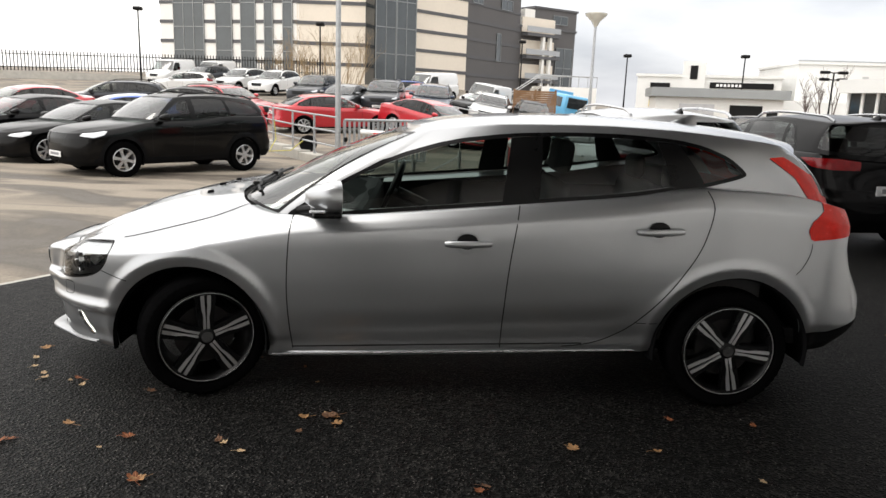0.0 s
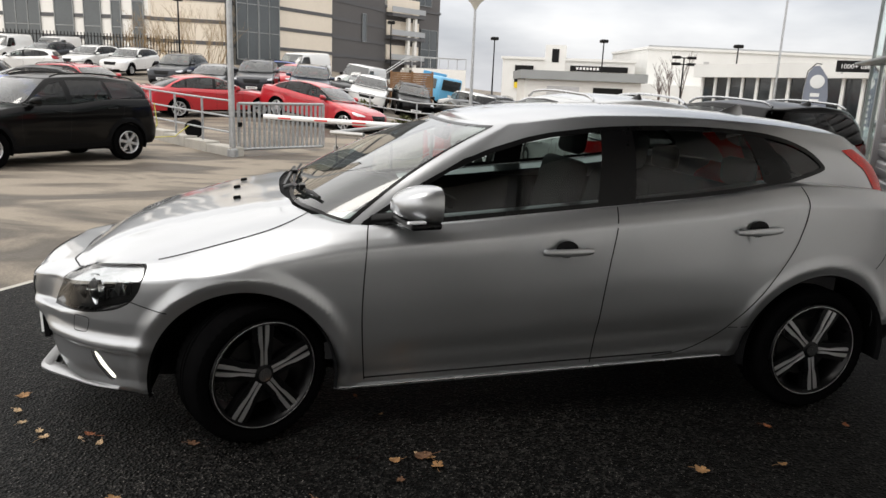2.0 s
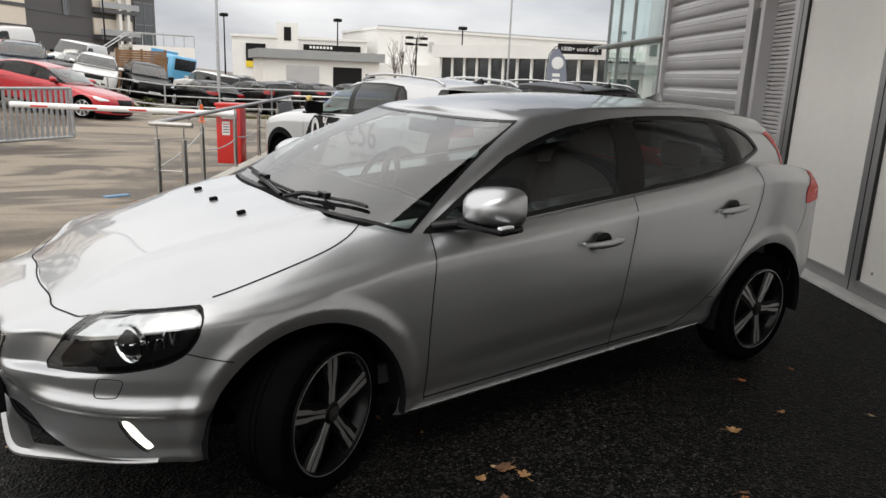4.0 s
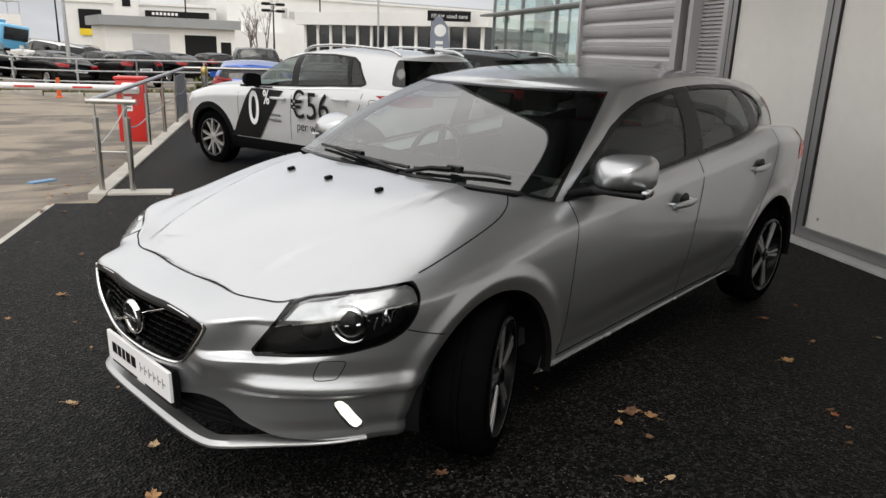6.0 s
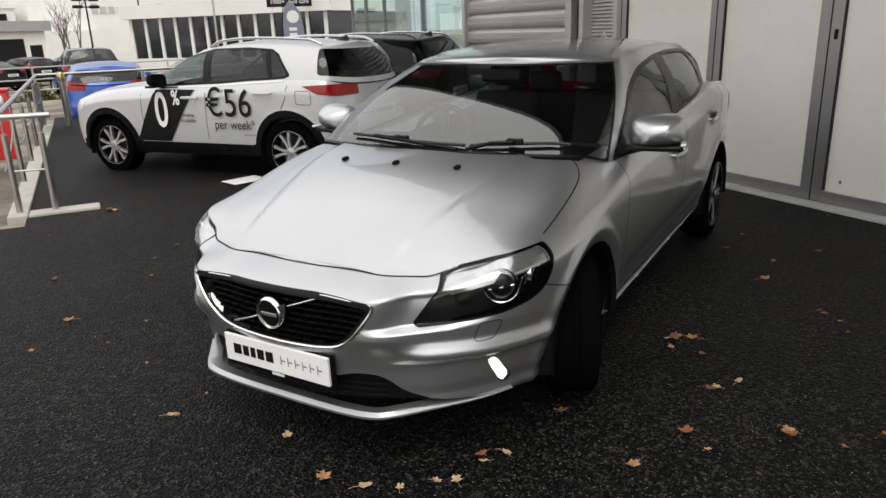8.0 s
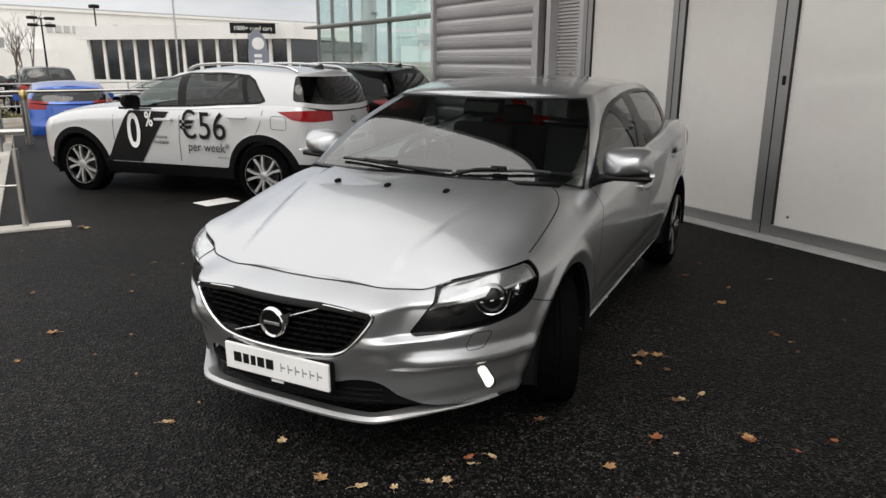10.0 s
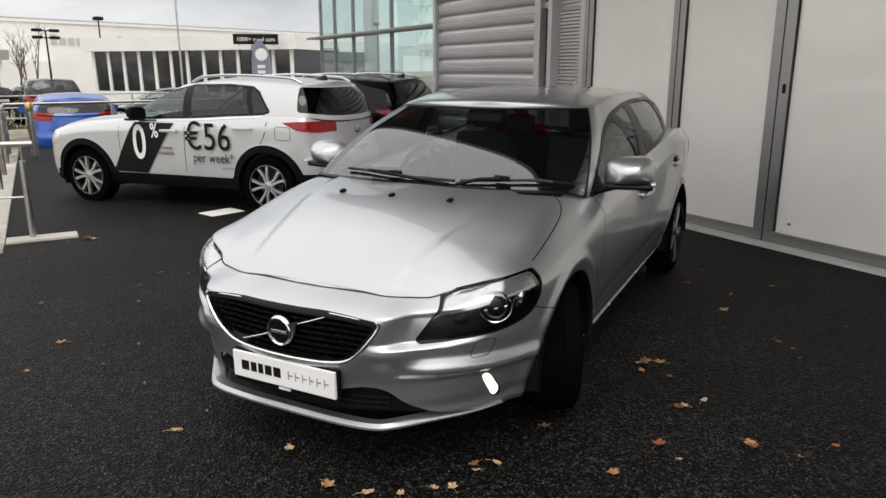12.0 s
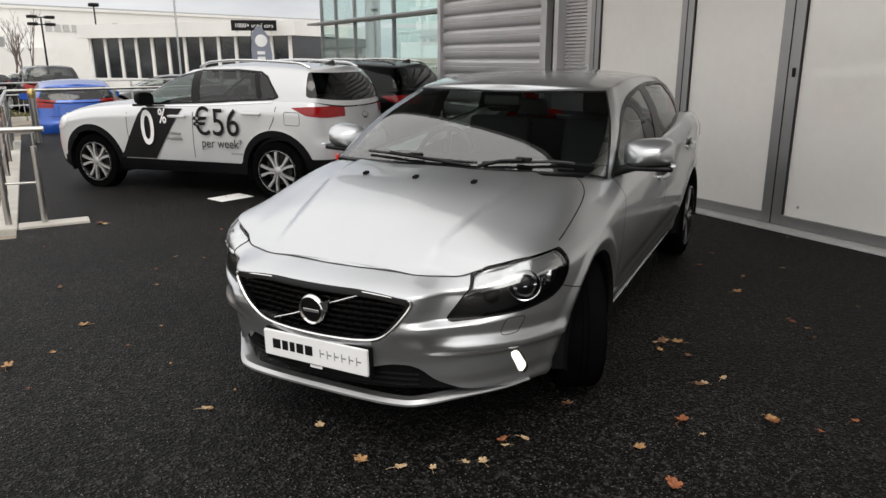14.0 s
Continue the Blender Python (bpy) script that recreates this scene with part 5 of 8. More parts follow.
for k, a in enumerate(edges):
    w = 0.105 if k == 2 else 0.08
    f = part("frame_post", boxed(1.075, 1.165, a - w, a + w, 0.03, 4.15, 0.006), ALU, wall)
    part("frame_joint", boxed(1.0735, 1.08, a - 0.006, a + 0.006, 0.03, 4.15), GAP, f)
    part("gasket", boxed(1.074, 1.11, a - w - 0.012, a - w - 0.001, 0.13, 4.1), RUBBER, f)
    if k == 2:
        part("lock", soft_block(1.062, 1.08, a - 0.075, a - 0.045, 1.36, 1.44, 0.006), TRIM, f, "small black lock")
    if k < len(edges) - 1:
        b = edges[k + 1] + (0.105 if k == 1 else 0.08)
        part("panel", boxed(1.10, 1.168, b, a - w, 0.125, 4.1), CREAM, wall)
        part("bottom_rail", boxed(1.078, 1.165, b, a - w, 0.025, 0.125, 0.005), ALU, wall)
        part("knob", lathe([(0.0, -0.02), (0.012, -0.016), (0.014, 0.0), (0.0, 0.002)], 10), STEEL, wall).matrix_local = pose(1.098, a - w - 0.14, 0.22, 0, 0, 90)
structure("door_sill", boxed(0.93, 1.17, 1.98, 6.95, 0.0, 0.022, 0.004), mat("pale_sill", (0.6, 0.6, 0.58), 0.6, 0, 0.2, 4, 60), "pale metal sill along the panel wall", "trim", SITE)

# louvred bay, downpipe post, horizontal cladding
louvre = structure("wall_louvre", boxed(1.17, 1.4, 6.9, 7.5, 0, 4.2), CLAD, "louvred grey metal bay", "wall", SITE)
for z in range(100):
    part("slat", boxed(1.125, 1.17, 6.98, 7.42, 0.05 + z * 0.041, 0.078 + z * 0.041), CLAD, louvre)
part("side_trim", boxed(1.08, 1.17, 6.9, 6.98, 0, 4.15, 0.004), CLAD, louvre)
part("cross_bar", boxed(1.115, 1.17, 6.98, 7.42, 2.28, 2.31), ALU, louvre)
part("corner_post", boxed(1.0, 1.17, 7.42, 7.50, 0, 4.2, 0.004), CLAD, louvre)
pipe = structure("downpipe", tubed([(1.06, 7.565, 0.0), (1.06, 7.565, 4.2)], 0.026, 12), TRIM, "black downpipe in a wall recess", "pipe", SITE, 50)
part("bracket", soft_block(1.02, 1.10, 7.52, 7.61, 2.30, 2.38, 0.006), STEEL, pipe)
clad = structure("wall_clad", boxed(1.12, 1.4, 7.62, 10.45, 0, 4.2), CLAD, "grey profiled metal cladding", "wall", SITE)
part("end_trim", boxed(0.97, 1.12, 7.62, 7.74, 0, 4.2, 0.006), CLAD, clad)
part("end_trim", boxed(0.99, 1.12, 10.37, 10.45, 0, 4.2, 0.006), CLAD, clad)
bm = bmesh.new()
prof = [(1.115, 0.0), (1.085, 0.012), (1.06, 0.022), (1.045, 0.05), (1.045, 0.105), (1.052, 0.112), (1.045, 0.12), (1.045, 0.168), (1.06, 0.19), (1.112, 0.196), (1.115, 0.2149)]
for p, q in zip(prof, prof[1:]):
    vs = [bm.verts.new(c) for c in ((p[0], 7.74, p[1]), (p[0], 10.37, p[1]), (q[0], 10.37, q[1]), (q[0], 7.74, q[1]))]
    bm.faces.new(vs)
bmesh.ops.remove_doubles(bm, verts=bm.verts, dist=0.0001)
first = part("cladding_course", bm, CLAD, clad, "", 30)
for k in range(1, 19):
    o = new("cladding_course", first.data)
    o.parent = clad
    o.matrix_local = pose(0, 0, 0.215 * k)

# glass showroom beyond the cladding, set back from it
DARKMETAL = mat("grey_mullion", (0.28, 0.29, 0.29), 0.4, 0.7, 0.1, 2, 60)
show = group_of("showroom", "glazed showroom with a projecting metal ledge", "building", SITE)
GB, GA = 2.42, 19.5
for a in (10.5, 12.7, 15.0, 17.2, 18.45, GA):
    part("mullion", boxed(GB - 0.02, GB + 0.06, a - 0.035, a + 0.035, 0, 7.5, 0.004), DARKMETAL, show)
for a0, a1 in ((10.54, 12.66), (12.74, 14.96), (15.04, 17.16), (17.24, 18.41), (18.49, GA - 0.04)):
    for z0, z1 in ((0.1, 2.34), (2.46, 4.9), (4.98, 7.4)):
        p = part("pane", boxed(GB + 0.012, GB + 0.02, a0, a1, z0, z1), PANE, show)
        p.visible_shadow = False
for z in (0.05, 2.40, 4.94, 7.45):
    part("transom", boxed(GB - 0.015, GB + 0.06, 10.5, GA, z - 0.045, z + 0.045, 0.004), DARKMETAL, show)
part("ledge", soft_block(GB - 0.30, GB + 0.02, 10.46, GA + 0.35, 2.37, 2.43, 0.015), DARKMETAL, show, "thin metal ledge over the ground floor")
for b in (4.6, 6.8):
    part("mullion", boxed(b - 0.03, b + 0.03, GA - 0.03, GA + 0.03, 0, 7.5, 0.004), DARKMETAL, show)
for b0, b1 in ((GB + 0.07, 4.57), (4.63, 6.77)):
    for z0, z1 in ((0.1, 2.34), (2.46, 4.9), (4.98, 7.4)):
        p = part("pane", boxed(b0, b1, GA - 0.004, GA + 0.004, z0, z1), PANE, show)
        p.visible_shadow = False
part("floor_slab", boxed(GB, 9, 10.5, GA, -0.02, 0.05), mat("showroom_tiles", (0.42, 0.42, 0.41), 0.25, 0, 0.1, 1, 20), show)
for b in (10.6, 13.2, 15.8, 18.2):
    part("mullion", boxed(8.85, 8.95, b - 0.04, b + 0.04, 0, 7.5), DARKMETAL, show)
part("back_transom", boxed(8.86, 8.94, 10.5, GA, 2.4, 2.5), DARKMETAL, show)
p = part("back_pane", boxed(8.895, 8.905, 10.5, GA, 0.05, 7.45), PANE, show)
p.visible_shadow = False
part("side_wall", boxed(1.42, 9, 10.3, 10.44, 0, 7.5), WHITE_WALL, show)
part("roof_slab", boxed(GB - 0.1, 9.2, 10.2, GA + 0.2, 7.5, 7.8), CLAD, show)
part("column", lathe([(0.2, 0.0), (0.2, 7.5)], 24, "z"), mat("column_metal", (0.5, 0.5, 0.5), 0.35, 0.4, 0.06), show, "", 40).matrix_local = pose(3.1, 17.6, 0)
for a in (13.6, 18.6):
    p = part("pendant_lamp", lathe([(0.008, 7.4), (0.01, 3.1), (0.05, 3.05), (0.07, 2.85), (0.14, 2.7), (0.14, 2.6)], 16, "z"), TRIM, show, "", 40)
    p.matrix_local = pose(3.6, a, 0)
sg = part("ring_sign", boxed(4.2, 4.3, 13.0, 13.9, 0.9, 2.35), INK_WHITE, show, "white sign with a plain grey ring")
part("ring", lathe([(0.2, -0.012), (0.26, 0.0), (0.2, 0.012)], 28), INK_GREY, sg, "", 50).matrix_local = pose(4.17, 13.45, 1.9, 0, 0, 90)
part("reception_desk", soft_block(5.0, 5.7, 13.8, 16.0, 0.05, 1.1, 0.03), WHITE_WALL, show)
part("orange_sign", boxed(7.0, 7.1, 16.6, 18.0, 1.9, 2.4), mat("orange_print", (0.8, 0.2, 0.03), 0.5, 0, 0.1), show)

# the canopy over the forecourt strip
structure("canopy", boxed(-1.80, 1.5, -14, 10.3, 4.2, 4.55, 0.02), SOFFIT, "dark flat canopy along the building front", "canopy", SITE)
structure("roof_block", boxed(1.2, 9, -14, 10.4, 4.55, 6.0), CLAD, "upper wall of the dealership", "wall", SITE)


# ---- low kerb with a steel hand rail ----
kerb = group_of("kerb", "painted pale concrete kerb", "kerb", SITE @ pose(-0.02, 0.32, -0.04))
for i in range(9):
    part("kerb_stone", boxed(-5.20, -5.03, 7.34 + i * 0.93, 7.34 + (i + 1) * 0.93 - 0.006, -0.03, 0.065, 0.014), CONCRETE, kerb)
part("kerb_stone", boxed(-5.024, -4.42, 7.34, 7.56, -0.03, 0.065, 0.014), CONCRETE, kerb)

rail = thing("hand_rail", SITE @ pose(-0.02, 0.32, -0.05), "brushed steel hand rail with round posts on a kerb", "railing")
posts = [(-5.10, 7.52, 0.0), (-4.80, 7.47, 0.0)] + [(-5.16, a, 0) for a in (9.25, 10.85, 12.4, 13.95, 15.5)]
for b, a, _ in posts:
    p = part("post", tubed([(b, a, 0.06), (b, a, 0.80)], 0.028, 14), STEEL, rail, "", 50)
    part("pin", tubed([(b, a, 0.80), (b, a, 0.94)], 0.008, 8), STEEL, p, "", 50)
    part("foot_plate", lathe([(0.055, 0.062), (0.055, 0.072), (0.03, 0.074)], 16, "z"), STEEL, p, "", 40).matrix_local = pose(b, a, 0)
part("top_rail", tubed([(-5.14, 7.5, 0.955), (-5.16, 15.5, 1.0)], 0.026, 14), STEEL, rail, "", 50)
part("top_rail", tubed([(-5.17, 7.525, 0.955), (-4.70, 7.455, 0.955)], 0.027, 14), STEEL, rail, "", 50)
part("cross_rod", tubed([(-5.10, 7.52, 0.46), (-4.80, 7.47, 0.46)], 0.010, 8), STEEL, rail, "", 50)
for a0, a1 in ((7.52, 9.25), (9.25, 10.85), (10.85, 12.4), (12.4, 13.95), (13.95, 15.5)):
    part("slack_wire", tubed([(-5.15, a0 + (a1 - a0) * t, 0.46 + 0.17 * (a0 - 7.5) / 8 + (0.28 if a0 < 8 else 0.0) * t - 0.05 * math.sin(math.pi * t)) for t in [i / 8 for i in range(9)]], 0.009, 6), STEEL, rail, "", 50)
part("top_rail", tubed([(-5.16, 15.5, 1.0), (0.6, 15.9, 1.0)], 0.026, 14), STEEL, rail, "", 50)
for b in (-3.3, -1.4, 0.5):
    part("post", tubed([(b, 15.5 + 0.4 * (b + 5.16) / 5.76, 0.0), (b, 15.5 + 0.4 * (b + 5.16) / 5.76, 0.99)], 0.026, 12), STEEL, rail, "", 50)
part("infill_panel", boxed(-5.17, -5.15, 14.05, 15.4, 0.12, 0.9), mat("grey_infill", (0.2, 0.2, 0.2), 0.6, 0.3, 0.1), rail)

bl = thing("bollard", SITE @ pose(-4.76, 15.5, -0.05), "steel bollard with a brass cap", "bollard")
part("shaft", lathe([(0.06, 0.0), (0.06, 0.88)], 20, "z"), STEEL, bl, "", 40)
part("cap", lathe([(0.066, 0.88), (0.07, 0.93), (0.07, 1.0), (0.05, 1.04), (0.0, 1.05)], 20, "z"), mat("brass", (0.55, 0.42, 0.18), 0.3, 1.0, 0.1), bl, "", 40)

# ---- red barrier box with its white arm ----
RED_BOX = mat("red_powder_coat", (0.62, 0.025, 0.02), 0.4, 0, 0.1, 4, 50, coat=0.3)
ba = thing("barrier", SITE @ pose(-5.62, 12.6, -0.10) @ Matrix.Scale(1.08, 4), "red barrier box with a long white arm", "barrier")
part("cabinet", soft_block(-0.19, 0.19, -0.17, 0.17, 0.0, 0.90, 0.012), RED_BOX, ba, "", 40)
part("lid", soft_block(-0.21, 0.21, -0.19, 0.19, 0.90, 0.94, 0.01), RED_BOX, ba, "", 40)
part("notice", boxed(-0.10, 0.02, -0.174, -0.1715, 0.45, 0.66), INK_WHITE, ba, "white notice sheet")
for k in range(4):
    part("notice_line", boxed(-0.085, 0.005, -0.1765, -0.1742, 0.49 + k * 0.04, 0.503 + k * 0.04), INK if k < 3 else RED_BOX, ba)
arm = part("arm", tubed([(0.12, -0.24, 0.78), (-3.3, -0.24, 0.80)], 0.045, 12), INK_WHITE, ba, "white barrier arm with red reflectors", 50)
part("arm_hub", soft_block(-0.1, 0.14, -0.25, -0.17, 0.70, 0.86, 0.03), INK_WHITE, ba, "", 40)
for x in (-0.6, -1.35, -2.1, -2.85):
    part("reflector", boxed(x - 0.13, x + 0.13, -0.29, -0.283, 0.775, 0.80), RED_BOX, arm)

pp = structure("paper_sheet", boxed(-0.21, 0.21, -0.15, 0.15, 0.0, 0.002), PAPER, "white sheet of paper on the tarmac", "paper", pose(1.52, 8.63, 0.001, 0, 0, -10))
pp["kind"] = "thing"
ob = part("crumpled_wrapper", soft_block(-0.14, 0.14, -0.05, 0.05, 0.0, 0.02, 0.008), mat("blue_wrapper", (0.12, 0.25, 0.42), 0.4, 0, 0.2), None, "", 40)
ob.matrix_world = pose(-0.9, 10.2, 0, 0, 0, 20)
tagged(ob, "crumpled blue wrapper lying on the asphalt", "litter")


# ---- gate, pole and railing at the yard kerb ----
def railing(name, pts, rails, height, spacing, r, material, label, lift=0.0):
    root = thing(name, Matrix.Identity(4), label, "railing")
    for (x0, y0), (x1, y1) in zip(pts, pts[1:]):
        ln = math.hypot(x1 - x0, y1 - y0)
        n = max(1, round(ln / spacing))
        P = [(x0 + (x1 - x0) * i / n, y0 + (y1 - y0) * i / n) for i in range(n + 1)]
        for x, y in P:
            part("post", tubed([(x, y, rise(x, y) - 0.05 + lift * 0), (x, y, rise(x, y) + lift + height)], r * 1.25, 8), material, root, "", 50)
        for k in rails:
            part("rail", tubed([(x, y, rise(x, y) + lift + height * k) for x, y in P], r, 8), material, root, "", 50)
    return root


kb = group_of("yard_kerb", "stone kerb round the parked cars", "kerb")
for i in range(5):
    t = i / 5
    m = Matrix.Translation((-2.0 - 2.75 * t, 15.75 + 4.0 * t, rise(-2.0, 16) + 0.05 + 0.2 * t)) @ pose(0, 0, 0, 0, 0, 124.5)
    part("kerb_stone", boxed(0, 0.96, -0.16, 0.16, -0.25, 0.13, 0.02), CONCRETE, kb).matrix_local = m
railing("yard_railing", [(-2.1, 15.95), (-4.9, 20.0)], (0.98, 0.66, 0.34), 1.0, 1.4, 0.02, GALV, "grey galvanised railing on the kerb", 0.12)
railing("lane_railing", [(0.3, 25.9), (6.5, 24.0), (14.0, 21.7)], (0.99, 0.68, 0.4), 1.08, 1.75, 0.022, GALV, "grey galvanised railing beside the lane")
gate = thing("gate", Matrix.Translation((-1.93, 15.95, 0.14)) @ pose(0, 0, 0, 0, 0, 33.5), "grey galvanised gate with upright bars", "gate")
part("frame", tubed([(0, 0, 0.02), (2.1, 0, 0.02)], 0.03, 8), GALV, gate, "", 50)
part("frame", tubed([(0, 0, 0.95), (2.1, 0, 0.95)], 0.03, 8), GALV, gate, "", 50)
part("frame", tubed([(0, 0, 0.02), (0, 0, 0.95)], 0.035, 8), GALV, gate, "", 50)
part("frame", tubed([(2.1, 0, 0.02), (2.1, 0, 0.95)], 0.035, 8), GALV, gate, "", 50)
for i in range(17):
    part("pale", boxed(0.10 + i * 0.118, 0.15 + i * 0.118, -0.012, 0.012, 0.04, 0.93), GALV, gate)
part("hasp", soft_block(-0.04, 0.04, -0.08, -0.03, 0.48, 0.58, 0.01), TRIM, gate)
pole = thing("pole", Matrix.Translation((-2.06, 15.75, 0.0)), "tall grey pole beside the gate", "pole")
part("shaft", lathe([(0.065, 0.0), (0.055, 3.0), (0.05, 7.0)], 16, "z"), GALV, pole, "", 50)
part("foot", lathe([(0.11, 0.0), (0.11, 0.16), (0.07, 0.18)], 16, "z"), GALV, pole, "", 40)
reel = thing("hose_reel", Matrix.Translation((-3.05, 17.6, 0.22)), "hose reel trolley with a yellow hose", "hose reel")
part("drum", lathe([(0.05, -0.1), (0.2, -0.1), (0.2, -0.08), (0.1, -0.07), (0.1, 0.07), (0.2, 0.08), (0.2, 0.1), (0.05, 0.1)], 20), PLASTIC, reel, "", 40).matrix_local = pose(0, 0, 0.22)
part("stand", tubed([(-0.2, 0, 0.0), (0, 0, 0.22), (0.2, 0, 0.0)], 0.015, 6), GALV, reel)
part("hose", tubed([(-0.1, -0.1, 0.3), (-0.4, -0.15, 0.05), (-0.9, -0.2, 0.02), (-0.8, 0.1, 0.3), (-0.85, 0.15, 0.75)], 0.014, 6), mat("yellow_hose", (0.55, 0.5, 0.12), 0.5, 0, 0.15), reel, "", 50)

# ---- the other cars: one builder for all body styles ----
def body_spec(wb, fo, ro, half, H, belt, hood, screen, roof_f, roof_r, rear_base, nose_z=0.72, tail_z=0.95, rise=0.08, low=0.24, boot=None, lean=0.17, cap=0.5, flat=2.3, roof_drop=0.06):
    """Profile lines of a car from its main lengths. boot: the height of a saloon's boot lid."""
    tail = wb + ro
    d = dict(nose=-fo, tail=tail, cap_f=cap, cap_r=0.42, n_f=flat, n_r=2.8)
    d["width"] = curve((-fo, half - 0.02), (0.3, half), (wb * 0.5, half - 0.01), (wb, half), (tail, half - 0.07))
    d["low"] = curve((-fo, low - 0.02), (0, low), (wb, low + 0.03), (tail, low + 0.06))
    d["top"] = curve((-fo, nose_z), (-fo + 0.3, nose_z + 0.03), (0.05, hood - 0.11), (screen + 0.35, belt - 0.02), (wb * 0.55, belt), (wb * 0.92, belt + rise), (tail - 0.35, (belt + rise) if not boot else boot - 0.03), (tail, tail_z))
    d["front"] = curve((0, 0.09), (0.1, 0.03), (0.45, 0.0), (0.8, 0.015), (1, 0.06))
    d["side"] = curve((0, 0.08), (0.12, 0.045), (0.35, 0.02), (0.6, 0.004), (0.84, 0.0), (0.93, 0.018), (1, 0.05))
    d["back"] = curve((0, 0.09), (0.15, 0.02), (0.4, 0.0), (0.55, 0.04), (1, 0.09))
    fr = curve((-fo + 0.06, nose_z), (-fo + 0.3, nose_z + 0.11), (0, hood - 0.04), (screen + 0.1, hood), (screen + 0.7, hood + 0.01))
    if boot:
        bk = curve((rear_base - 0.8, boot + 0.03), (rear_base, boot + 0.02), (tail - 0.12, boot), (tail - 0.02, tail_z))
        d["deck"] = lambda x: fr(x) if x < wb * 0.6 else bk(x)
    else:
        d["deck"] = fr
    d["boot"] = boot
    d["crown"] = curve((0, 1.0), (0.35, 0.97), (0.65, 0.8), (0.85, 0.4), (1, 0))
    d["screen"], d["rear_base"], d["screen_cap"], d["rear_cap"] = screen, rear_base, 0.42, 0.4
    d["cab_width"] = curve((screen, half - 0.08), (screen + 0.6, half - 0.054), (wb, half - 0.056), (rear_base, half - 0.12))
    cb = d["top"]
    d["cab_low"] = lambda x: max(cb(x) - 0.006, 0) if x > screen + 0.45 else cb(screen + 0.45) - 0.006 + 0.04 * (1 - (x - screen) / 0.45)
    if boot:
        d["cab_low"] = lambda x, f=d["cab_low"]: f(x) if x < rear_base - 0.7 else min(f(x), boot) - 0.01
    d["roof_f"], d["roof_r"], d["roof_cap_f"], d["roof_cap_r"] = roof_f, roof_r, 0.15, 0.2
    d["roof_width"] = curve((roof_f, half - lean - 0.11), ((roof_f + roof_r) / 2, half - lean - 0.08), (roof_r, half - lean - 0.14))
    m = (roof_f + roof_r) / 2 - 0.15
    d["roof_edge"] = curve((roof_f, H - 0.10), (m, H - 0.05), (roof_r, H - roof_drop - 0.05))
    d["roof"] = curve((roof_f, H - 0.085), (roof_f + 0.35, H - 0.025), (m, H), (roof_r, H - roof_drop))
    d["seat"] = roof_f + 0.35
    d["wb"], d["belt"], d["H"], d["half"] = wb, belt, H, half
    return d


def front_lamp(d, z0, z1, q0, q1):
    return inside([(q0, z0 + 0.03), (q0 + 0.1, z1 - 0.05), (q1 - 0.12, z1), (q1, z1 - 0.01), (q1 - 0.05, z0 + 0.05), (q1 - 0.25, z0)])


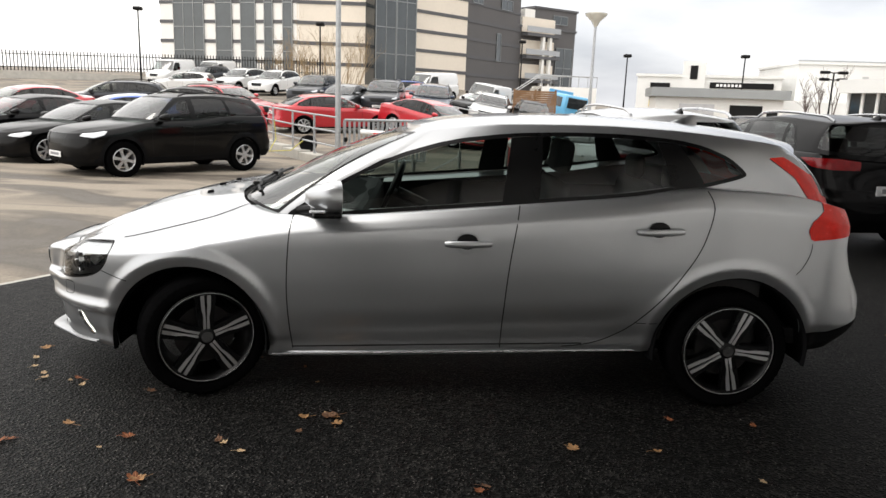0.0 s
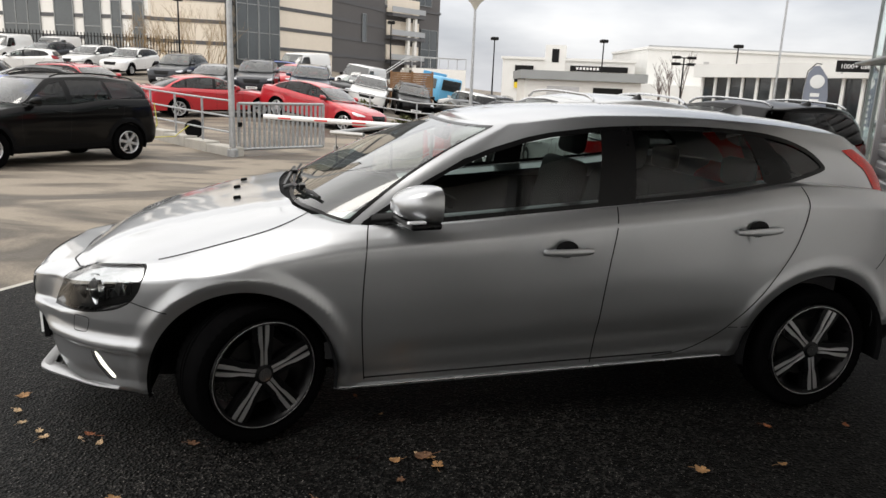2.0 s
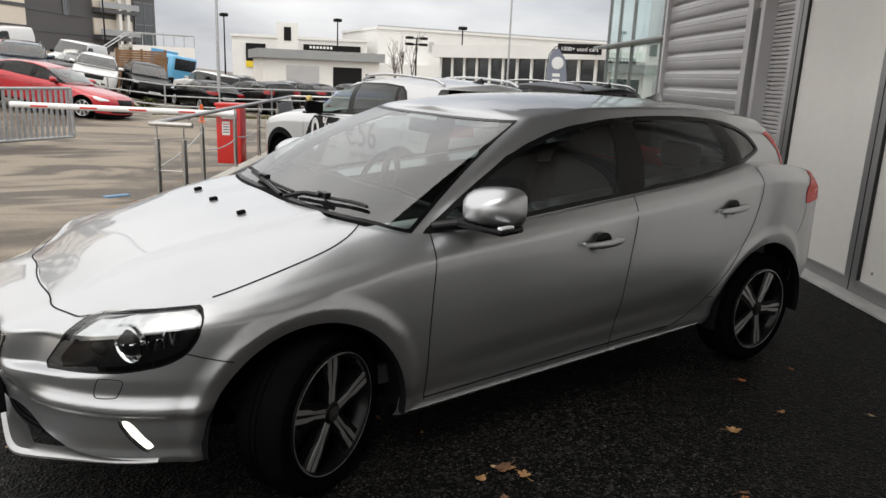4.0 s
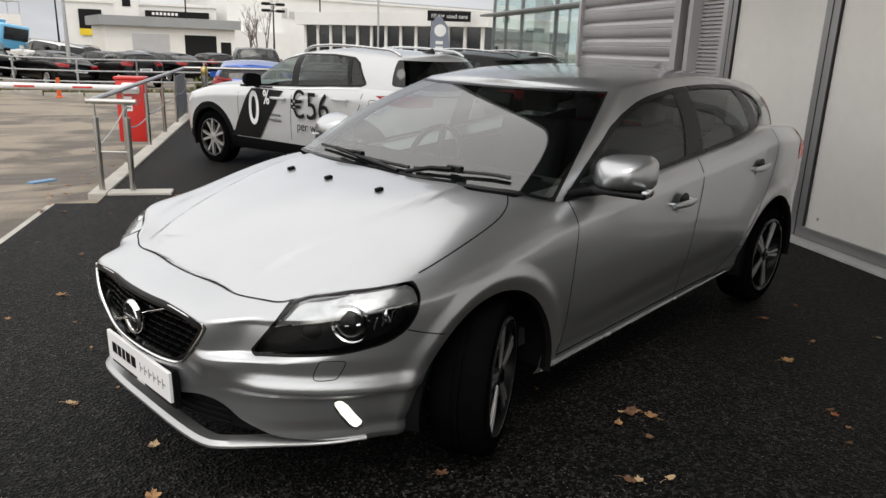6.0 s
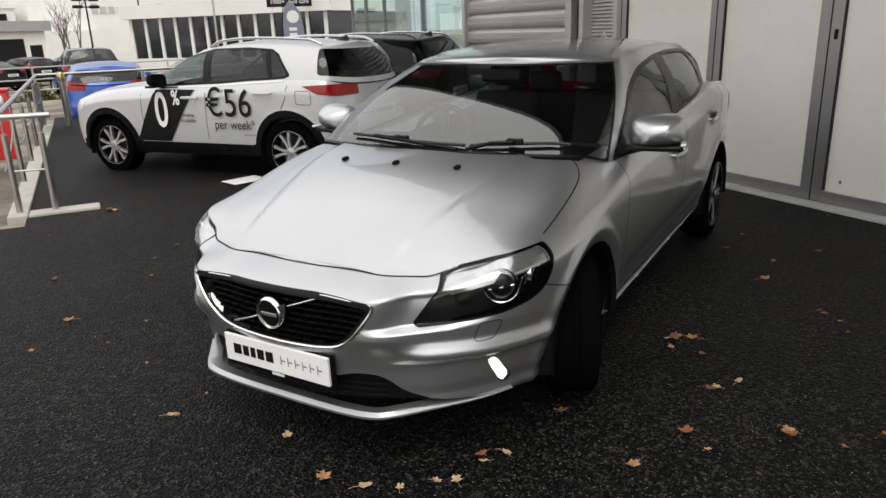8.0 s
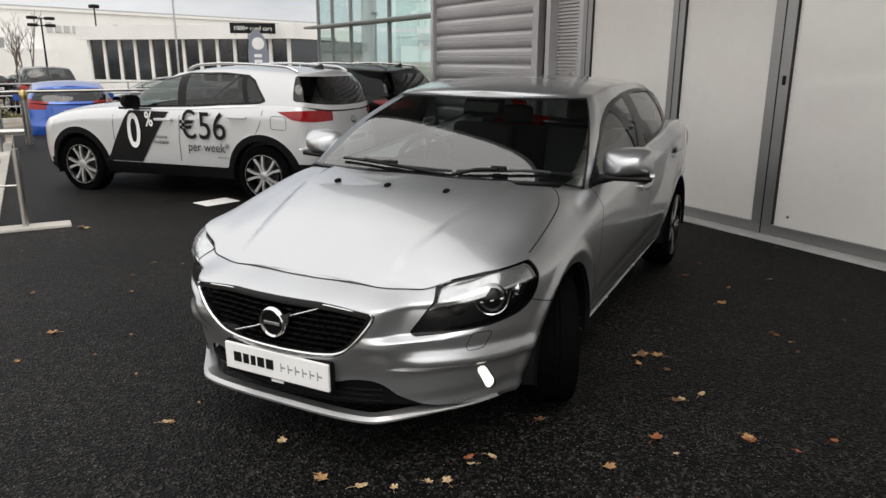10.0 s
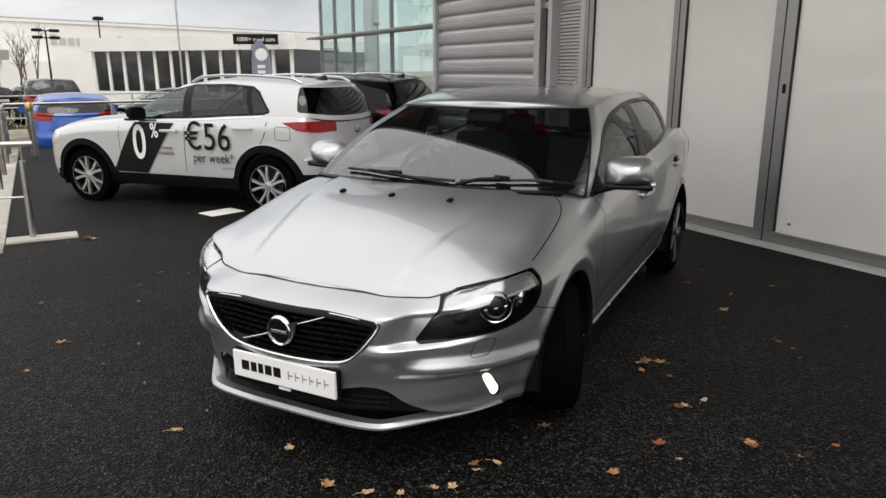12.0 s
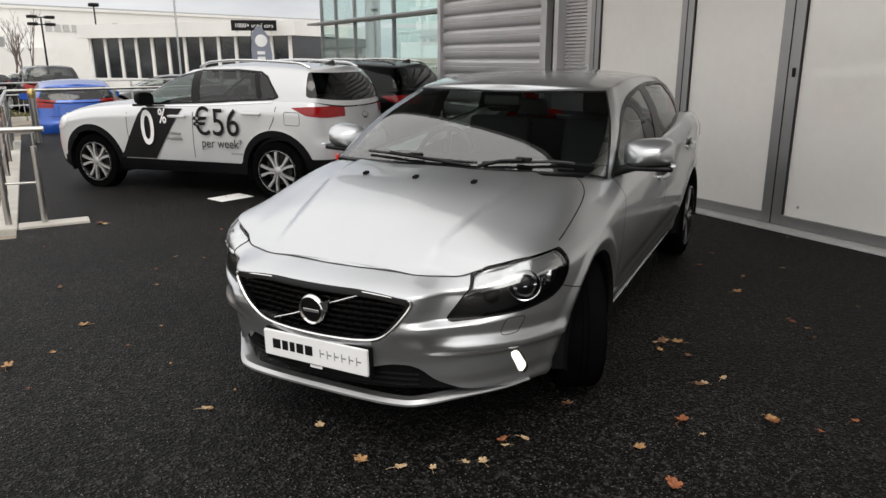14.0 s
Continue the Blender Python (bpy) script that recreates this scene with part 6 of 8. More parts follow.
STYLES = {
    "crossover": dict(spec=body_spec(2.58, 0.84, 0.76, 0.88, 1.515, 1.045, 1.085, 0.48, 1.28, 3.05, 3.26, 0.84, 1.02, 0.05, 0.25, None, 0.15, 0.52, 2.5, 0.05), R=0.335, rim=0.236, clad=True, rails=True,
                      dlo=[(0.68, 1.025), (0.98, 1.22), (1.25, 1.36), (1.55, 1.428), (2.05, 1.435), (2.36, 1.412), (2.46, 1.36), (2.64, 1.14), (2.56, 1.11), (1.7, 1.062)], b=1.52, c=2.34, lamp=(0.70, 0.86, -0.10, 0.52), tail=[(2.80, 1.035), (3.0, 1.045), (3.45, 1.05), (3.45, 0.945), (3.15, 0.925), (2.97, 0.955)], spokes=5),
    "suv": dict(spec=body_spec(2.774, 0.92, 0.93, 0.94, 1.69, 1.13, 1.10, 0.40, 1.15, 3.32, 3.62, 0.86, 1.02, 0.10, 0.28, None, 0.17, 0.55, 2.5, 0.08), R=0.365, rim=0.225, clad=True, rails=True,
                dlo=[(0.60, 1.11), (0.95, 1.33), (1.25, 1.51), (1.6, 1.595), (2.1, 1.61), (2.6, 1.58), (3.0, 1.50), (3.28, 1.30), (3.2, 1.26), (2.4, 1.20), (1.4, 1.14)], b=1.55, c=2.42, lamp=(0.80, 0.93, -0.05, 0.60), tail=[(3.28, 1.30), (3.35, 1.36), (3.75, 1.0), (3.75, 0.85), (3.42, 0.88), (3.36, 1.05)], spokes=6),
    "saloon": dict(spec=body_spec(2.88, 0.88, 1.05, 0.92, 1.41, 0.95, 0.93, 0.45, 1.30, 2.75, 3.55, 0.70, 0.90, 0.06, 0.2, 1.02, 0.20, 0.6, 2.4, 0.05), R=0.335, rim=0.232, clad=False, rails=False,
                   dlo=[(0.62, 0.94), (1.0, 1.14), (1.35, 1.29), (1.75, 1.345), (2.2, 1.345), (2.6, 1.29), (3.0, 1.14), (3.12, 1.04), (2.9, 1.01), (1.6, 0.965)], b=1.62, c=2.55, lamp=(0.62, 0.74, -0.05, 0.6), tail=[(3.45, 0.98), (3.6, 1.0), (4.0, 0.96), (4.0, 0.84), (3.7, 0.86)], spokes=8),
    "estate": dict(spec=body_spec(2.75, 0.9, 1.0, 0.91, 1.45, 0.98, 0.95, 0.42, 1.2, 3.4, 3.7, 0.72, 0.95, 0.06, 0.2, None, 0.18, 0.55, 2.4, 0.09), R=0.325, rim=0.22, clad=False, rails=True,
                   dlo=[(0.60, 0.97), (1.0, 1.18), (1.3, 1.31), (1.7, 1.375), (2.3, 1.37), (2.9, 1.33), (3.3, 1.22), (3.42, 1.08), (3.1, 1.04), (1.6, 0.99)], b=1.55, c=2.5, lamp=(0.64, 0.77, -0.05, 0.55), tail=[(3.45, 1.1), (3.75, 1.05), (3.8, 0.8), (3.55, 0.85)], spokes=8),
    "hatch": dict(spec=body_spec(2.6, 0.85, 0.72, 0.90, 1.45, 0.98, 0.97, 0.36, 1.1, 2.95, 3.2, 0.72, 0.98, 0.06, 0.2, None, 0.17, 0.55, 2.4, 0.08), R=0.32, rim=0.22, clad=False, rails=False,
                  dlo=[(0.50, 0.97), (0.85, 1.17), (1.15, 1.31), (1.5, 1.375), (2.0, 1.375), (2.5, 1.32), (2.75, 1.18), (2.72, 1.10), (2.4, 1.05), (1.5, 0.99)], b=1.45, c=2.25, lamp=(0.64, 0.78, -0.05, 0.52), tail=[(2.85, 1.1), (3.2, 1.12), (3.35, 1.0), (3.3, 0.88), (2.95, 0.92)], spokes=8),
    "boxy": dict(spec=body_spec(2.9, 0.85, 0.95, 0.97, 1.80, 1.20, 1.17, 0.42, 1.05, 3.45, 3.72, 0.92, 1.1, 0.02, 0.3, None, 0.14, 0.4, 3.0, 0.03), R=0.375, rim=0.25, clad=False, rails=False,
                 dlo=[(0.58, 1.18), (0.9, 1.42), (1.15, 1.62), (1.5, 1.70), (2.4, 1.71), (3.2, 1.69), (3.48, 1.60), (3.55, 1.25), (3.2, 1.22), (1.5, 1.2)], b=1.5, c=2.5, lamp=(0.84, 1.0, -0.05, 0.45), tail=[(3.5, 1.2), (3.8, 1.2), (3.8, 0.85), (3.55, 0.85)], spokes=8),
    "van": dict(spec=body_spec(3.0, 0.9, 1.0, 0.96, 1.98, 1.12, 1.15, 0.1, 0.75, 3.75, 3.95, 0.85, 1.1, 0.02, 0.28, None, 0.10, 0.5, 2.8, 0.02), R=0.34, rim=0.2, clad=False, rails=False,
                dlo=[(0.42, 1.14), (0.6, 1.42), (0.78, 1.66), (1.0, 1.72), (1.4, 1.72), (1.42, 1.15)], b=9, c=9, lamp=(0.78, 1.0, -0.05, 0.45), tail=[(3.6, 1.3), (4.0, 1.3), (4.0, 0.8), (3.75, 0.8)], spokes=6),
}


def plain_car(style, paint_mat, m, label, fine=False, rim_style="plain", group=""):
    s = STYLES[style]
    d = s["spec"]
    wb, R, half = d["wb"], s["R"], d["half"]
    root = thing({"crossover": "crossover_car", "boxy": "off_roader", "suv": "sport_utility_car", "van": "panel_van"}.get(style, style + "_car"), m, label, "van" if style == "van" else "car", group)
    k = 2 if fine else 1
    ra = R + 0.045
    arch0 = lambda x, z: min(math.hypot(x, z - R), math.hypot(x - wb, z - R)) - ra
    d["bump"] = lambda x, y, z, u: 0.012 * (1 - ease(0, 0.1, max(0, arch0(x, z)))) if arch0(x, z) < 0.1 else 0.0
    sh = Shape(d)
    us = spaced((0, 1, 14 * k), (1, 2, 28 * k), (2, 3, 12 * k))
    vs = spaced((0, 0.85, 9 * k), (0.85, 1, 3 * k), (1, 2, 7 * k))
    rb = d["rear_base"]
    tub = Skin(sh.tub, us, vs, lambda u, v: v < 1 or sh.tub(u, 1)[0] < d["screen"] + 0.5 or (d["boot"] and sh.tub(u, 1)[0] > rb - 0.75))
    tub.carve(lambda x, y, z, u, v: arch0(x, z) if y < -0.45 and v <= 1.001 else 1.0)
    made = []
    lf = front_lamp(d, *s["lamp"])
    lamps = tub.carve(lambda x, y, z, u, v: lf(diag(x, y), z) if u < 1.1 and v <= 1 and y < -0.25 else 1.0)
    tl = inside(s["tail"])
    tails = tub.carve(lambda x, y, z, u, v: tl(x, z) if u > 1.6 and y < -0.42 else 1.0)
    gz0, gz1 = (s["lamp"][0] - 0.02, s["lamp"][1] - 0.03)
    grille = tub.carve(lambda x, y, z, u, v: max(abs(y) - 0.42 - 0.3 * (z - gz1), gz0 - 0.12 - z, z - gz1) if u < 0.75 and v <= 1 else 1.0)
    intake = tub.carve(lambda x, y, z, u, v: max(abs(y) - 0.62, 0.30 - z, z - 0.42) if u < 0.8 and v <= 1 else 1.0)
    clad = tub.carve((lambda x, y, z, u, v: min(arch0(x, z) - 0.075 if y < -0.5 else 1, z - 0.40 if 0.8 < u < 2.0 else z - 0.48 if u >= 2 else z - 0.33)) if s["clad"] else (lambda x, y, z, u, v: z - 0.27))
    made += both(tub, "body", tub.cells, paint_mat, root)
    both(tub, "lower_trim", clad, PLASTIC, root, "", 0.004)
    both(tub, "headlamp", lamps, WHITE_LENS, root, "", 0.003)
    both(tub, "tail_lamp", tails, RED_LENS_DARK, root, "", 0.004)
    both(tub, "grille", grille, TRIM, root, "", -0.01)
    both(tub, "air_intake", intake, PLASTIC, root, "", -0.015)
    cu, cv = spaced((0, 1, 12 * k), (1, 2, 26 * k), (2, 3, 10 * k)), spaced((0, 1, 9 * k), (1, 2, 6 * k))
    cab = Skin(sh.cabin, cu, cv)
    do = inside(s["dlo"])
    side = lambda x, y, z, u, w: do(x, z) if 0.5 < u < 2.5 and w <= 1.001 and y < -0.35 else 1.0
    b, c = s["b"], s["c"]
    posts = cab.carve(lambda x, y, z, u, w: max(side(x, y, z, u, w) + 0.02, abs(x - b - 0.1 * (1.3 - z)) - 0.06))
    posts_r = cab.carve(lambda x, y, z, u, w: max(side(x, y, z, u, w) + 0.02, abs(x - c - 0.3 * (1.3 - z)) - 0.03))
    gf = cab.carve(lambda x, y, z, u, w: max(side(x, y, z, u, w) + 0.022, x - b))
    gr = cab.carve(lambda x, y, z, u, w: max(side(x, y, z, u, w) + 0.022, x - c - 0.3 * (1.3 - z)))
    gq = cab.carve(lambda x, y, z, u, w: max(side(x, y, z, u, w) + 0.022, c - 0.1 - x))
    tr = cab.carve(side)
    ws = cab.carve(lambda x, y, z, u, w: max(u - 0.84, w - 0.95, 0.03 - w) if w <= 1 else 1.0)
    rs = [] if style == "van" else cab.carve(lambda x, y, z, u, w: max((2.1 if style == 'crossover' else 2.28) - u, w - 0.93, 0.12 - w) if w <= 1 else 1.0)
    ct = cab.carve(lambda x, y, z, u, w: tl(x, z) if u > 1.6 and y < -0.42 and w <= 1 else 1.0)
    roof = cab.carve(lambda x, y, z, u, w: 1 - w)
    made += both(cab, "cabin_frame", cab.cells, paint_mat, root)
    made += both(cab, "roof", roof, paint_mat, root)
    for nm, cells, mt, lift in (("pillar_cover", posts, TRIM, 0.001), ("rear_pillar_cover", posts_r, TRIM, 0.001), ("front_window", gf, GLASS_DARK, -0.002), ("rear_window", gr, GLASS_PRIVACY, -0.002), ("quarter_window", gq, GLASS_PRIVACY, -0.002), ("window_trim", tr, TRIM, 0.002), ("windscreen", ws, GLASS_CLEAR, 0), ("rear_screen", rs, GLASS_PRIVACY, 0), ("tail_lamp", ct, RED_LENS_DARK, 0.004)):
        if cells:
            both(cab, nm, cells, mt, root, "", lift)
    for sy in (-1, 1):
        for x in (0, wb):
            wheel("wheel", R, s["rim"], 0.215, s["spokes"], rim_style, root, pose(x, sy * (half - 0.125), R), sy)
            bm = bmesh.new()
            rows = []
            for i in range(15):
                a = math.pi * (-0.1 + 1.2 * i / 14)
                rows.append([bm.verts.new((x + ra * math.cos(a), sy * (half - 0.012), R + ra * math.sin(a))), bm.verts.new((x + (ra + 0.002) * math.cos(a), sy * 0.5, R + (ra + 0.002) * math.sin(a)))])
            hub = bm.verts.new((x, sy * 0.5, R))
            for p, q in zip(rows, rows[1:]):
                bm.faces.new((p[0], q[0], q[1], p[1]))
                bm.faces.new((p[1], q[1], hub))
            part("wheel_arch_liner", bm, PLASTIC, root, "", 40)
        mr = part("door_mirror", mirror_cap(), paint_mat if style not in ("van", "crossover") else PLASTIC, root, "", 50)
        mr.matrix_local = pose(d["screen"] + 0.42, sy * (half + 0.06), d["belt"] + 0.06, 0, 0, 0) @ Matrix.Diagonal((1, sy, 1, 1))
        part("mirror_base", mirror_base(), TRIM, mr, "", 50)
        if s["rails"]:
            line = [(x, sy * (d["roof_width"](x) - 0.03), d["roof_edge"](x) + 0.02 + (0.045 if 0.03 < q < 0.97 else 0)) for q, x in [(i / 12, d["roof_f"] + 0.2 + (d["roof_r"] - d["roof_f"] - 0.35) * i / 12) for i in range(13)]]
            part("roof_rail", tubed(smooth_line(line, 1), 0.016, 6), SATIN if style == "crossover" else TRIM, root, "", 40)
        for x, z in ((b - 0.2, d["belt"] - 0.13), (c - 0.02, d["belt"] - 0.08)):
            if x < 8:
                h = part("door_handle", handle_bar(), paint_mat, root, "", 50)
                h.matrix_local = pose(x, sy * (half + 0.004), z) @ Matrix.Diagonal((1, -sy, 1, 1))
    bt = trees_of(made)
    gap = lambda pts, way: part("panel_gap", seam(bt, smooth_line(pts, 1), way, 0.004, 0.002, 0.05), GAP, root)
    for sy in (-1, 1):
        o = sy * 2
        zl = d["low"](1) + 0.1
        if b < 8:
            gap([(b - 0.94, o, d["belt"] - 0.03), (b - 0.96, o, 0.7), (b - 0.92, o, zl)], (0, -sy, 0))
            gap([(b + 0.01, o, d["belt"] - 0.01), (b - 0.02, o, 0.7), (b - 0.04, o, zl)], (0, -sy, 0))
            gap([(c + 0.28, o, d["belt"]), (c + 0.24, o, 0.86), (c + 0.02, o, 0.60), (c - 0.18, o, zl)], (0, -sy, 0))
        gap([(x, sy * y, 3) for x, y in ((d["nose"] + 0.22, 0.55), (0.0, half - 0.14), (d["screen"] + 0.1, half - 0.18))], (0, 0, -1))
    gap([(4.5 + wb, y, d["tail"] * 0 + 0.72) for y in (-0.6, 0, 0.6)], (-1, 0, 0))
    part("floor_pan", boxed(d["nose"] + 0.25, d["tail"] - 0.25, -0.5, 0.5, 0.22, 0.34), PLASTIC, root)
    for x, sx in ((d["nose"] - 0.012, -1), (d["tail"] - 0.0, 1)):
        z = 0.46 if sx < 0 else (0.74 if style != "crossover" else 0.72)
        if sx > 0:
            hit = [t.ray_cast(Vector((9, 0, z)), Vector((-1, 0, 0)))[0] for t in bt]
            hit = [h.x for h in hit if h is not None]
            x = max(hit) + 0.008 if hit else x
        p = part("number_plate", soft_block(-0.006, 0.006, -0.26, 0.26, -0.055, 0.055, 0.003), INK_WHITE, root)
        p.matrix_local = pose(x, 0, z)
        part("plate_bars", boxed(-0.0075, 0.0075, -0.19, 0.19, -0.025, 0.025), INK_GREY, p)
    if style in ("crossover", "suv"):
        part("aerial_fin", fin(), TRIM, root, "", 50).matrix_local = pose(d["roof_r"] - 0.25, 0, d["roof"](d["roof_r"] - 0.25) - 0.005, 0, 3, 0)
    cabin_inside(root, d, seats=style != "van")
    return root


def repainted(car, m, paint_mat, old, label):
    """A copy of a car in another colour."""
    o = copy_thing(car, m)
    o["label"] = label
    for ch in o.children_recursive:
        if ch.type == "MESH":
            for sl in ch.material_slots:
                if sl.material == old:
                    sl.link = "OBJECT"
                    sl.material = paint_mat
    return o


# white crossover with its price lettering
CROSSOVER_POSE = pose(2.065, 10.76, -0.02, 0, 0, -79.3)
white_crossover = plain_car("crossover", WHITE_PEARL, CROSSOVER_POSE, "white crossover with black price lettering on its doors", True, "fork")
black_crossover = repainted(white_crossover, CROSSOVER_POSE @ pose(-0.05, 2.42, 0), BLACK_PAINT, WHITE_PEARL, "black crossover with roof rails parked beside a white one")


def door_lettering(root):
    """The black flash and the price in large print on the near side."""
    tr = trees_of([o for o in root.children if o.name.startswith("body") and o.data.vertices and o.data.vertices[0].co.y < 0.01])

    def y_at(x, z):
        ys = [t.ray_cast(Vector((x, -3, z)), Vector((0, 1, 0)))[0] for t in tr]
        ys = [p.y for p in ys if p is not None]
        return min(ys) if ys else -0.88
    bm = bmesh.new()
    grid = []
    for j in range(9):
        z = 0.41 + 0.59 * j / 8
        row = []
        for i in range(7):
            x = 0.43 + 0.37 * (j / 8) + (0.50 + 0.07 * j / 8) * i / 6
            row.append(bm.verts.new((x, y_at(x, z) - 0.010, z)))
        grid.append(row)
    for a, b in zip(grid, grid[1:]):
        for i in range(6):
            bm.faces.new((a[i], a[i + 1], b[i + 1], b[i]))
    part("black_flash", bm, INK, root, "black slanted flash", 40)

    def put(body, x, z, size, material, bold=0.0, narrow=1.0):
        m = pose(x, y_at(x, z + size * 0.3) - 0.006, z, 90, 0, 0) @ Matrix.Diagonal((narrow, 1, 1, 1))
        ob = text_part("lettering", body, size, m, material, root, "printed lettering reading " + body.replace("\n", " "), 0.0006, "CENTER", bold)
        ys = [y_at(*(m @ v.co).xz) for v in ob.data.vertices]
        ob.matrix_local = Matrix.Translation((0, min(ys) - 0.016 - m.translation.y, 0)) @ m
        return ob
    put("0", 0.88, 0.585, 0.56, INK_WHITE, 0.006, 0.72)
    put("%", 1.105, 0.835, 0.23, INK_WHITE, 0.004, 0.72)
    put("Finance\nAvailable", 1.25, 0.70, 0.062, INK, 0.0)
    put("\u20ac56", 1.845, 0.715, 0.43, INK, 0.0015, 0.88)
    put("per week*", 1.90, 0.575, 0.145, INK, 0.0, 0.9)
    bm = bmesh.new()
    for i in range(7):
        box(bm, 2.0 + i * 0.032, 2.02 + i * 0.032, -0.9, -0.899, 0.50, 0.52)
    bmesh.ops.translate(bm, vec=(0, 0.9 + y_at(2.1, 0.51) - 0.004, 0), verts=bm.verts)
    part("small_print", bm, INK_GREY, root)


door_lettering(white_crossover)


def crossover_details(root):
    """Fuel flap, bright strip under the windows, rear badge and low red reflectors."""
    tr = trees_of([o for o in root.children if o.name.startswith(("body", "lower_trim"))])
    flap = [(2.74, 0.99), (2.88, 0.985), (2.90, 0.97), (2.90, 0.86), (2.88, 0.845), (2.74, 0.85), (2.72, 0.865), (2.72, 0.975), (2.74, 0.99)]
    part("fuel_flap_gap", seam(tr, [(x, -3, z) for x, z in flap], (0, 1, 0), 0.003, 0.002), GAP, root)
    part("window_strip", seam(tr, [(0.78, -3, 1.012), (1.6, -3, 1.035), (2.3, -3, 1.075), (2.56, -3, 1.09)], (0, 1, 0), 0.008, 0.006), CHROME, root, "thin chrome strip below the windows")
    for s in (-1, 1):
        hit = [h for h in (t.ray_cast(Vector((6, s * 0.62, 0.50)), Vector((-1, 0, 0)))[0] for t in tr) if h is not None]
        if hit:
            x = max(h.x for h in hit)
            part("reflector", soft_block(-0.02, 0.008, -0.11, 0.11, -0.035, 0.035, 0.008), RED_LENS, root, "low red reflector").matrix_local = pose(x - 0.006, s * 0.62, 0.50, 0, 0, s * -18)
    hit = [h for h in (t.ray_cast(Vector((6, 0, 0.92)), Vector((-1, 0, 0)))[0] for t in tr) if h is not None]
    if hit:
        b = part("badge", lathe([(0.0, -0.006), (0.05, -0.004), (0.056, 0.004), (0.05, 0.008)], 24), TRIM, root, "plain dark oval badge", 50)
        b.matrix_local = pose(max(h.x for h in hit) + 0.004, 0, 0.92, 0, 0, 90) @ Matrix.Diagonal((1.3, 1, 0.75, 1))
        part("badge_edge", lathe([(0.05, -0.008), (0.056, -0.004), (0.052, 0.006)], 24), CHROME, b, "", 50)


crossover_details(white_crossover)

black_suv = plain_car("suv", BLACK_PAINT, on_yard(-5.225 - 0.70 * 0.858, 12.228 + 0.70 * 0.513, 59.1), "black sport utility car with silver wheels parked in the yard", True, "plain")
red_saloon = plain_car("saloon", RED_PAINT, on_yard(1.2, 22.9, 141), "glossy red saloon parked behind a metal gate", True, "split")
van = plain_car("van", WHITE_PAINT, on_yard(-1.4, 44.6, 50), "plain white panel van in a row of cars")
estate = plain_car("estate", RED_PAINT, on_yard(-6.5, 26.5, 150), "red estate car among parked cars")
hatch = plain_car("hatch", BLUE_PAINT, on_yard(-9.6, 18.6, 32), "bright blue hatchback among dark cars")
boxy = plain_car("boxy", WHITE_PAINT, on_yard(8.1, 40.9, -72), "white off-roader seen from behind in the yard")
BASE = {"suv": (black_suv, BLACK_PAINT), "saloon": (red_saloon, RED_PAINT), "van": (van, WHITE_PAINT), "estate": (estate, RED_PAINT), "hatch": (hatch, BLUE_PAINT), "boxy": (boxy, WHITE_PAINT)}
HUES = {"BLACK": BLACK_PAINT, "RED": RED_PAINT, "BLUE": BLUE_PAINT, "WHITE": WHITE_PAINT, "GREY": GREY_PAINT, "MIDGREY": MIDGREY_PAINT, "NAVY": NAVY_PAINT, "GREEN": GREEN_PAINT}
WORDS = {"BLACK": "black", "RED": "red", "BLUE": "blue", "WHITE": "white", "GREY": "dark grey", "MIDGREY": "silver grey", "NAVY": "slate blue", "GREEN": "lime green"}
KINDS = {"suv": "sport utility car", "saloon": "saloon car", "van": "panel van", "estate": "estate car", "hatch": "hatchback", "boxy": "off-roader"}
YARD = """saloon BLACK -8.5 14.9 53; saloon BLACK -10.9 16.5 53; saloon RED -13.6 21.0 50; saloon BLACK -10.6 25.1 10; estate GREY -13.6 27.0 15;
van WHITE -20.3 53.0 75; van WHITE -17.6 54.7 75; hatch WHITE -15.9 41.8 5; suv GREY -16.6 48.1 60; suv WHITE -13.3 45.8 65; suv WHITE -10.7 44.4 70;
suv GREY -6.8 37.1 75; saloon MIDGREY -4.7 32.6 75; suv GREY -2.6 33.5 85; suv NAVY -0.3 30.6 85; estate BLUE -3.7 42.0 30; van WHITE 2.2 42.5 60; saloon BLACK 1.4 37.5 50;
suv WHITE 2.3 33.0 80; suv BLACK 4.6 33.6 88; saloon RED -2.1 25.4 205; saloon RED -1.6 38.6 60; hatch MIDGREY 5.1 41.5 80; saloon BLACK 9.0 36.5 -75;
suv GREY 11.4 46.4 -80; hatch MIDGREY 14.1 44.3 -80; saloon BLACK 6.2 33.2 -82; hatch BLACK 8.6 31.6 -88; saloon BLACK 12.0 36.0 -80; boxy GREY 13.3 33.2 -85;
hatch MIDGREY 11.6 50.0 -80; hatch WHITE 19.1 39.9 -95; saloon BLACK 12.6 28.2 -100; saloon MIDGREY 12.6 23.6 -40; saloon WHITE 21.5 36.5 10; saloon RED 21.6 33.4 -60; hatch BLACK 15.5 38.0 -90"""
for line in YARD.replace("\n", " ").split(";"):
    kind, hue, x, y, turn = line.split()
    src, old = BASE[kind]
    tagged(repainted(src, on_yard(float(x), float(y), float(turn)), HUES[hue], old, WORDS[hue] + " " + KINDS[kind] + " parked in the dealer's yard"), group="parked cars")
blue_hatch = repainted(hatch, pose(5, 18, 0), BLUE_PAINT, BLUE_PAINT, "bright blue hatchback parked beyond the hand rail")
for o in (black_suv, blue_hatch, red_saloon, van, estate, hatch, boxy):
    o["group"] = "parked cars"

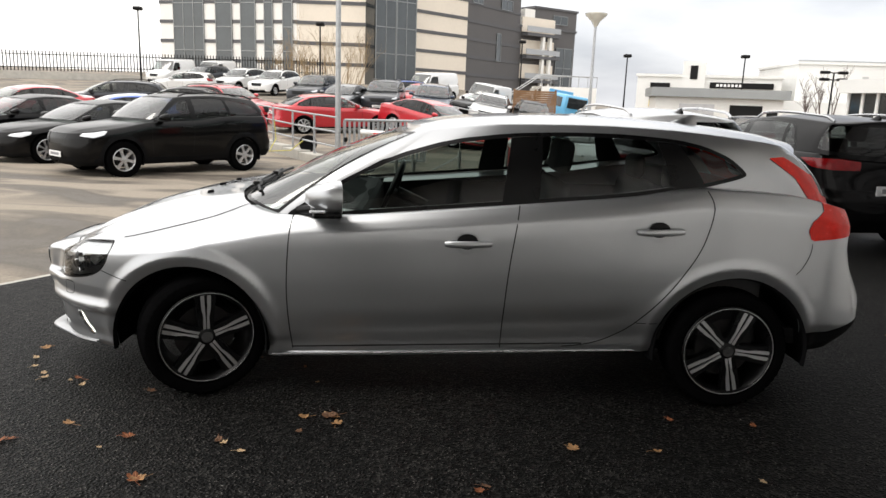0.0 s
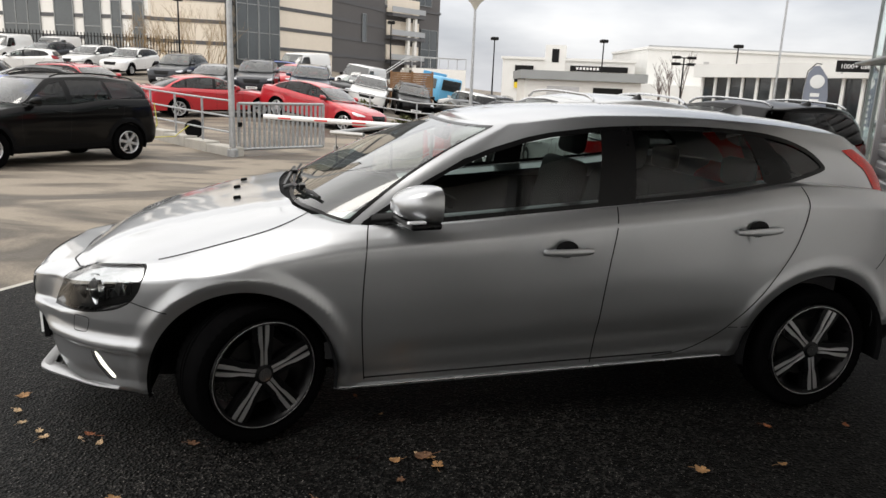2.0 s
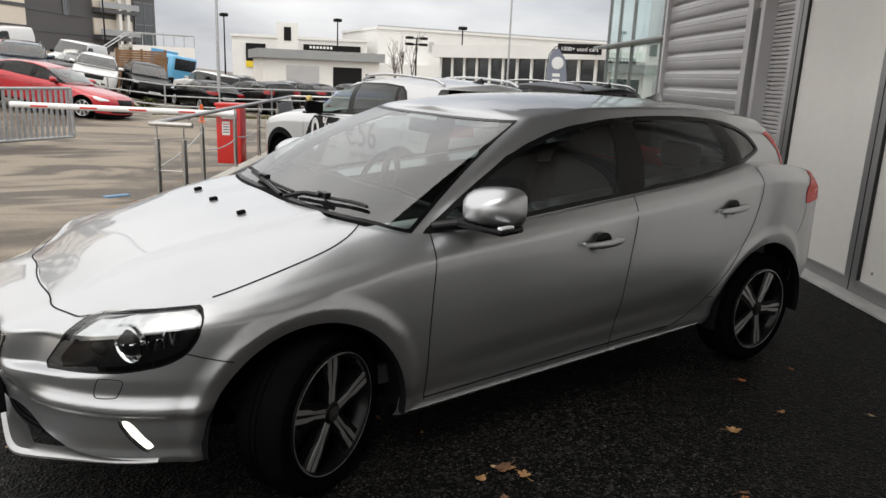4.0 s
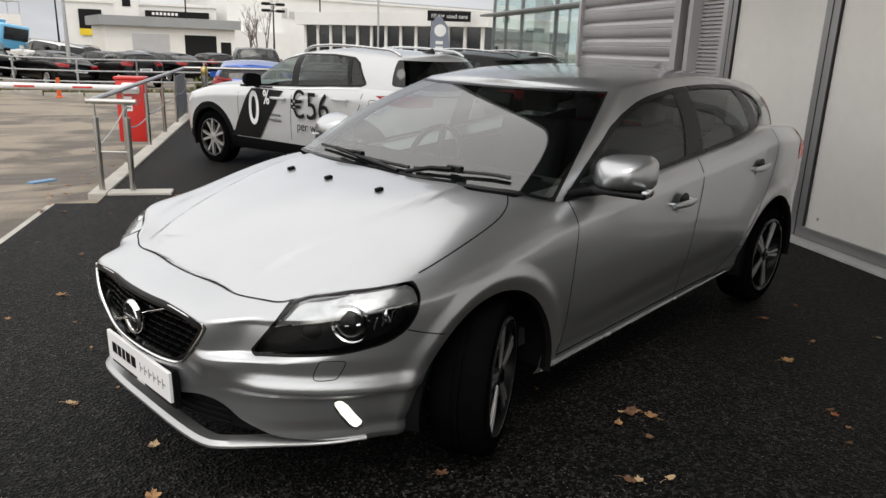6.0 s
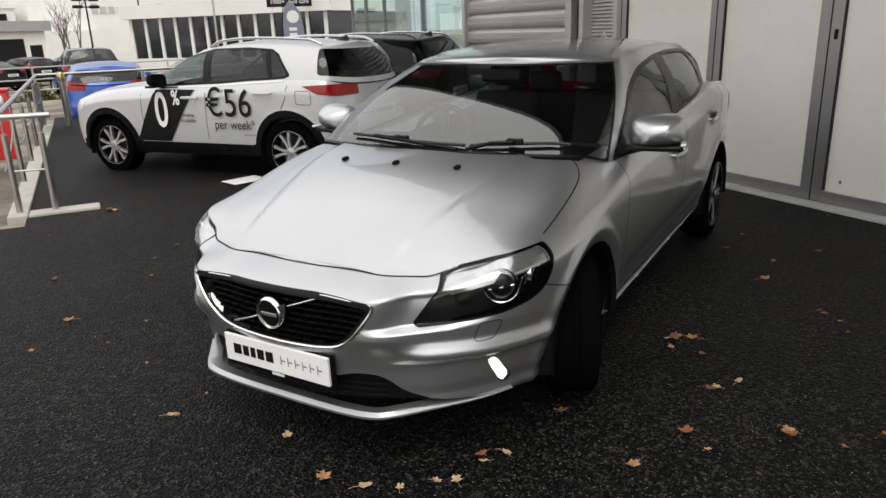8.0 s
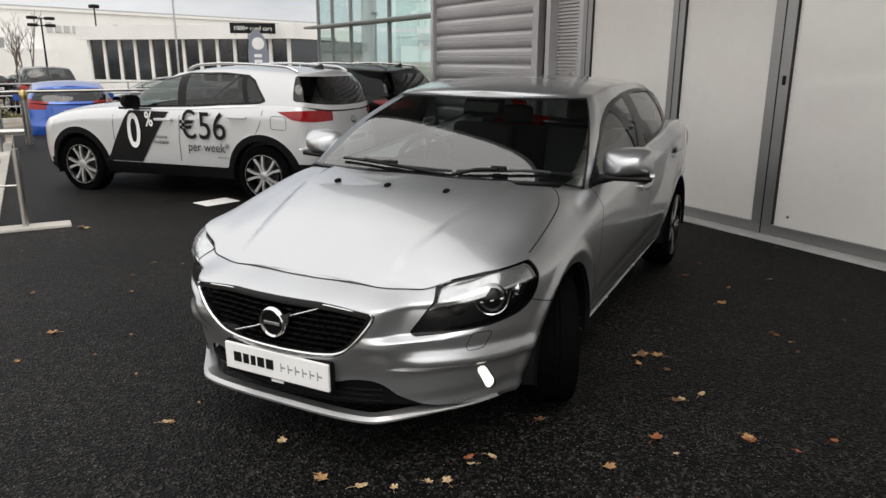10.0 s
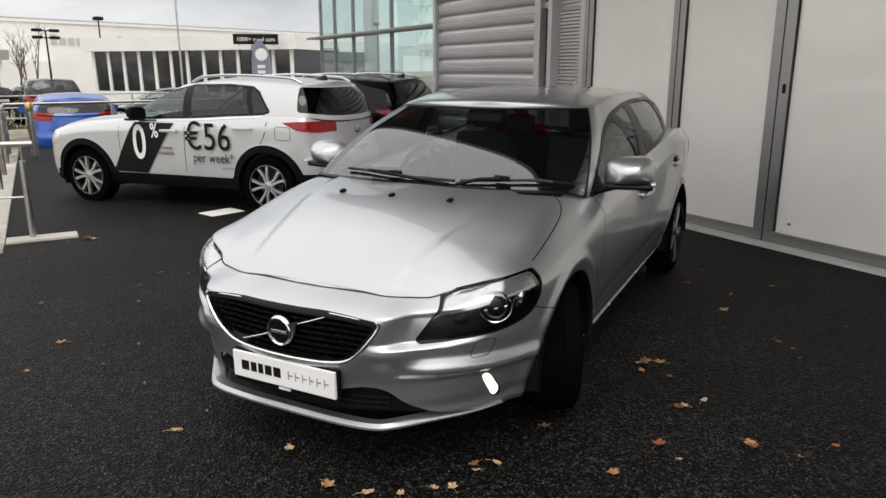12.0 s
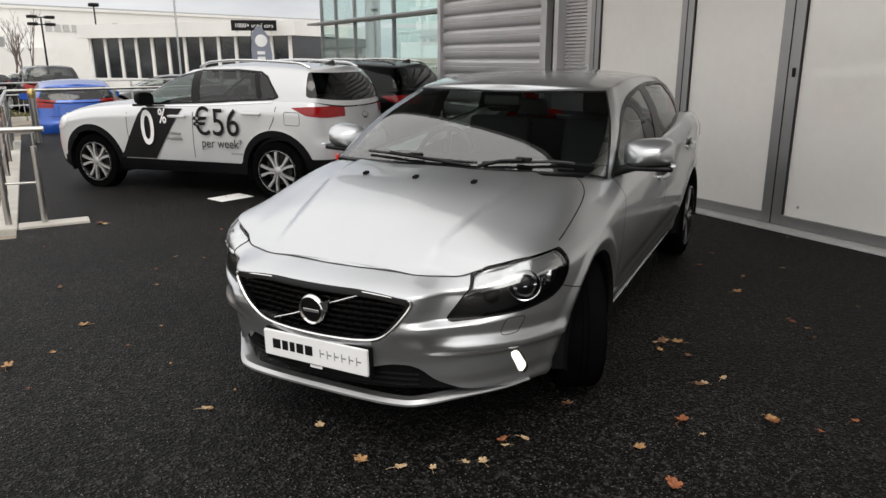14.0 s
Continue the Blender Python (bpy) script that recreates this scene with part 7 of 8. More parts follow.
# ---- distance: offices, dealers' halls, fences, lamps and trees ----
BEIGE = mat("pale_stone", (0.80, 0.72, 0.61), 0.8, 0, 0.08, 0.15, 3)
OFFWHITE = mat("white_stone", (0.86, 0.84, 0.80), 0.8, 0, 0.06, 0.15, 3)
CHARCOAL = mat("dark_brick", (0.11, 0.105, 0.105), 0.8, 0, 0.12, 0.2, 4)
OFFICE_GLASS = mat("office_window", (0.055, 0.065, 0.07), 0.06, 0, 0.25, 0.4, 6, spec=0.9)
BANDMAT = mat("dark_band", (0.10, 0.10, 0.105), 0.7, 0, 0.12, 0.3, 4)


def facade(p0, p1, z0, z1, material, depth=8.0, bands=(), name="office_wing", label="", slots=(), sills=False):
    """A block whose front runs from p0 to p1. slots: windows as (from, to, low, high), along and up in metres."""
    ang = math.degrees(math.atan2(p1[1] - p0[1], p1[0] - p0[0]))
    ln = math.hypot(p1[0] - p0[0], p1[1] - p0[1])
    root = thing(name, Matrix.Translation((p0[0], p0[1], 0)) @ pose(0, 0, 0, 0, 0, ang), label, "building")
    part("wall", boxed(0, ln, 0, depth, z0, z1), material, root)
    part("roof_edge", boxed(-0.15, ln + 0.15, -0.15, depth, z1, z1 + 0.25), BANDMAT if material != WHITE_WALL else WHITE_WALL, root)
    for k, z in enumerate(bands):
        part("band", boxed(-0.03, ln + 0.03, -0.06, 0.1, z, z + 0.32), BANDMAT, root)
    for x0, x1, a, b in slots:
        w = part("window", boxed(x0, x1, -0.10, 0.05, a, b), OFFICE_GLASS, root)
        n = max(1, round((x1 - x0) / 1.3))
        for i in range(n + 1):
            x = x0 + (x1 - x0) * i / n
            part("frame", boxed(x - 0.04, x + 0.04, -0.14, -0.09, a, b), DARKMETAL, w)
        m = max(1, round((b - a) / 2.2))
        for i in range(m + 1):
            z = a + (b - a) * i / m
            part("transom", boxed(x0, x1, -0.13, -0.09, z - 0.04, z + 0.04), DARKMETAL, w)
    return root


zs = [4.7 + 1.85 * k for k in range(7)]
L1 = math.hypot(14.8, 5)
facade((-28.3, 75.0), (-13.5, 70.0), 0, 18, OFFWHITE, 9, zs, label="white office wing with tall dark window strips", slots=[(1.7, 5.2, 3.6, 17), (6.6, 8.4, 3.6, 17), (9.4, 11.0, 3.6, 17), (12.0, 12.9, 3.6, 17), (14.0, 15.0, 3.6, 17)])
facade((-13.5, 70.0), (-6.0, 69.9), 0, 18, BEIGE, 10, zs, label="pale stone office wing with dark bands")
gl = facade((-6.0, 68.6), (-2.2, 71.4), 0, 13.5, DARKGLASS, 6, (), "glass_tower", "dark glazed stair tower of the offices", [(0.1, 2.3, 3.6, 13.2), (2.4, 4.6, 3.6, 13.2)])
facade((-2.6, 72.0), (3.0, 78.0), 0, 14.2, BEIGE, 9, zs[:5], label="pale stone office wing with dark bands", slots=[])
facade((3.0, 78.0), (9.7, 87.6), 0, 14.4, CHARCOAL, 9, zs[:5], label="dark brick office wing with small windows", slots=[(1.0, 3.0, 12.3, 13.4), (7.0, 9.5, 12.3, 13.4), (6.3, 7.2, 6.6, 9.6)])
dk = facade((9.7, 87.6), (17.5, 93.5), 0, 11.0, CHARCOAL, 9, (), label="dark brick office wing with open balconies", slots=[(6.4, 9.4, 4.2, 9.0)])
for z in (4.6, 7.4, 10.0):
    part("balcony", boxed(0.3, 6.0, -1.2, -0.1, z, z + 0.35), BANDMAT, dk)
    part("balcony_opening", boxed(0.4, 5.9, -0.16, 0.0, z + 0.5, z + 2.2), BEIGE, dk)
    part("balustrade", boxed(0.3, 6.0, -1.15, -1.1, z + 0.5, z + 1.1), GALV, dk)
for x in (3.2, 4.4):
    part("pillar", boxed(x - 0.2, x + 0.2, -1.1, -0.7, 0, 10), OFFWHITE, dk)
top = facade((11.7, 89.5), (17.5, 93.5), 11.0, 13.6, CHARCOAL, 8, (), label="dark brick top storey of the offices", slots=[(3.0, 5.4, 12.0, 13.0)])
part("white_corner", boxed(-1.6, 0.0, 0.0, 2.0, 11.0, 13.4), OFFWHITE, top)
stair = thing("outside_stair", Matrix.Translation((6.2, 60.2, 1.6)) @ pose(0, 0, 0, 0, 0, 8), "pale outside stair with handrails", "stair")
for k in range(9):
    part("step", boxed(k * 0.30, k * 0.30 + 0.34, 0, 1.4, k * 0.2, k * 0.2 + 0.2), CONCRETE, stair)
part("landing", boxed(2.7, 7.5, 0, 3, 0.0, 1.8), OFFWHITE, stair)
for y in (0.05, 1.35):
    part("handrail", tubed([(0, y, 0.9), (2.7, y, 2.7), (7.5, y, 2.7)], 0.04, 6), GALV, stair)
for k in range(7):
    part("baluster", tubed([(2.7 + 0.8 * k, 0.05, 1.8), (2.7 + 0.8 * k, 0.05, 2.7)], 0.03, 6), GALV, stair)

wf = thing("timber_fence", Matrix.Translation((4.35, 39.6, rise(5, 39.6))) @ pose(0, 0, 0, 0, 0, -4), "brown slatted timber fence around bins", "fence")
WOOD = mat("brown_timber", (0.23, 0.125, 0.06), 0.8, 0, 0.25, 3, 50, 0.3, 80)
for k in range(16):
    part("slat", boxed(0, 2.3, -0.012 - (0.01 if k % 2 else 0), 0.012, 0.1 + k * 0.112, 0.2 + k * 0.112), WOOD, wf)
for x in (0.02, 1.15, 2.25):
    part("post", boxed(x - 0.05, x + 0.05, 0.012, 0.11, 0, 1.95), WOOD, wf)


def small_truck(m):
    """A light blue tipper with a low cab."""
    r = thing("light_truck", m, "light blue pick-up truck with a white load bed", "truck")
    part("cab", soft_block(-1.0, 0.7, -0.9, 0.9, 0.5, 2.05, 0.14), SKYBLUE_PAINT, r, "", 40)
    part("windscreen", soft_block(-1.03, -0.9, -0.75, 0.75, 1.25, 1.9, 0.03), DARKGLASS, r)
    for s in (-1, 1):
        part("side_window", soft_block(-0.6, 0.45, s * 0.91 - 0.01, s * 0.91 + 0.01, 1.25, 1.85, 0.008), DARKGLASS, r)
        for x in (-0.5, 2.2):
            wheel("wheel", 0.33, 0.2, 0.2, 6, "plain", r, pose(x, s * 0.8, 0.33), s)
    part("load_bed", soft_block(0.8, 3.2, -0.95, 0.95, 0.75, 1.2, 0.03), SKYBLUE_PAINT, r)
    part("headboard", soft_block(0.75, 0.85, -0.95, 0.95, 0.75, 2.2, 0.02), SKYBLUE_PAINT, r)
    part("bumper", soft_block(-1.1, -0.98, -0.9, 0.9, 0.4, 0.65, 0.03), PLASTIC, r)
    return r


small_truck(on_yard(8.2, 46.0, 118))

# dealers' halls to the north-east
hall = facade((20.7, 73.5), (33.0, 68.5), 0, 5.2, WHITE_WALL, 9, label="low white dealer hall with a dark sign strip")
part("tower", boxed(4.3, 6.4, -0.3, 3, 0, 6.7), WHITE_WALL, hall)
part("emblem", boxed(5.0, 5.7, -0.36, -0.31, 5.0, 6.3), INK, hall)
part("sign_strip", boxed(6.9, 12.6, -0.2, 0.0, 4.2, 4.75), INK, hall)
for k in range(7):
    part("sign_bar", boxed(7.5 + k * 0.34, 7.72 + k * 0.34, -0.24, -0.2, 4.36, 4.6), INK_WHITE, hall)
part("banner", boxed(1.3, 3.2, -0.15, -0.08, 2.6, 4.6), INK, hall)
part("banner_foot", boxed(1.3, 3.2, -0.16, -0.15, 2.3, 2.9), mat("yellow_print", (0.75, 0.55, 0.02), 0.5, 0, 0.1), hall)
shed = facade((15.6, 50.4), (23.7, 48.6), 0, 2.75, OFFWHITE, 6, label="single-storey white workshop with open doors")
part("fascia", boxed(-0.35, 8.6, -0.5, 6.2, 2.75, 3.35), mat("grey_roof_edge", (0.30, 0.31, 0.31), 0.7, 0, 0.1, 0.6, 20), shed)
part("roller_door", boxed(1.6, 3.9, -0.06, 0.02, 0.0, 2.3), CLAD, shed)
for k in range(14):
    part("roller_slat", boxed(1.6, 3.9, -0.075, -0.06, 0.1 + k * 0.155, 0.21 + k * 0.155), CLAD, shed)
# near-black plates on the solid wall: shade of the open doors, put in as colour
part("doorway", boxed(4.9, 7.0, -0.05, 0.02, 0.0, 2.3), GAP, shed)
part("doorway", boxed(7.3, 8.0, -0.05, 0.02, 0.0, 1.9), GAP, shed)
big = facade((36.5, 72.0), (84.0, 64.0), 0, 7.0, WHITE_WALL, 14, label="large white hall with a blank upper wall")
LETTER = mat("pale_letters", (0.5, 0.5, 0.5), 0.5, 0.3, 0.05)
for k in range(13):
    if k != 7:
        part("sign_bar", boxed(6.0 + k * 0.85, 6.55 + k * 0.85, -0.12, -0.02, 5.0, 5.0 + (0.95 if k in (0, 8) else 0.65)), LETTER, big)
part("lower_unit", boxed(-3, 6, -2, 0, 0, 3.4), WHITE_WALL, big)
part("parapet", boxed(0, 48, -0.1, 0.2, 7.25, 7.4), GALV, big)

# white pavilion with dark windows, roof sign
P0, P1 = (20.9, 39.9), (23.4, 27.4)
ang = math.degrees(math.atan2(P1[1] - P0[1], P1[0] - P0[0]))
PL = math.hypot(P1[0] - P0[0], P1[1] - P0[1])
pav = thing("pavilion", Matrix.Translation((*P0, 0)) @ pose(0, 0, 0, 0, 0, ang), "white flat-roofed sales pavilion with dark windows", "building")
part("wall", boxed(0, PL, 0.06, 9, 0, 2.6), DARKGLASS, pav, "dark window front")
part("plinth", boxed(-0.05, PL, 0.0, 0.05, -0.6, 0.45), WHITE_WALL, pav)
part("fascia", boxed(-0.35, PL + 0.4, -0.35, 9.2, 2.55, 3.25), WHITE_WALL, pav)
for k in range(13):
    x = 0.1 + k * (PL - 0.2) / 12
    part("column", boxed(x - 0.09, x + 0.09, -0.02, 0.055, -0.6, 2.6), WHITE_WALL, pav)
for k in range(7):
    part("column", boxed(-0.02, 0.25, 0.3 + k * 1.3, 0.75 + k * 1.3, 0, 2.6), WHITE_WALL, pav)
part("end_wall", boxed(-0.01, 0.1, 0.3, 9, 0, 2.6), OFFWHITE, pav)
sign = thing("roof_sign", Matrix.Translation((21.80, 28.27, 2.73)) @ pose(0, 0, 0, 0, 0, -45), "dark sign board with white lettering", "sign")
part("board", boxed(-1.05, 1.05, -0.03, 0.03, 0.02, 0.50), INK, sign)
text_part("lettering", "1000+ used cars", 0.27, pose(0.0, -0.034, 0.17, 90, 0, 0), INK_WHITE, sign, "white lettering reading 1000+ used cars", 0.002)
for x in (-0.8, 0.8):
    part("leg", boxed(x - 0.03, x + 0.03, 0.03, 0.09, -0.05, 0.45), GALV, sign)

fl = thing("feather_flag", Matrix.Translation((13.1, 19.4, -0.38)) @ pose(0, 0, 0, 0, 0, -42), "grey feather flag with a white ring", "flag")
part("mast", tubed([(-0.30, 0, 0.0), (-0.30, 0, 2.2), (-0.24, 0, 2.7), (-0.05, 0, 2.92), (0.1, 0, 2.9)], 0.015, 8), TRIM, fl, "", 50)
out = [(-0.28, 0.6), (0.30, 0.75), (0.36, 2.0), (0.28, 2.55), (0.05, 2.86), (-0.1, 2.84), (-0.22, 2.66), (-0.28, 2.2)]
bm = plate(out, 0.006)
part("cloth", bm, mat("grey_flag_cloth", (0.22, 0.24, 0.30), 0.8, 0, 0.1, 3, 60), fl)
part("ring", lathe([(0.14, -0.004), (0.19, -0.008), (0.14, -0.012)], 28), INK_WHITE, fl, "", 40).matrix_local = pose(0.04, 0, 2.42)
for k in range(6):
    part("print_bar", boxed(-0.1, 0.14, -0.006, -0.002, 2.0 - k * 0.17, 2.1 - k * 0.17), INK_WHITE, fl)


def lamp_post(x, y, h, head, label, material=TRIM):
    r = thing("street_lamp", Matrix.Translation((x, y, rise(x, y))), label, "lamp", "yard lamps")
    h -= rise(x, y)
    part("pole", lathe([(0.09, 0), (0.06, h * 0.5), (0.05, h)], 10, "z"), material, r, "", 50)
    if head == "lantern":
        part("lantern", lathe([(0.05, h - 0.1), (0.18, h + 0.12), (0.42, h + 0.34), (0.45, h + 0.42), (0.0, h + 0.5)], 20, "z"), mat("pale_lantern", (0.72, 0.70, 0.62), 0.4, 0, 0.05), r, "", 40)
    elif head == "double":
        for s in (-1, 1):
            for z in (0, -0.45):
                part("lamp_head", soft_block(s * 0.35 - 0.28 + s * 0.25, s * 0.35 + 0.28 + s * 0.25, -0.2, 0.2, h - 0.12 + z, h + 0.08 + z, 0.06), TRIM, r, "", 40)
                part("arm", tubed([(0, 0, h + z - 0.05), (s * 0.5, 0, h + z)], 0.04, 6), TRIM, r)
    else:
        part("lamp_head", soft_block(-0.3, 0.3, -0.28, 0.28, h - 0.05, h + 0.22, 0.09), TRIM, r, "", 40)
    return r


lamp_post(6.44, 29.75, 4.9, "lantern", "slim pale pole with a cup-shaped lantern", GALV)
lamp_post(15.9, 60.4, 6.0, "box", "black street lamp with a box head")
lamp_post(24.5, 57.3, 6.1, "box", "black street lamp with a box head")
lamp_post(32.6, 50.6, 5.8, "box", "black street lamp with a box head")
lamp_post(26.8, 48.3, 4.7, "double", "black street lamp with paired heads")
lamp_post(-22.7, 55.6, 7.5, "box", "tall black street lamp with a box head")
lamp_post(-8.4, 52.0, 6.6, "box", "thin black street lamp with a box head")
lamp_post(7.2, 62.0, 6.9, "box", "thin black street lamp with a box head")
mast = thing("mast", Matrix.Translation((19.2, 27.6, 0)), "slim grey mast before the pavilion", "pole")
part("shaft", lathe([(0.05, 0), (0.035, 8.5)], 10, "z"), GALV, mast, "", 50)

# steel fence along the back of the yard
fence = thing("steel_fence", Matrix.Identity(4), "dark steel paling fence along the yard", "fence")
bm = bmesh.new()
box(bm, -0.035, 0.035, -0.012, 0.012, 0.1, 1.5)
pale = part("pale", bm, TRIM, fence)
N = 150
for i in range(N):
    t = i / (N - 1)
    x, y = -40.0 + 30.0 * t, 48.0 + 15.0 * t
    o = pale if i == 0 else new("pale", pale.data)
    o.parent = fence
    o.matrix_local = Matrix.Translation((x, y, rise(x, y) + 0.5)) @ pose(0, 0, 0, 0, 0, 26)
for z in (0.85, 1.75):
    part("rail", tubed([(-40, 48, rise(-40, 48) + z), (-10, 63, rise(-10, 63) + z)], 0.03, 6), TRIM, fence)
structure("back_bank", boxed(0, 34, 0, 0.4, 0, 0.6), CONCRETE, "low wall under the steel fence", "wall", Matrix.Translation((-40, 48.1, rise(-30, 52))) @ pose(0, -1.2, 0, 0, 0, 26.6))


def bare_shrub(x, y, h, w, n, color, label, seed, name="bare_shrub", trunk=False):
    """Bare winter growth: forking twigs that thin out towards an uneven outline."""
    rnd = random.Random(seed)
    r = thing(name, Matrix.Translation((x, y, rise(x, y) - 0.05)), label, "shrub" if not trunk else "tree")
    bm, stem = bmesh.new(), bmesh.new()

    def grow(p, d, ln, rad, depth, target):
        q = p + d * ln
        mid = p.lerp(q, 0.5) + Vector((rnd.uniform(-1, 1), rnd.uniform(-1, 1), 0)) * ln * 0.06
        tube(target, [p, mid, q], rad, 3 if depth > 1 else 5, False, [rad, rad * 0.8, rad * 0.55])
        if depth < 4:
            for _ in range(rnd.choice((2, 3, 3))):
                nd = (d + Vector((rnd.uniform(-1, 1), rnd.uniform(-1, 1), rnd.uniform(-0.2, 0.9))) * 0.55).normalized()
                grow(q if rnd.random() < 0.7 else mid, nd, ln * rnd.uniform(0.55, 0.85), rad * 0.6, depth + 1, bm)
    if trunk:
        grow(Vector((0, 0, 0)), Vector((0.02, 0, 1)), h * 0.34, 0.11, 0, stem)
    else:
        for i in range(n):
            a, k = rnd.uniform(0, 6.28), rnd.random() ** 0.5
            base = Vector((math.cos(a) * w * 0.5 * k, math.sin(a) * w * 0.2 * k, 0))
            d = Vector((base.x / w * 0.8 + rnd.uniform(-0.25, 0.25), rnd.uniform(-0.2, 0.2), 1)).normalized()
            grow(base, d, h * rnd.uniform(0.25, 0.42), 0.025, 1, stem)
    m = mat(name + "_bark", color, 0.85, 0, 0.25, 2, 30)
    part("stems", stem, m, r)
    tagged(part("twig_growth", bm, m, r), kind="stuff")
    return r


bare_shrub(-8.6, 60.5, 5.2, 4.6, 34, (0.30, 0.21, 0.11), "tall straw-coloured bare shrub before the offices", 3, "straw_shrub")
bare_shrub(-12.4, 60.5, 3.6, 3.4, 26, (0.26, 0.19, 0.08), "rounded straw-coloured bare shrub", 5, "straw_shrub")
bare_shrub(36.0, 64.0, 7.4, 3, 1, (0.14, 0.11, 0.10), "bare winter tree between the halls", 8, "bare_tree", True)
bare_shrub(33.6, 62.0, 6.0, 3, 1, (0.14, 0.11, 0.10), "small bare winter tree between the halls", 11, "bare_tree", True)
bare_shrub(27.6, 53.0, 5.0, 3, 1, (0.13, 0.10, 0.09), "small bare winter tree by the white hall", 14, "bare_tree", True)


def leafy_shrub(x, y, r, n, seed, label):
    rnd = random.Random(seed)
    root = thing("evergreen_shrub", Matrix.Translation((x, y, rise(x, y))), label, "shrub")
    bm = bmesh.new()
    for _ in range(n):
        a, e, k = rnd.uniform(0, 6.28), rnd.uniform(0.05, 1.5), rnd.random() ** 0.4
        lump = 0.75 + 0.35 * noise.noise(Vector((3 * math.cos(a), 3 * math.sin(a), 3 * e + seed)))
        c = Vector((math.cos(a) * math.cos(e), math.sin(a) * math.cos(e), 0.75 * math.sin(e))) * r * k * lump + Vector((0, 0, 0.1))
        u = Vector((rnd.uniform(-1, 1), rnd.uniform(-1, 1), rnd.uniform(-1, 1))).normalized()
        v = u.cross(Vector((rnd.uniform(-1, 1), 0.3, 1))).normalized()
        s = r * rnd.uniform(0.08, 0.15)
        vs = [bm.verts.new(c + d) for d in (u * s, v * s * 0.45, -u * s, -v * s * 0.45)]
        bm.faces.new(vs)
    tagged(part("leaves", bm, mat("olive_leaves", (0.10, 0.11, 0.03), 0.7, 0, 0.5, 4, 30), root), kind="stuff")
    part("stem", tubed([(0, 0, -0.05), (0.02, 0, r * 0.5)], 0.04, 6), WOOD, root)


leafy_shrub(9.0, 24.6, 0.75, 420, 1, "olive-green low shrub behind the railing")
leafy_shrub(3.2, 27.0, 0.6, 300, 2, "olive-green low shrub behind the railing")
leafy_shrub(2.0, 30.5, 0.7, 300, 3, "olive-green low shrub between cars")

# rough grass verge behind the lane railing
rnd = random.Random(21)
bm = bmesh.new()
for i in range(5200):
    t = rnd.random()
    x, y = -1.0 + 16.0 * t + rnd.uniform(-0.2, 0.2), 26.5 - 4.9 * t + rnd.random() ** 1.3 * 1.5
    z, h, a = rise(x, y), rnd.uniform(0.06, 0.2), rnd.uniform(0, 3.14)
    dx, dy = math.cos(a) * 0.035, math.sin(a) * 0.035
    bm.faces.new([bm.verts.new(p) for p in ((x - dx, y - dy, z), (x + dx, y + dy, z), (x + rnd.uniform(-0.06, 0.06), y + rnd.uniform(-0.06, 0.06), z + h))])
gr = part("grass", bm, mat("rough_grass", (0.13, 0.12, 0.04), 0.8, 0, 0.45, 2, 20), None)
tagged(gr, "rough yellow-green grass along the railing", "grass", kind="stuff")
kb2 = group_of("lane_kerb", "pale concrete kerb of the grass verge", "kerb")
for i in range(16):
    t = i / 16
    part("kerb_stone", boxed(0, 1.02, -0.06, 0.06, -0.1, 0.11, 0.012), CONCRETE, kb2).matrix_local = Matrix.Translation((-1.0 + 16.2 * t, 26.25 - 4.95 * t, rise(-1 + 16.2 * t, 26.25 - 4.95 * t))) @ pose(0, 0, 0, 0, 0, -17)

for x, y in ((4.2, 24.0),):
    c = thing("marker_post", Matrix.Translation((x, y, rise(x, y))), "orange plastic marker post by the lane", "post")
    part("shaft", lathe([(0.10, 0), (0.10, 0.03), (0.06, 0.05), (0.05, 0.55), (0.0, 0.56)], 14, "z"), mat("orange_plastic", (0.75, 0.13, 0.03), 0.5, 0, 0.1), c, "", 40)

# ---- fallen leaves ----
LEAF_COLORS = [mat("leaf_tan", (0.34, 0.19, 0.08), 0.7, 0, 0.35, 14, 90), mat("leaf_rust", (0.25, 0.085, 0.03), 0.7, 0, 0.35, 14, 90), mat("leaf_pale", (0.46, 0.33, 0.19), 0.7, 0, 0.3, 14, 90), mat("leaf_brown", (0.14, 0.07, 0.035), 0.75, 0, 0.35, 14, 90)]


def leaf_mesh(seed):
    """A curled lobed leaf with a stalk."""
    rnd = random.Random(seed)
    bm = bmesh.new()
    n = 20
    pts = []
    for i in range(n):
        a = 2 * math.pi * i / n
        lobe = 0.62 + 0.38 * abs(math.cos(2.5 * a)) ** 0.7 if seed % 3 else 0.5 + 0.25 * abs(math.cos(a))
        pts.append(Vector((math.cos(a) * lobe * 0.035 * rnd.uniform(0.85, 1.1), math.sin(a) * lobe * 0.03 * rnd.uniform(0.85, 1.1), 0)))
    lift = lambda p: 0.005 + 9.0 * p.x * p.x + 5 * p.y * p.y * rnd.uniform(0.6, 1.2) + 0.006 * rnd.random()
    c = bm.verts.new((0, 0, 0.004))
    inner = [bm.verts.new((p.x * 0.5, p.y * 0.5, lift(p * 0.5))) for p in pts]
    outer = [bm.verts.new((p.x, p.y, lift(p))) for p in pts]
    for i in range(n):
        j = (i + 1) % n
        bm.faces.new((c, inner[i], inner[j]))
        bm.faces.new((inner[i], outer[i], outer[j], inner[j]))
    tube(bm, [(0.02, 0, 0.006), (0.045, 0.004, 0.006), (0.062, 0.012, 0.004)], 0.0012, 4)
    me = bpy.data.meshes.new("fallen_leaf")
    bm.to_mesh(me)
    bm.free()
    return me


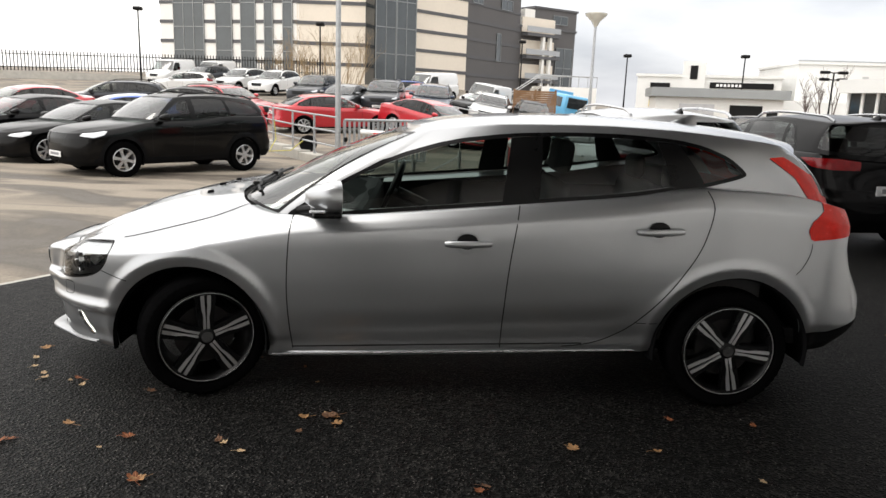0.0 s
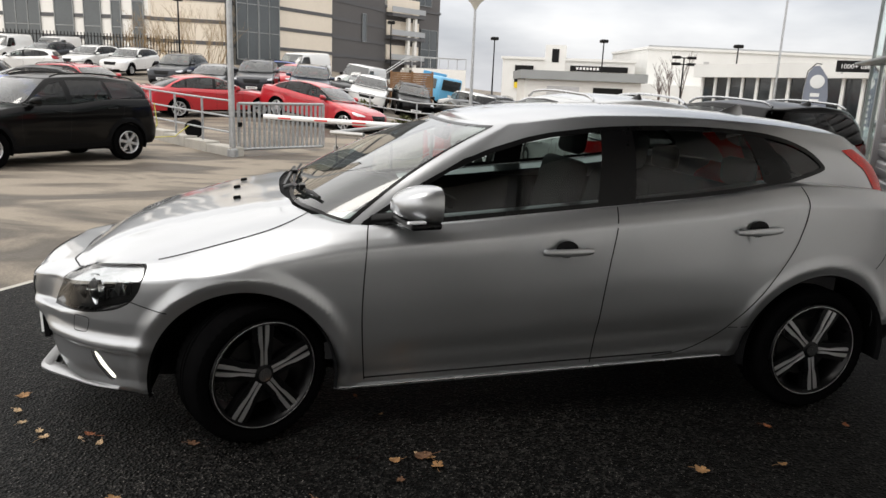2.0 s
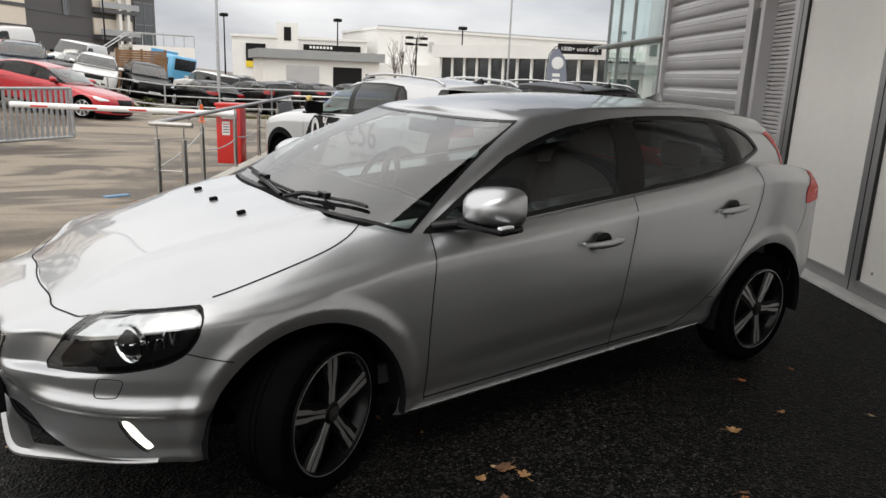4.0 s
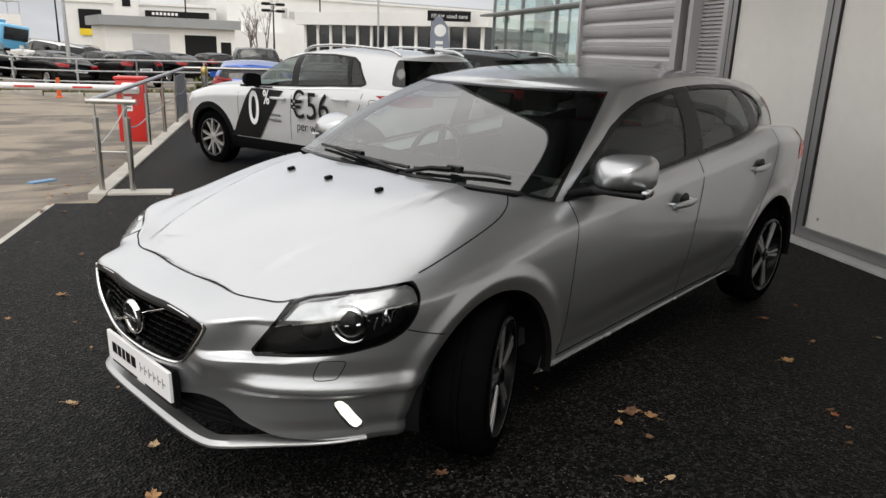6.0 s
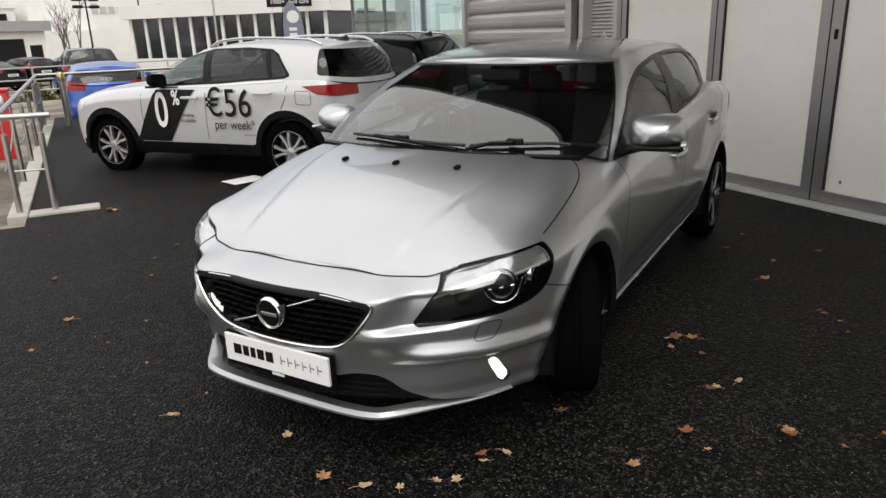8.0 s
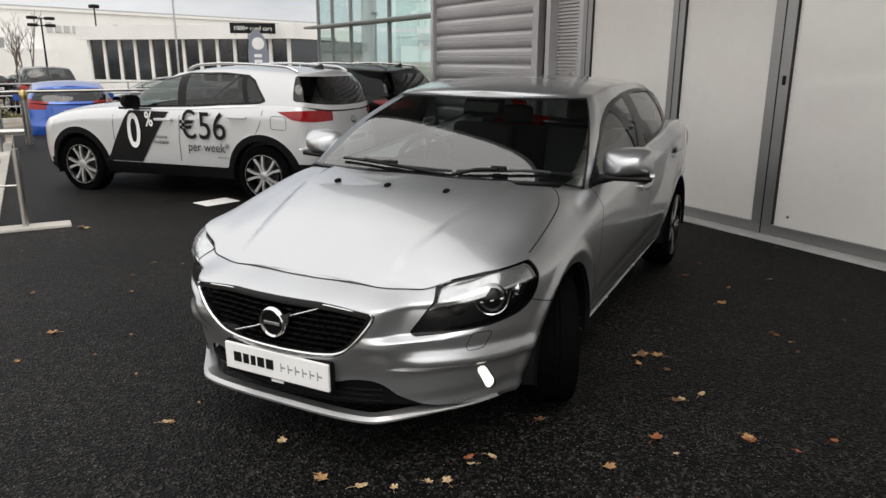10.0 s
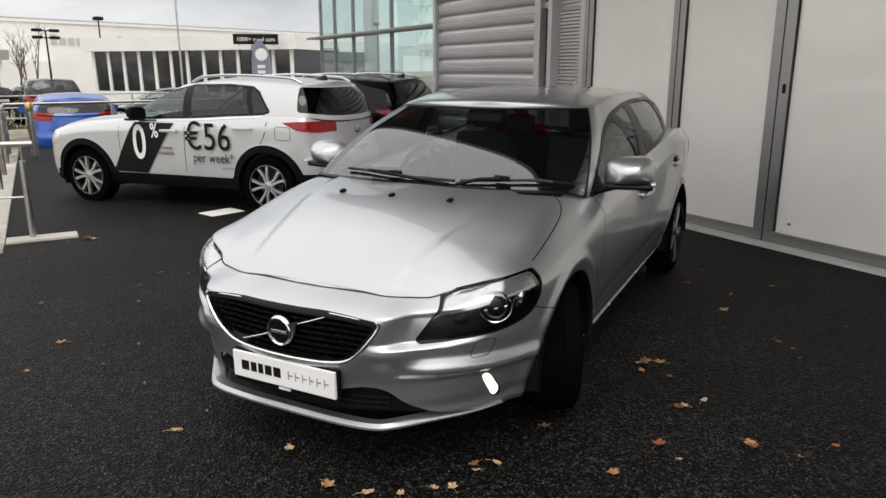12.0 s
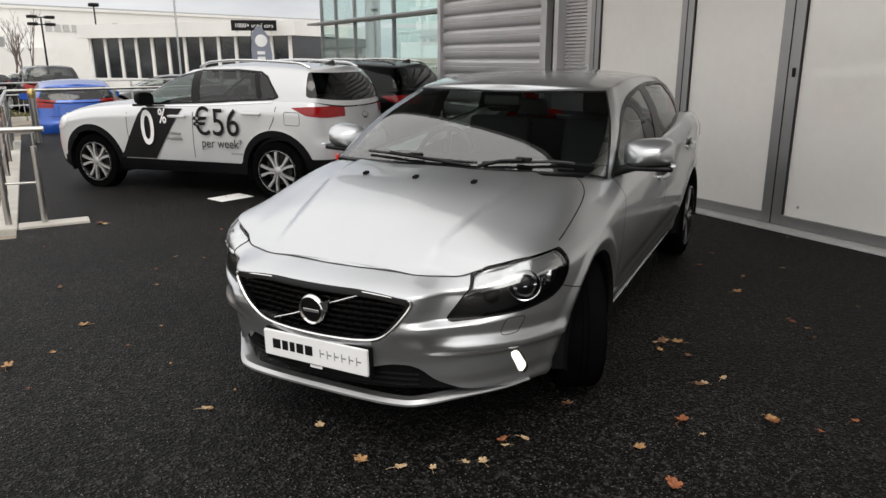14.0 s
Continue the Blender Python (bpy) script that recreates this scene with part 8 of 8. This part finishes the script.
rnd = random.Random(5)
LEAVES = [leaf_mesh(s) for s in range(7)]
SEEN = ((0.44, 2.76), (-0.27, 3.32), (-0.25, 3.25), (-0.42, 3.31), (-1.46, 3.13), (-1.14, 3.03), (-0.94, 2.50), (-0.77, 2.38), (-0.94, 2.69), (-1.25, 3.52), (-2.07, 3.89), (-1.91, 3.69), (-1.87, 3.63), (-1.72, 3.61), (-1.63, 3.56),
        (-1.98, 4.37), (-2.11, 4.90), (-0.47, 7.13), (-0.78, 6.97), (-1.76, 6.37), (-1.41, 7.18), (-0.09, 8.72), (-0.04, 8.66), (-0.71, 3.02), (-0.61, 2.95), (-2.01, 3.78), (-1.63, 2.97), (-1.69, 3.64), (-0.32, 3.36))
SEEN2 = ((-0.41, 3.16), (-0.96, 2.69), (-0.74, 3.04), (0.41, 2.73), (0.84, 3.11), (1.22, 3.13), (1.37, 3.46), (1.77, 3.44), (-2.32, 6.17), (-2.12, 4.92), (-2.11, 4.05), (-1.66, 2.94), (0.2, 2.6), (0.9, 2.4), (1.6, 2.9))
spots = [(x, y, rnd.uniform(0.5, 1.0)) for x, y in SEEN + SEEN2]
for _ in range(70):
    a, b = rnd.uniform(0.5, 9.5), rnd.uniform(-5.2, 0.9)
    c, s = math.cos(radians(29.7)), math.sin(radians(29.7))
    spots.append((b * c + a * s, -b * s + a * c, rnd.uniform(0.25, 0.5)))
for _ in range(26):
    a, b = 7.2 + rnd.uniform(-0.3, 2.5), -5.45 + rnd.gauss(0, 0.12)
    spots.append((b * math.cos(radians(29.7)) + a * math.sin(radians(29.7)), -b * math.sin(radians(29.7)) + a * math.cos(radians(29.7)), rnd.uniform(0.5, 1.1)))
spots += [(-0.30, 3.33, 1.35), (-0.06, 8.70, 1.5)]
for i, (x, y, k) in enumerate(spots):
    me = LEAVES[i % 7]
    o = new("fallen_leaf", me)
    if not me.materials:
        me.materials.append(LEAF_COLORS[0])
    o.material_slots[0].link = "OBJECT"
    o.material_slots[0].material = rnd.choice(LEAF_COLORS)
    o.matrix_world = pose(x, y, 0.001, rnd.uniform(-8, 8), rnd.uniform(-8, 8), rnd.uniform(0, 360)) @ Matrix.Scale(k, 4)
    tagged(o, "dry brown fallen leaf on the tarmac", "leaf", "fallen leaves")


# ---- everything in the yard takes the yard's own turn ----
NEAR_NAMES = ("hatchback_car", "crossover_car", "ground", "tarmac", "tarmac_edge", "joint_line", "wall_", "door_sill", "downpipe", "showroom", "canopy", "roof_block", "kerb", "hand_rail", "bollard", "barrier", "paper_sheet", "crumpled", "fallen_leaf", "pavilion", "roof_sign", "feather_flag", "sun", "Camera", "camera")


def settle(ob):
    pts = []
    for o in [ob] + list(ob.children_recursive):
        if o.type == "MESH":
            m, q = o.matrix_basis.copy(), o
            while q.parent is not None:
                q = q.parent
                m = q.matrix_basis @ m
            pts += [m @ Vector(c) for c in o.bound_box]
    if not pts:
        return
    c = sum(pts, Vector()) / len(pts)
    c.z = min(p.z for p in pts)
    size = 1.0 if ob.get("category") in ("car", "van") else 1.12
    ob.matrix_basis = Matrix.Translation(YARD_TURN @ c) @ Matrix.Rotation(radians(YARD_ANGLE), 4, "Z") @ Matrix.Scale(size, 4) @ Matrix.Translation(-c) @ ob.matrix_basis


for ob in list(scene.collection.objects):
    if ob.parent is None and ob.type in ("EMPTY", "MESH") and (not ob.name.startswith(NEAR_NAMES) or ob == hatch) and ob not in (black_suv, blue_hatch):
        settle(ob)
black_suv.matrix_basis = pose(-7.09, 14.60, ground_z(-6, 16) - 0.005, 0, 0, 51.4)
blue_hatch.matrix_basis = pose(6.75, 19.8, ground_z(6.7, 19.0), 0, 0, -119)
for ob in list(scene.collection.objects):
    if ob.parent is None and str(ob.get("label", "")).startswith("dark grey off-roader"):
        ob.matrix_basis = pose(12.5, 30.5, ground_z(12.5, 30.5), 0, 0, -116)
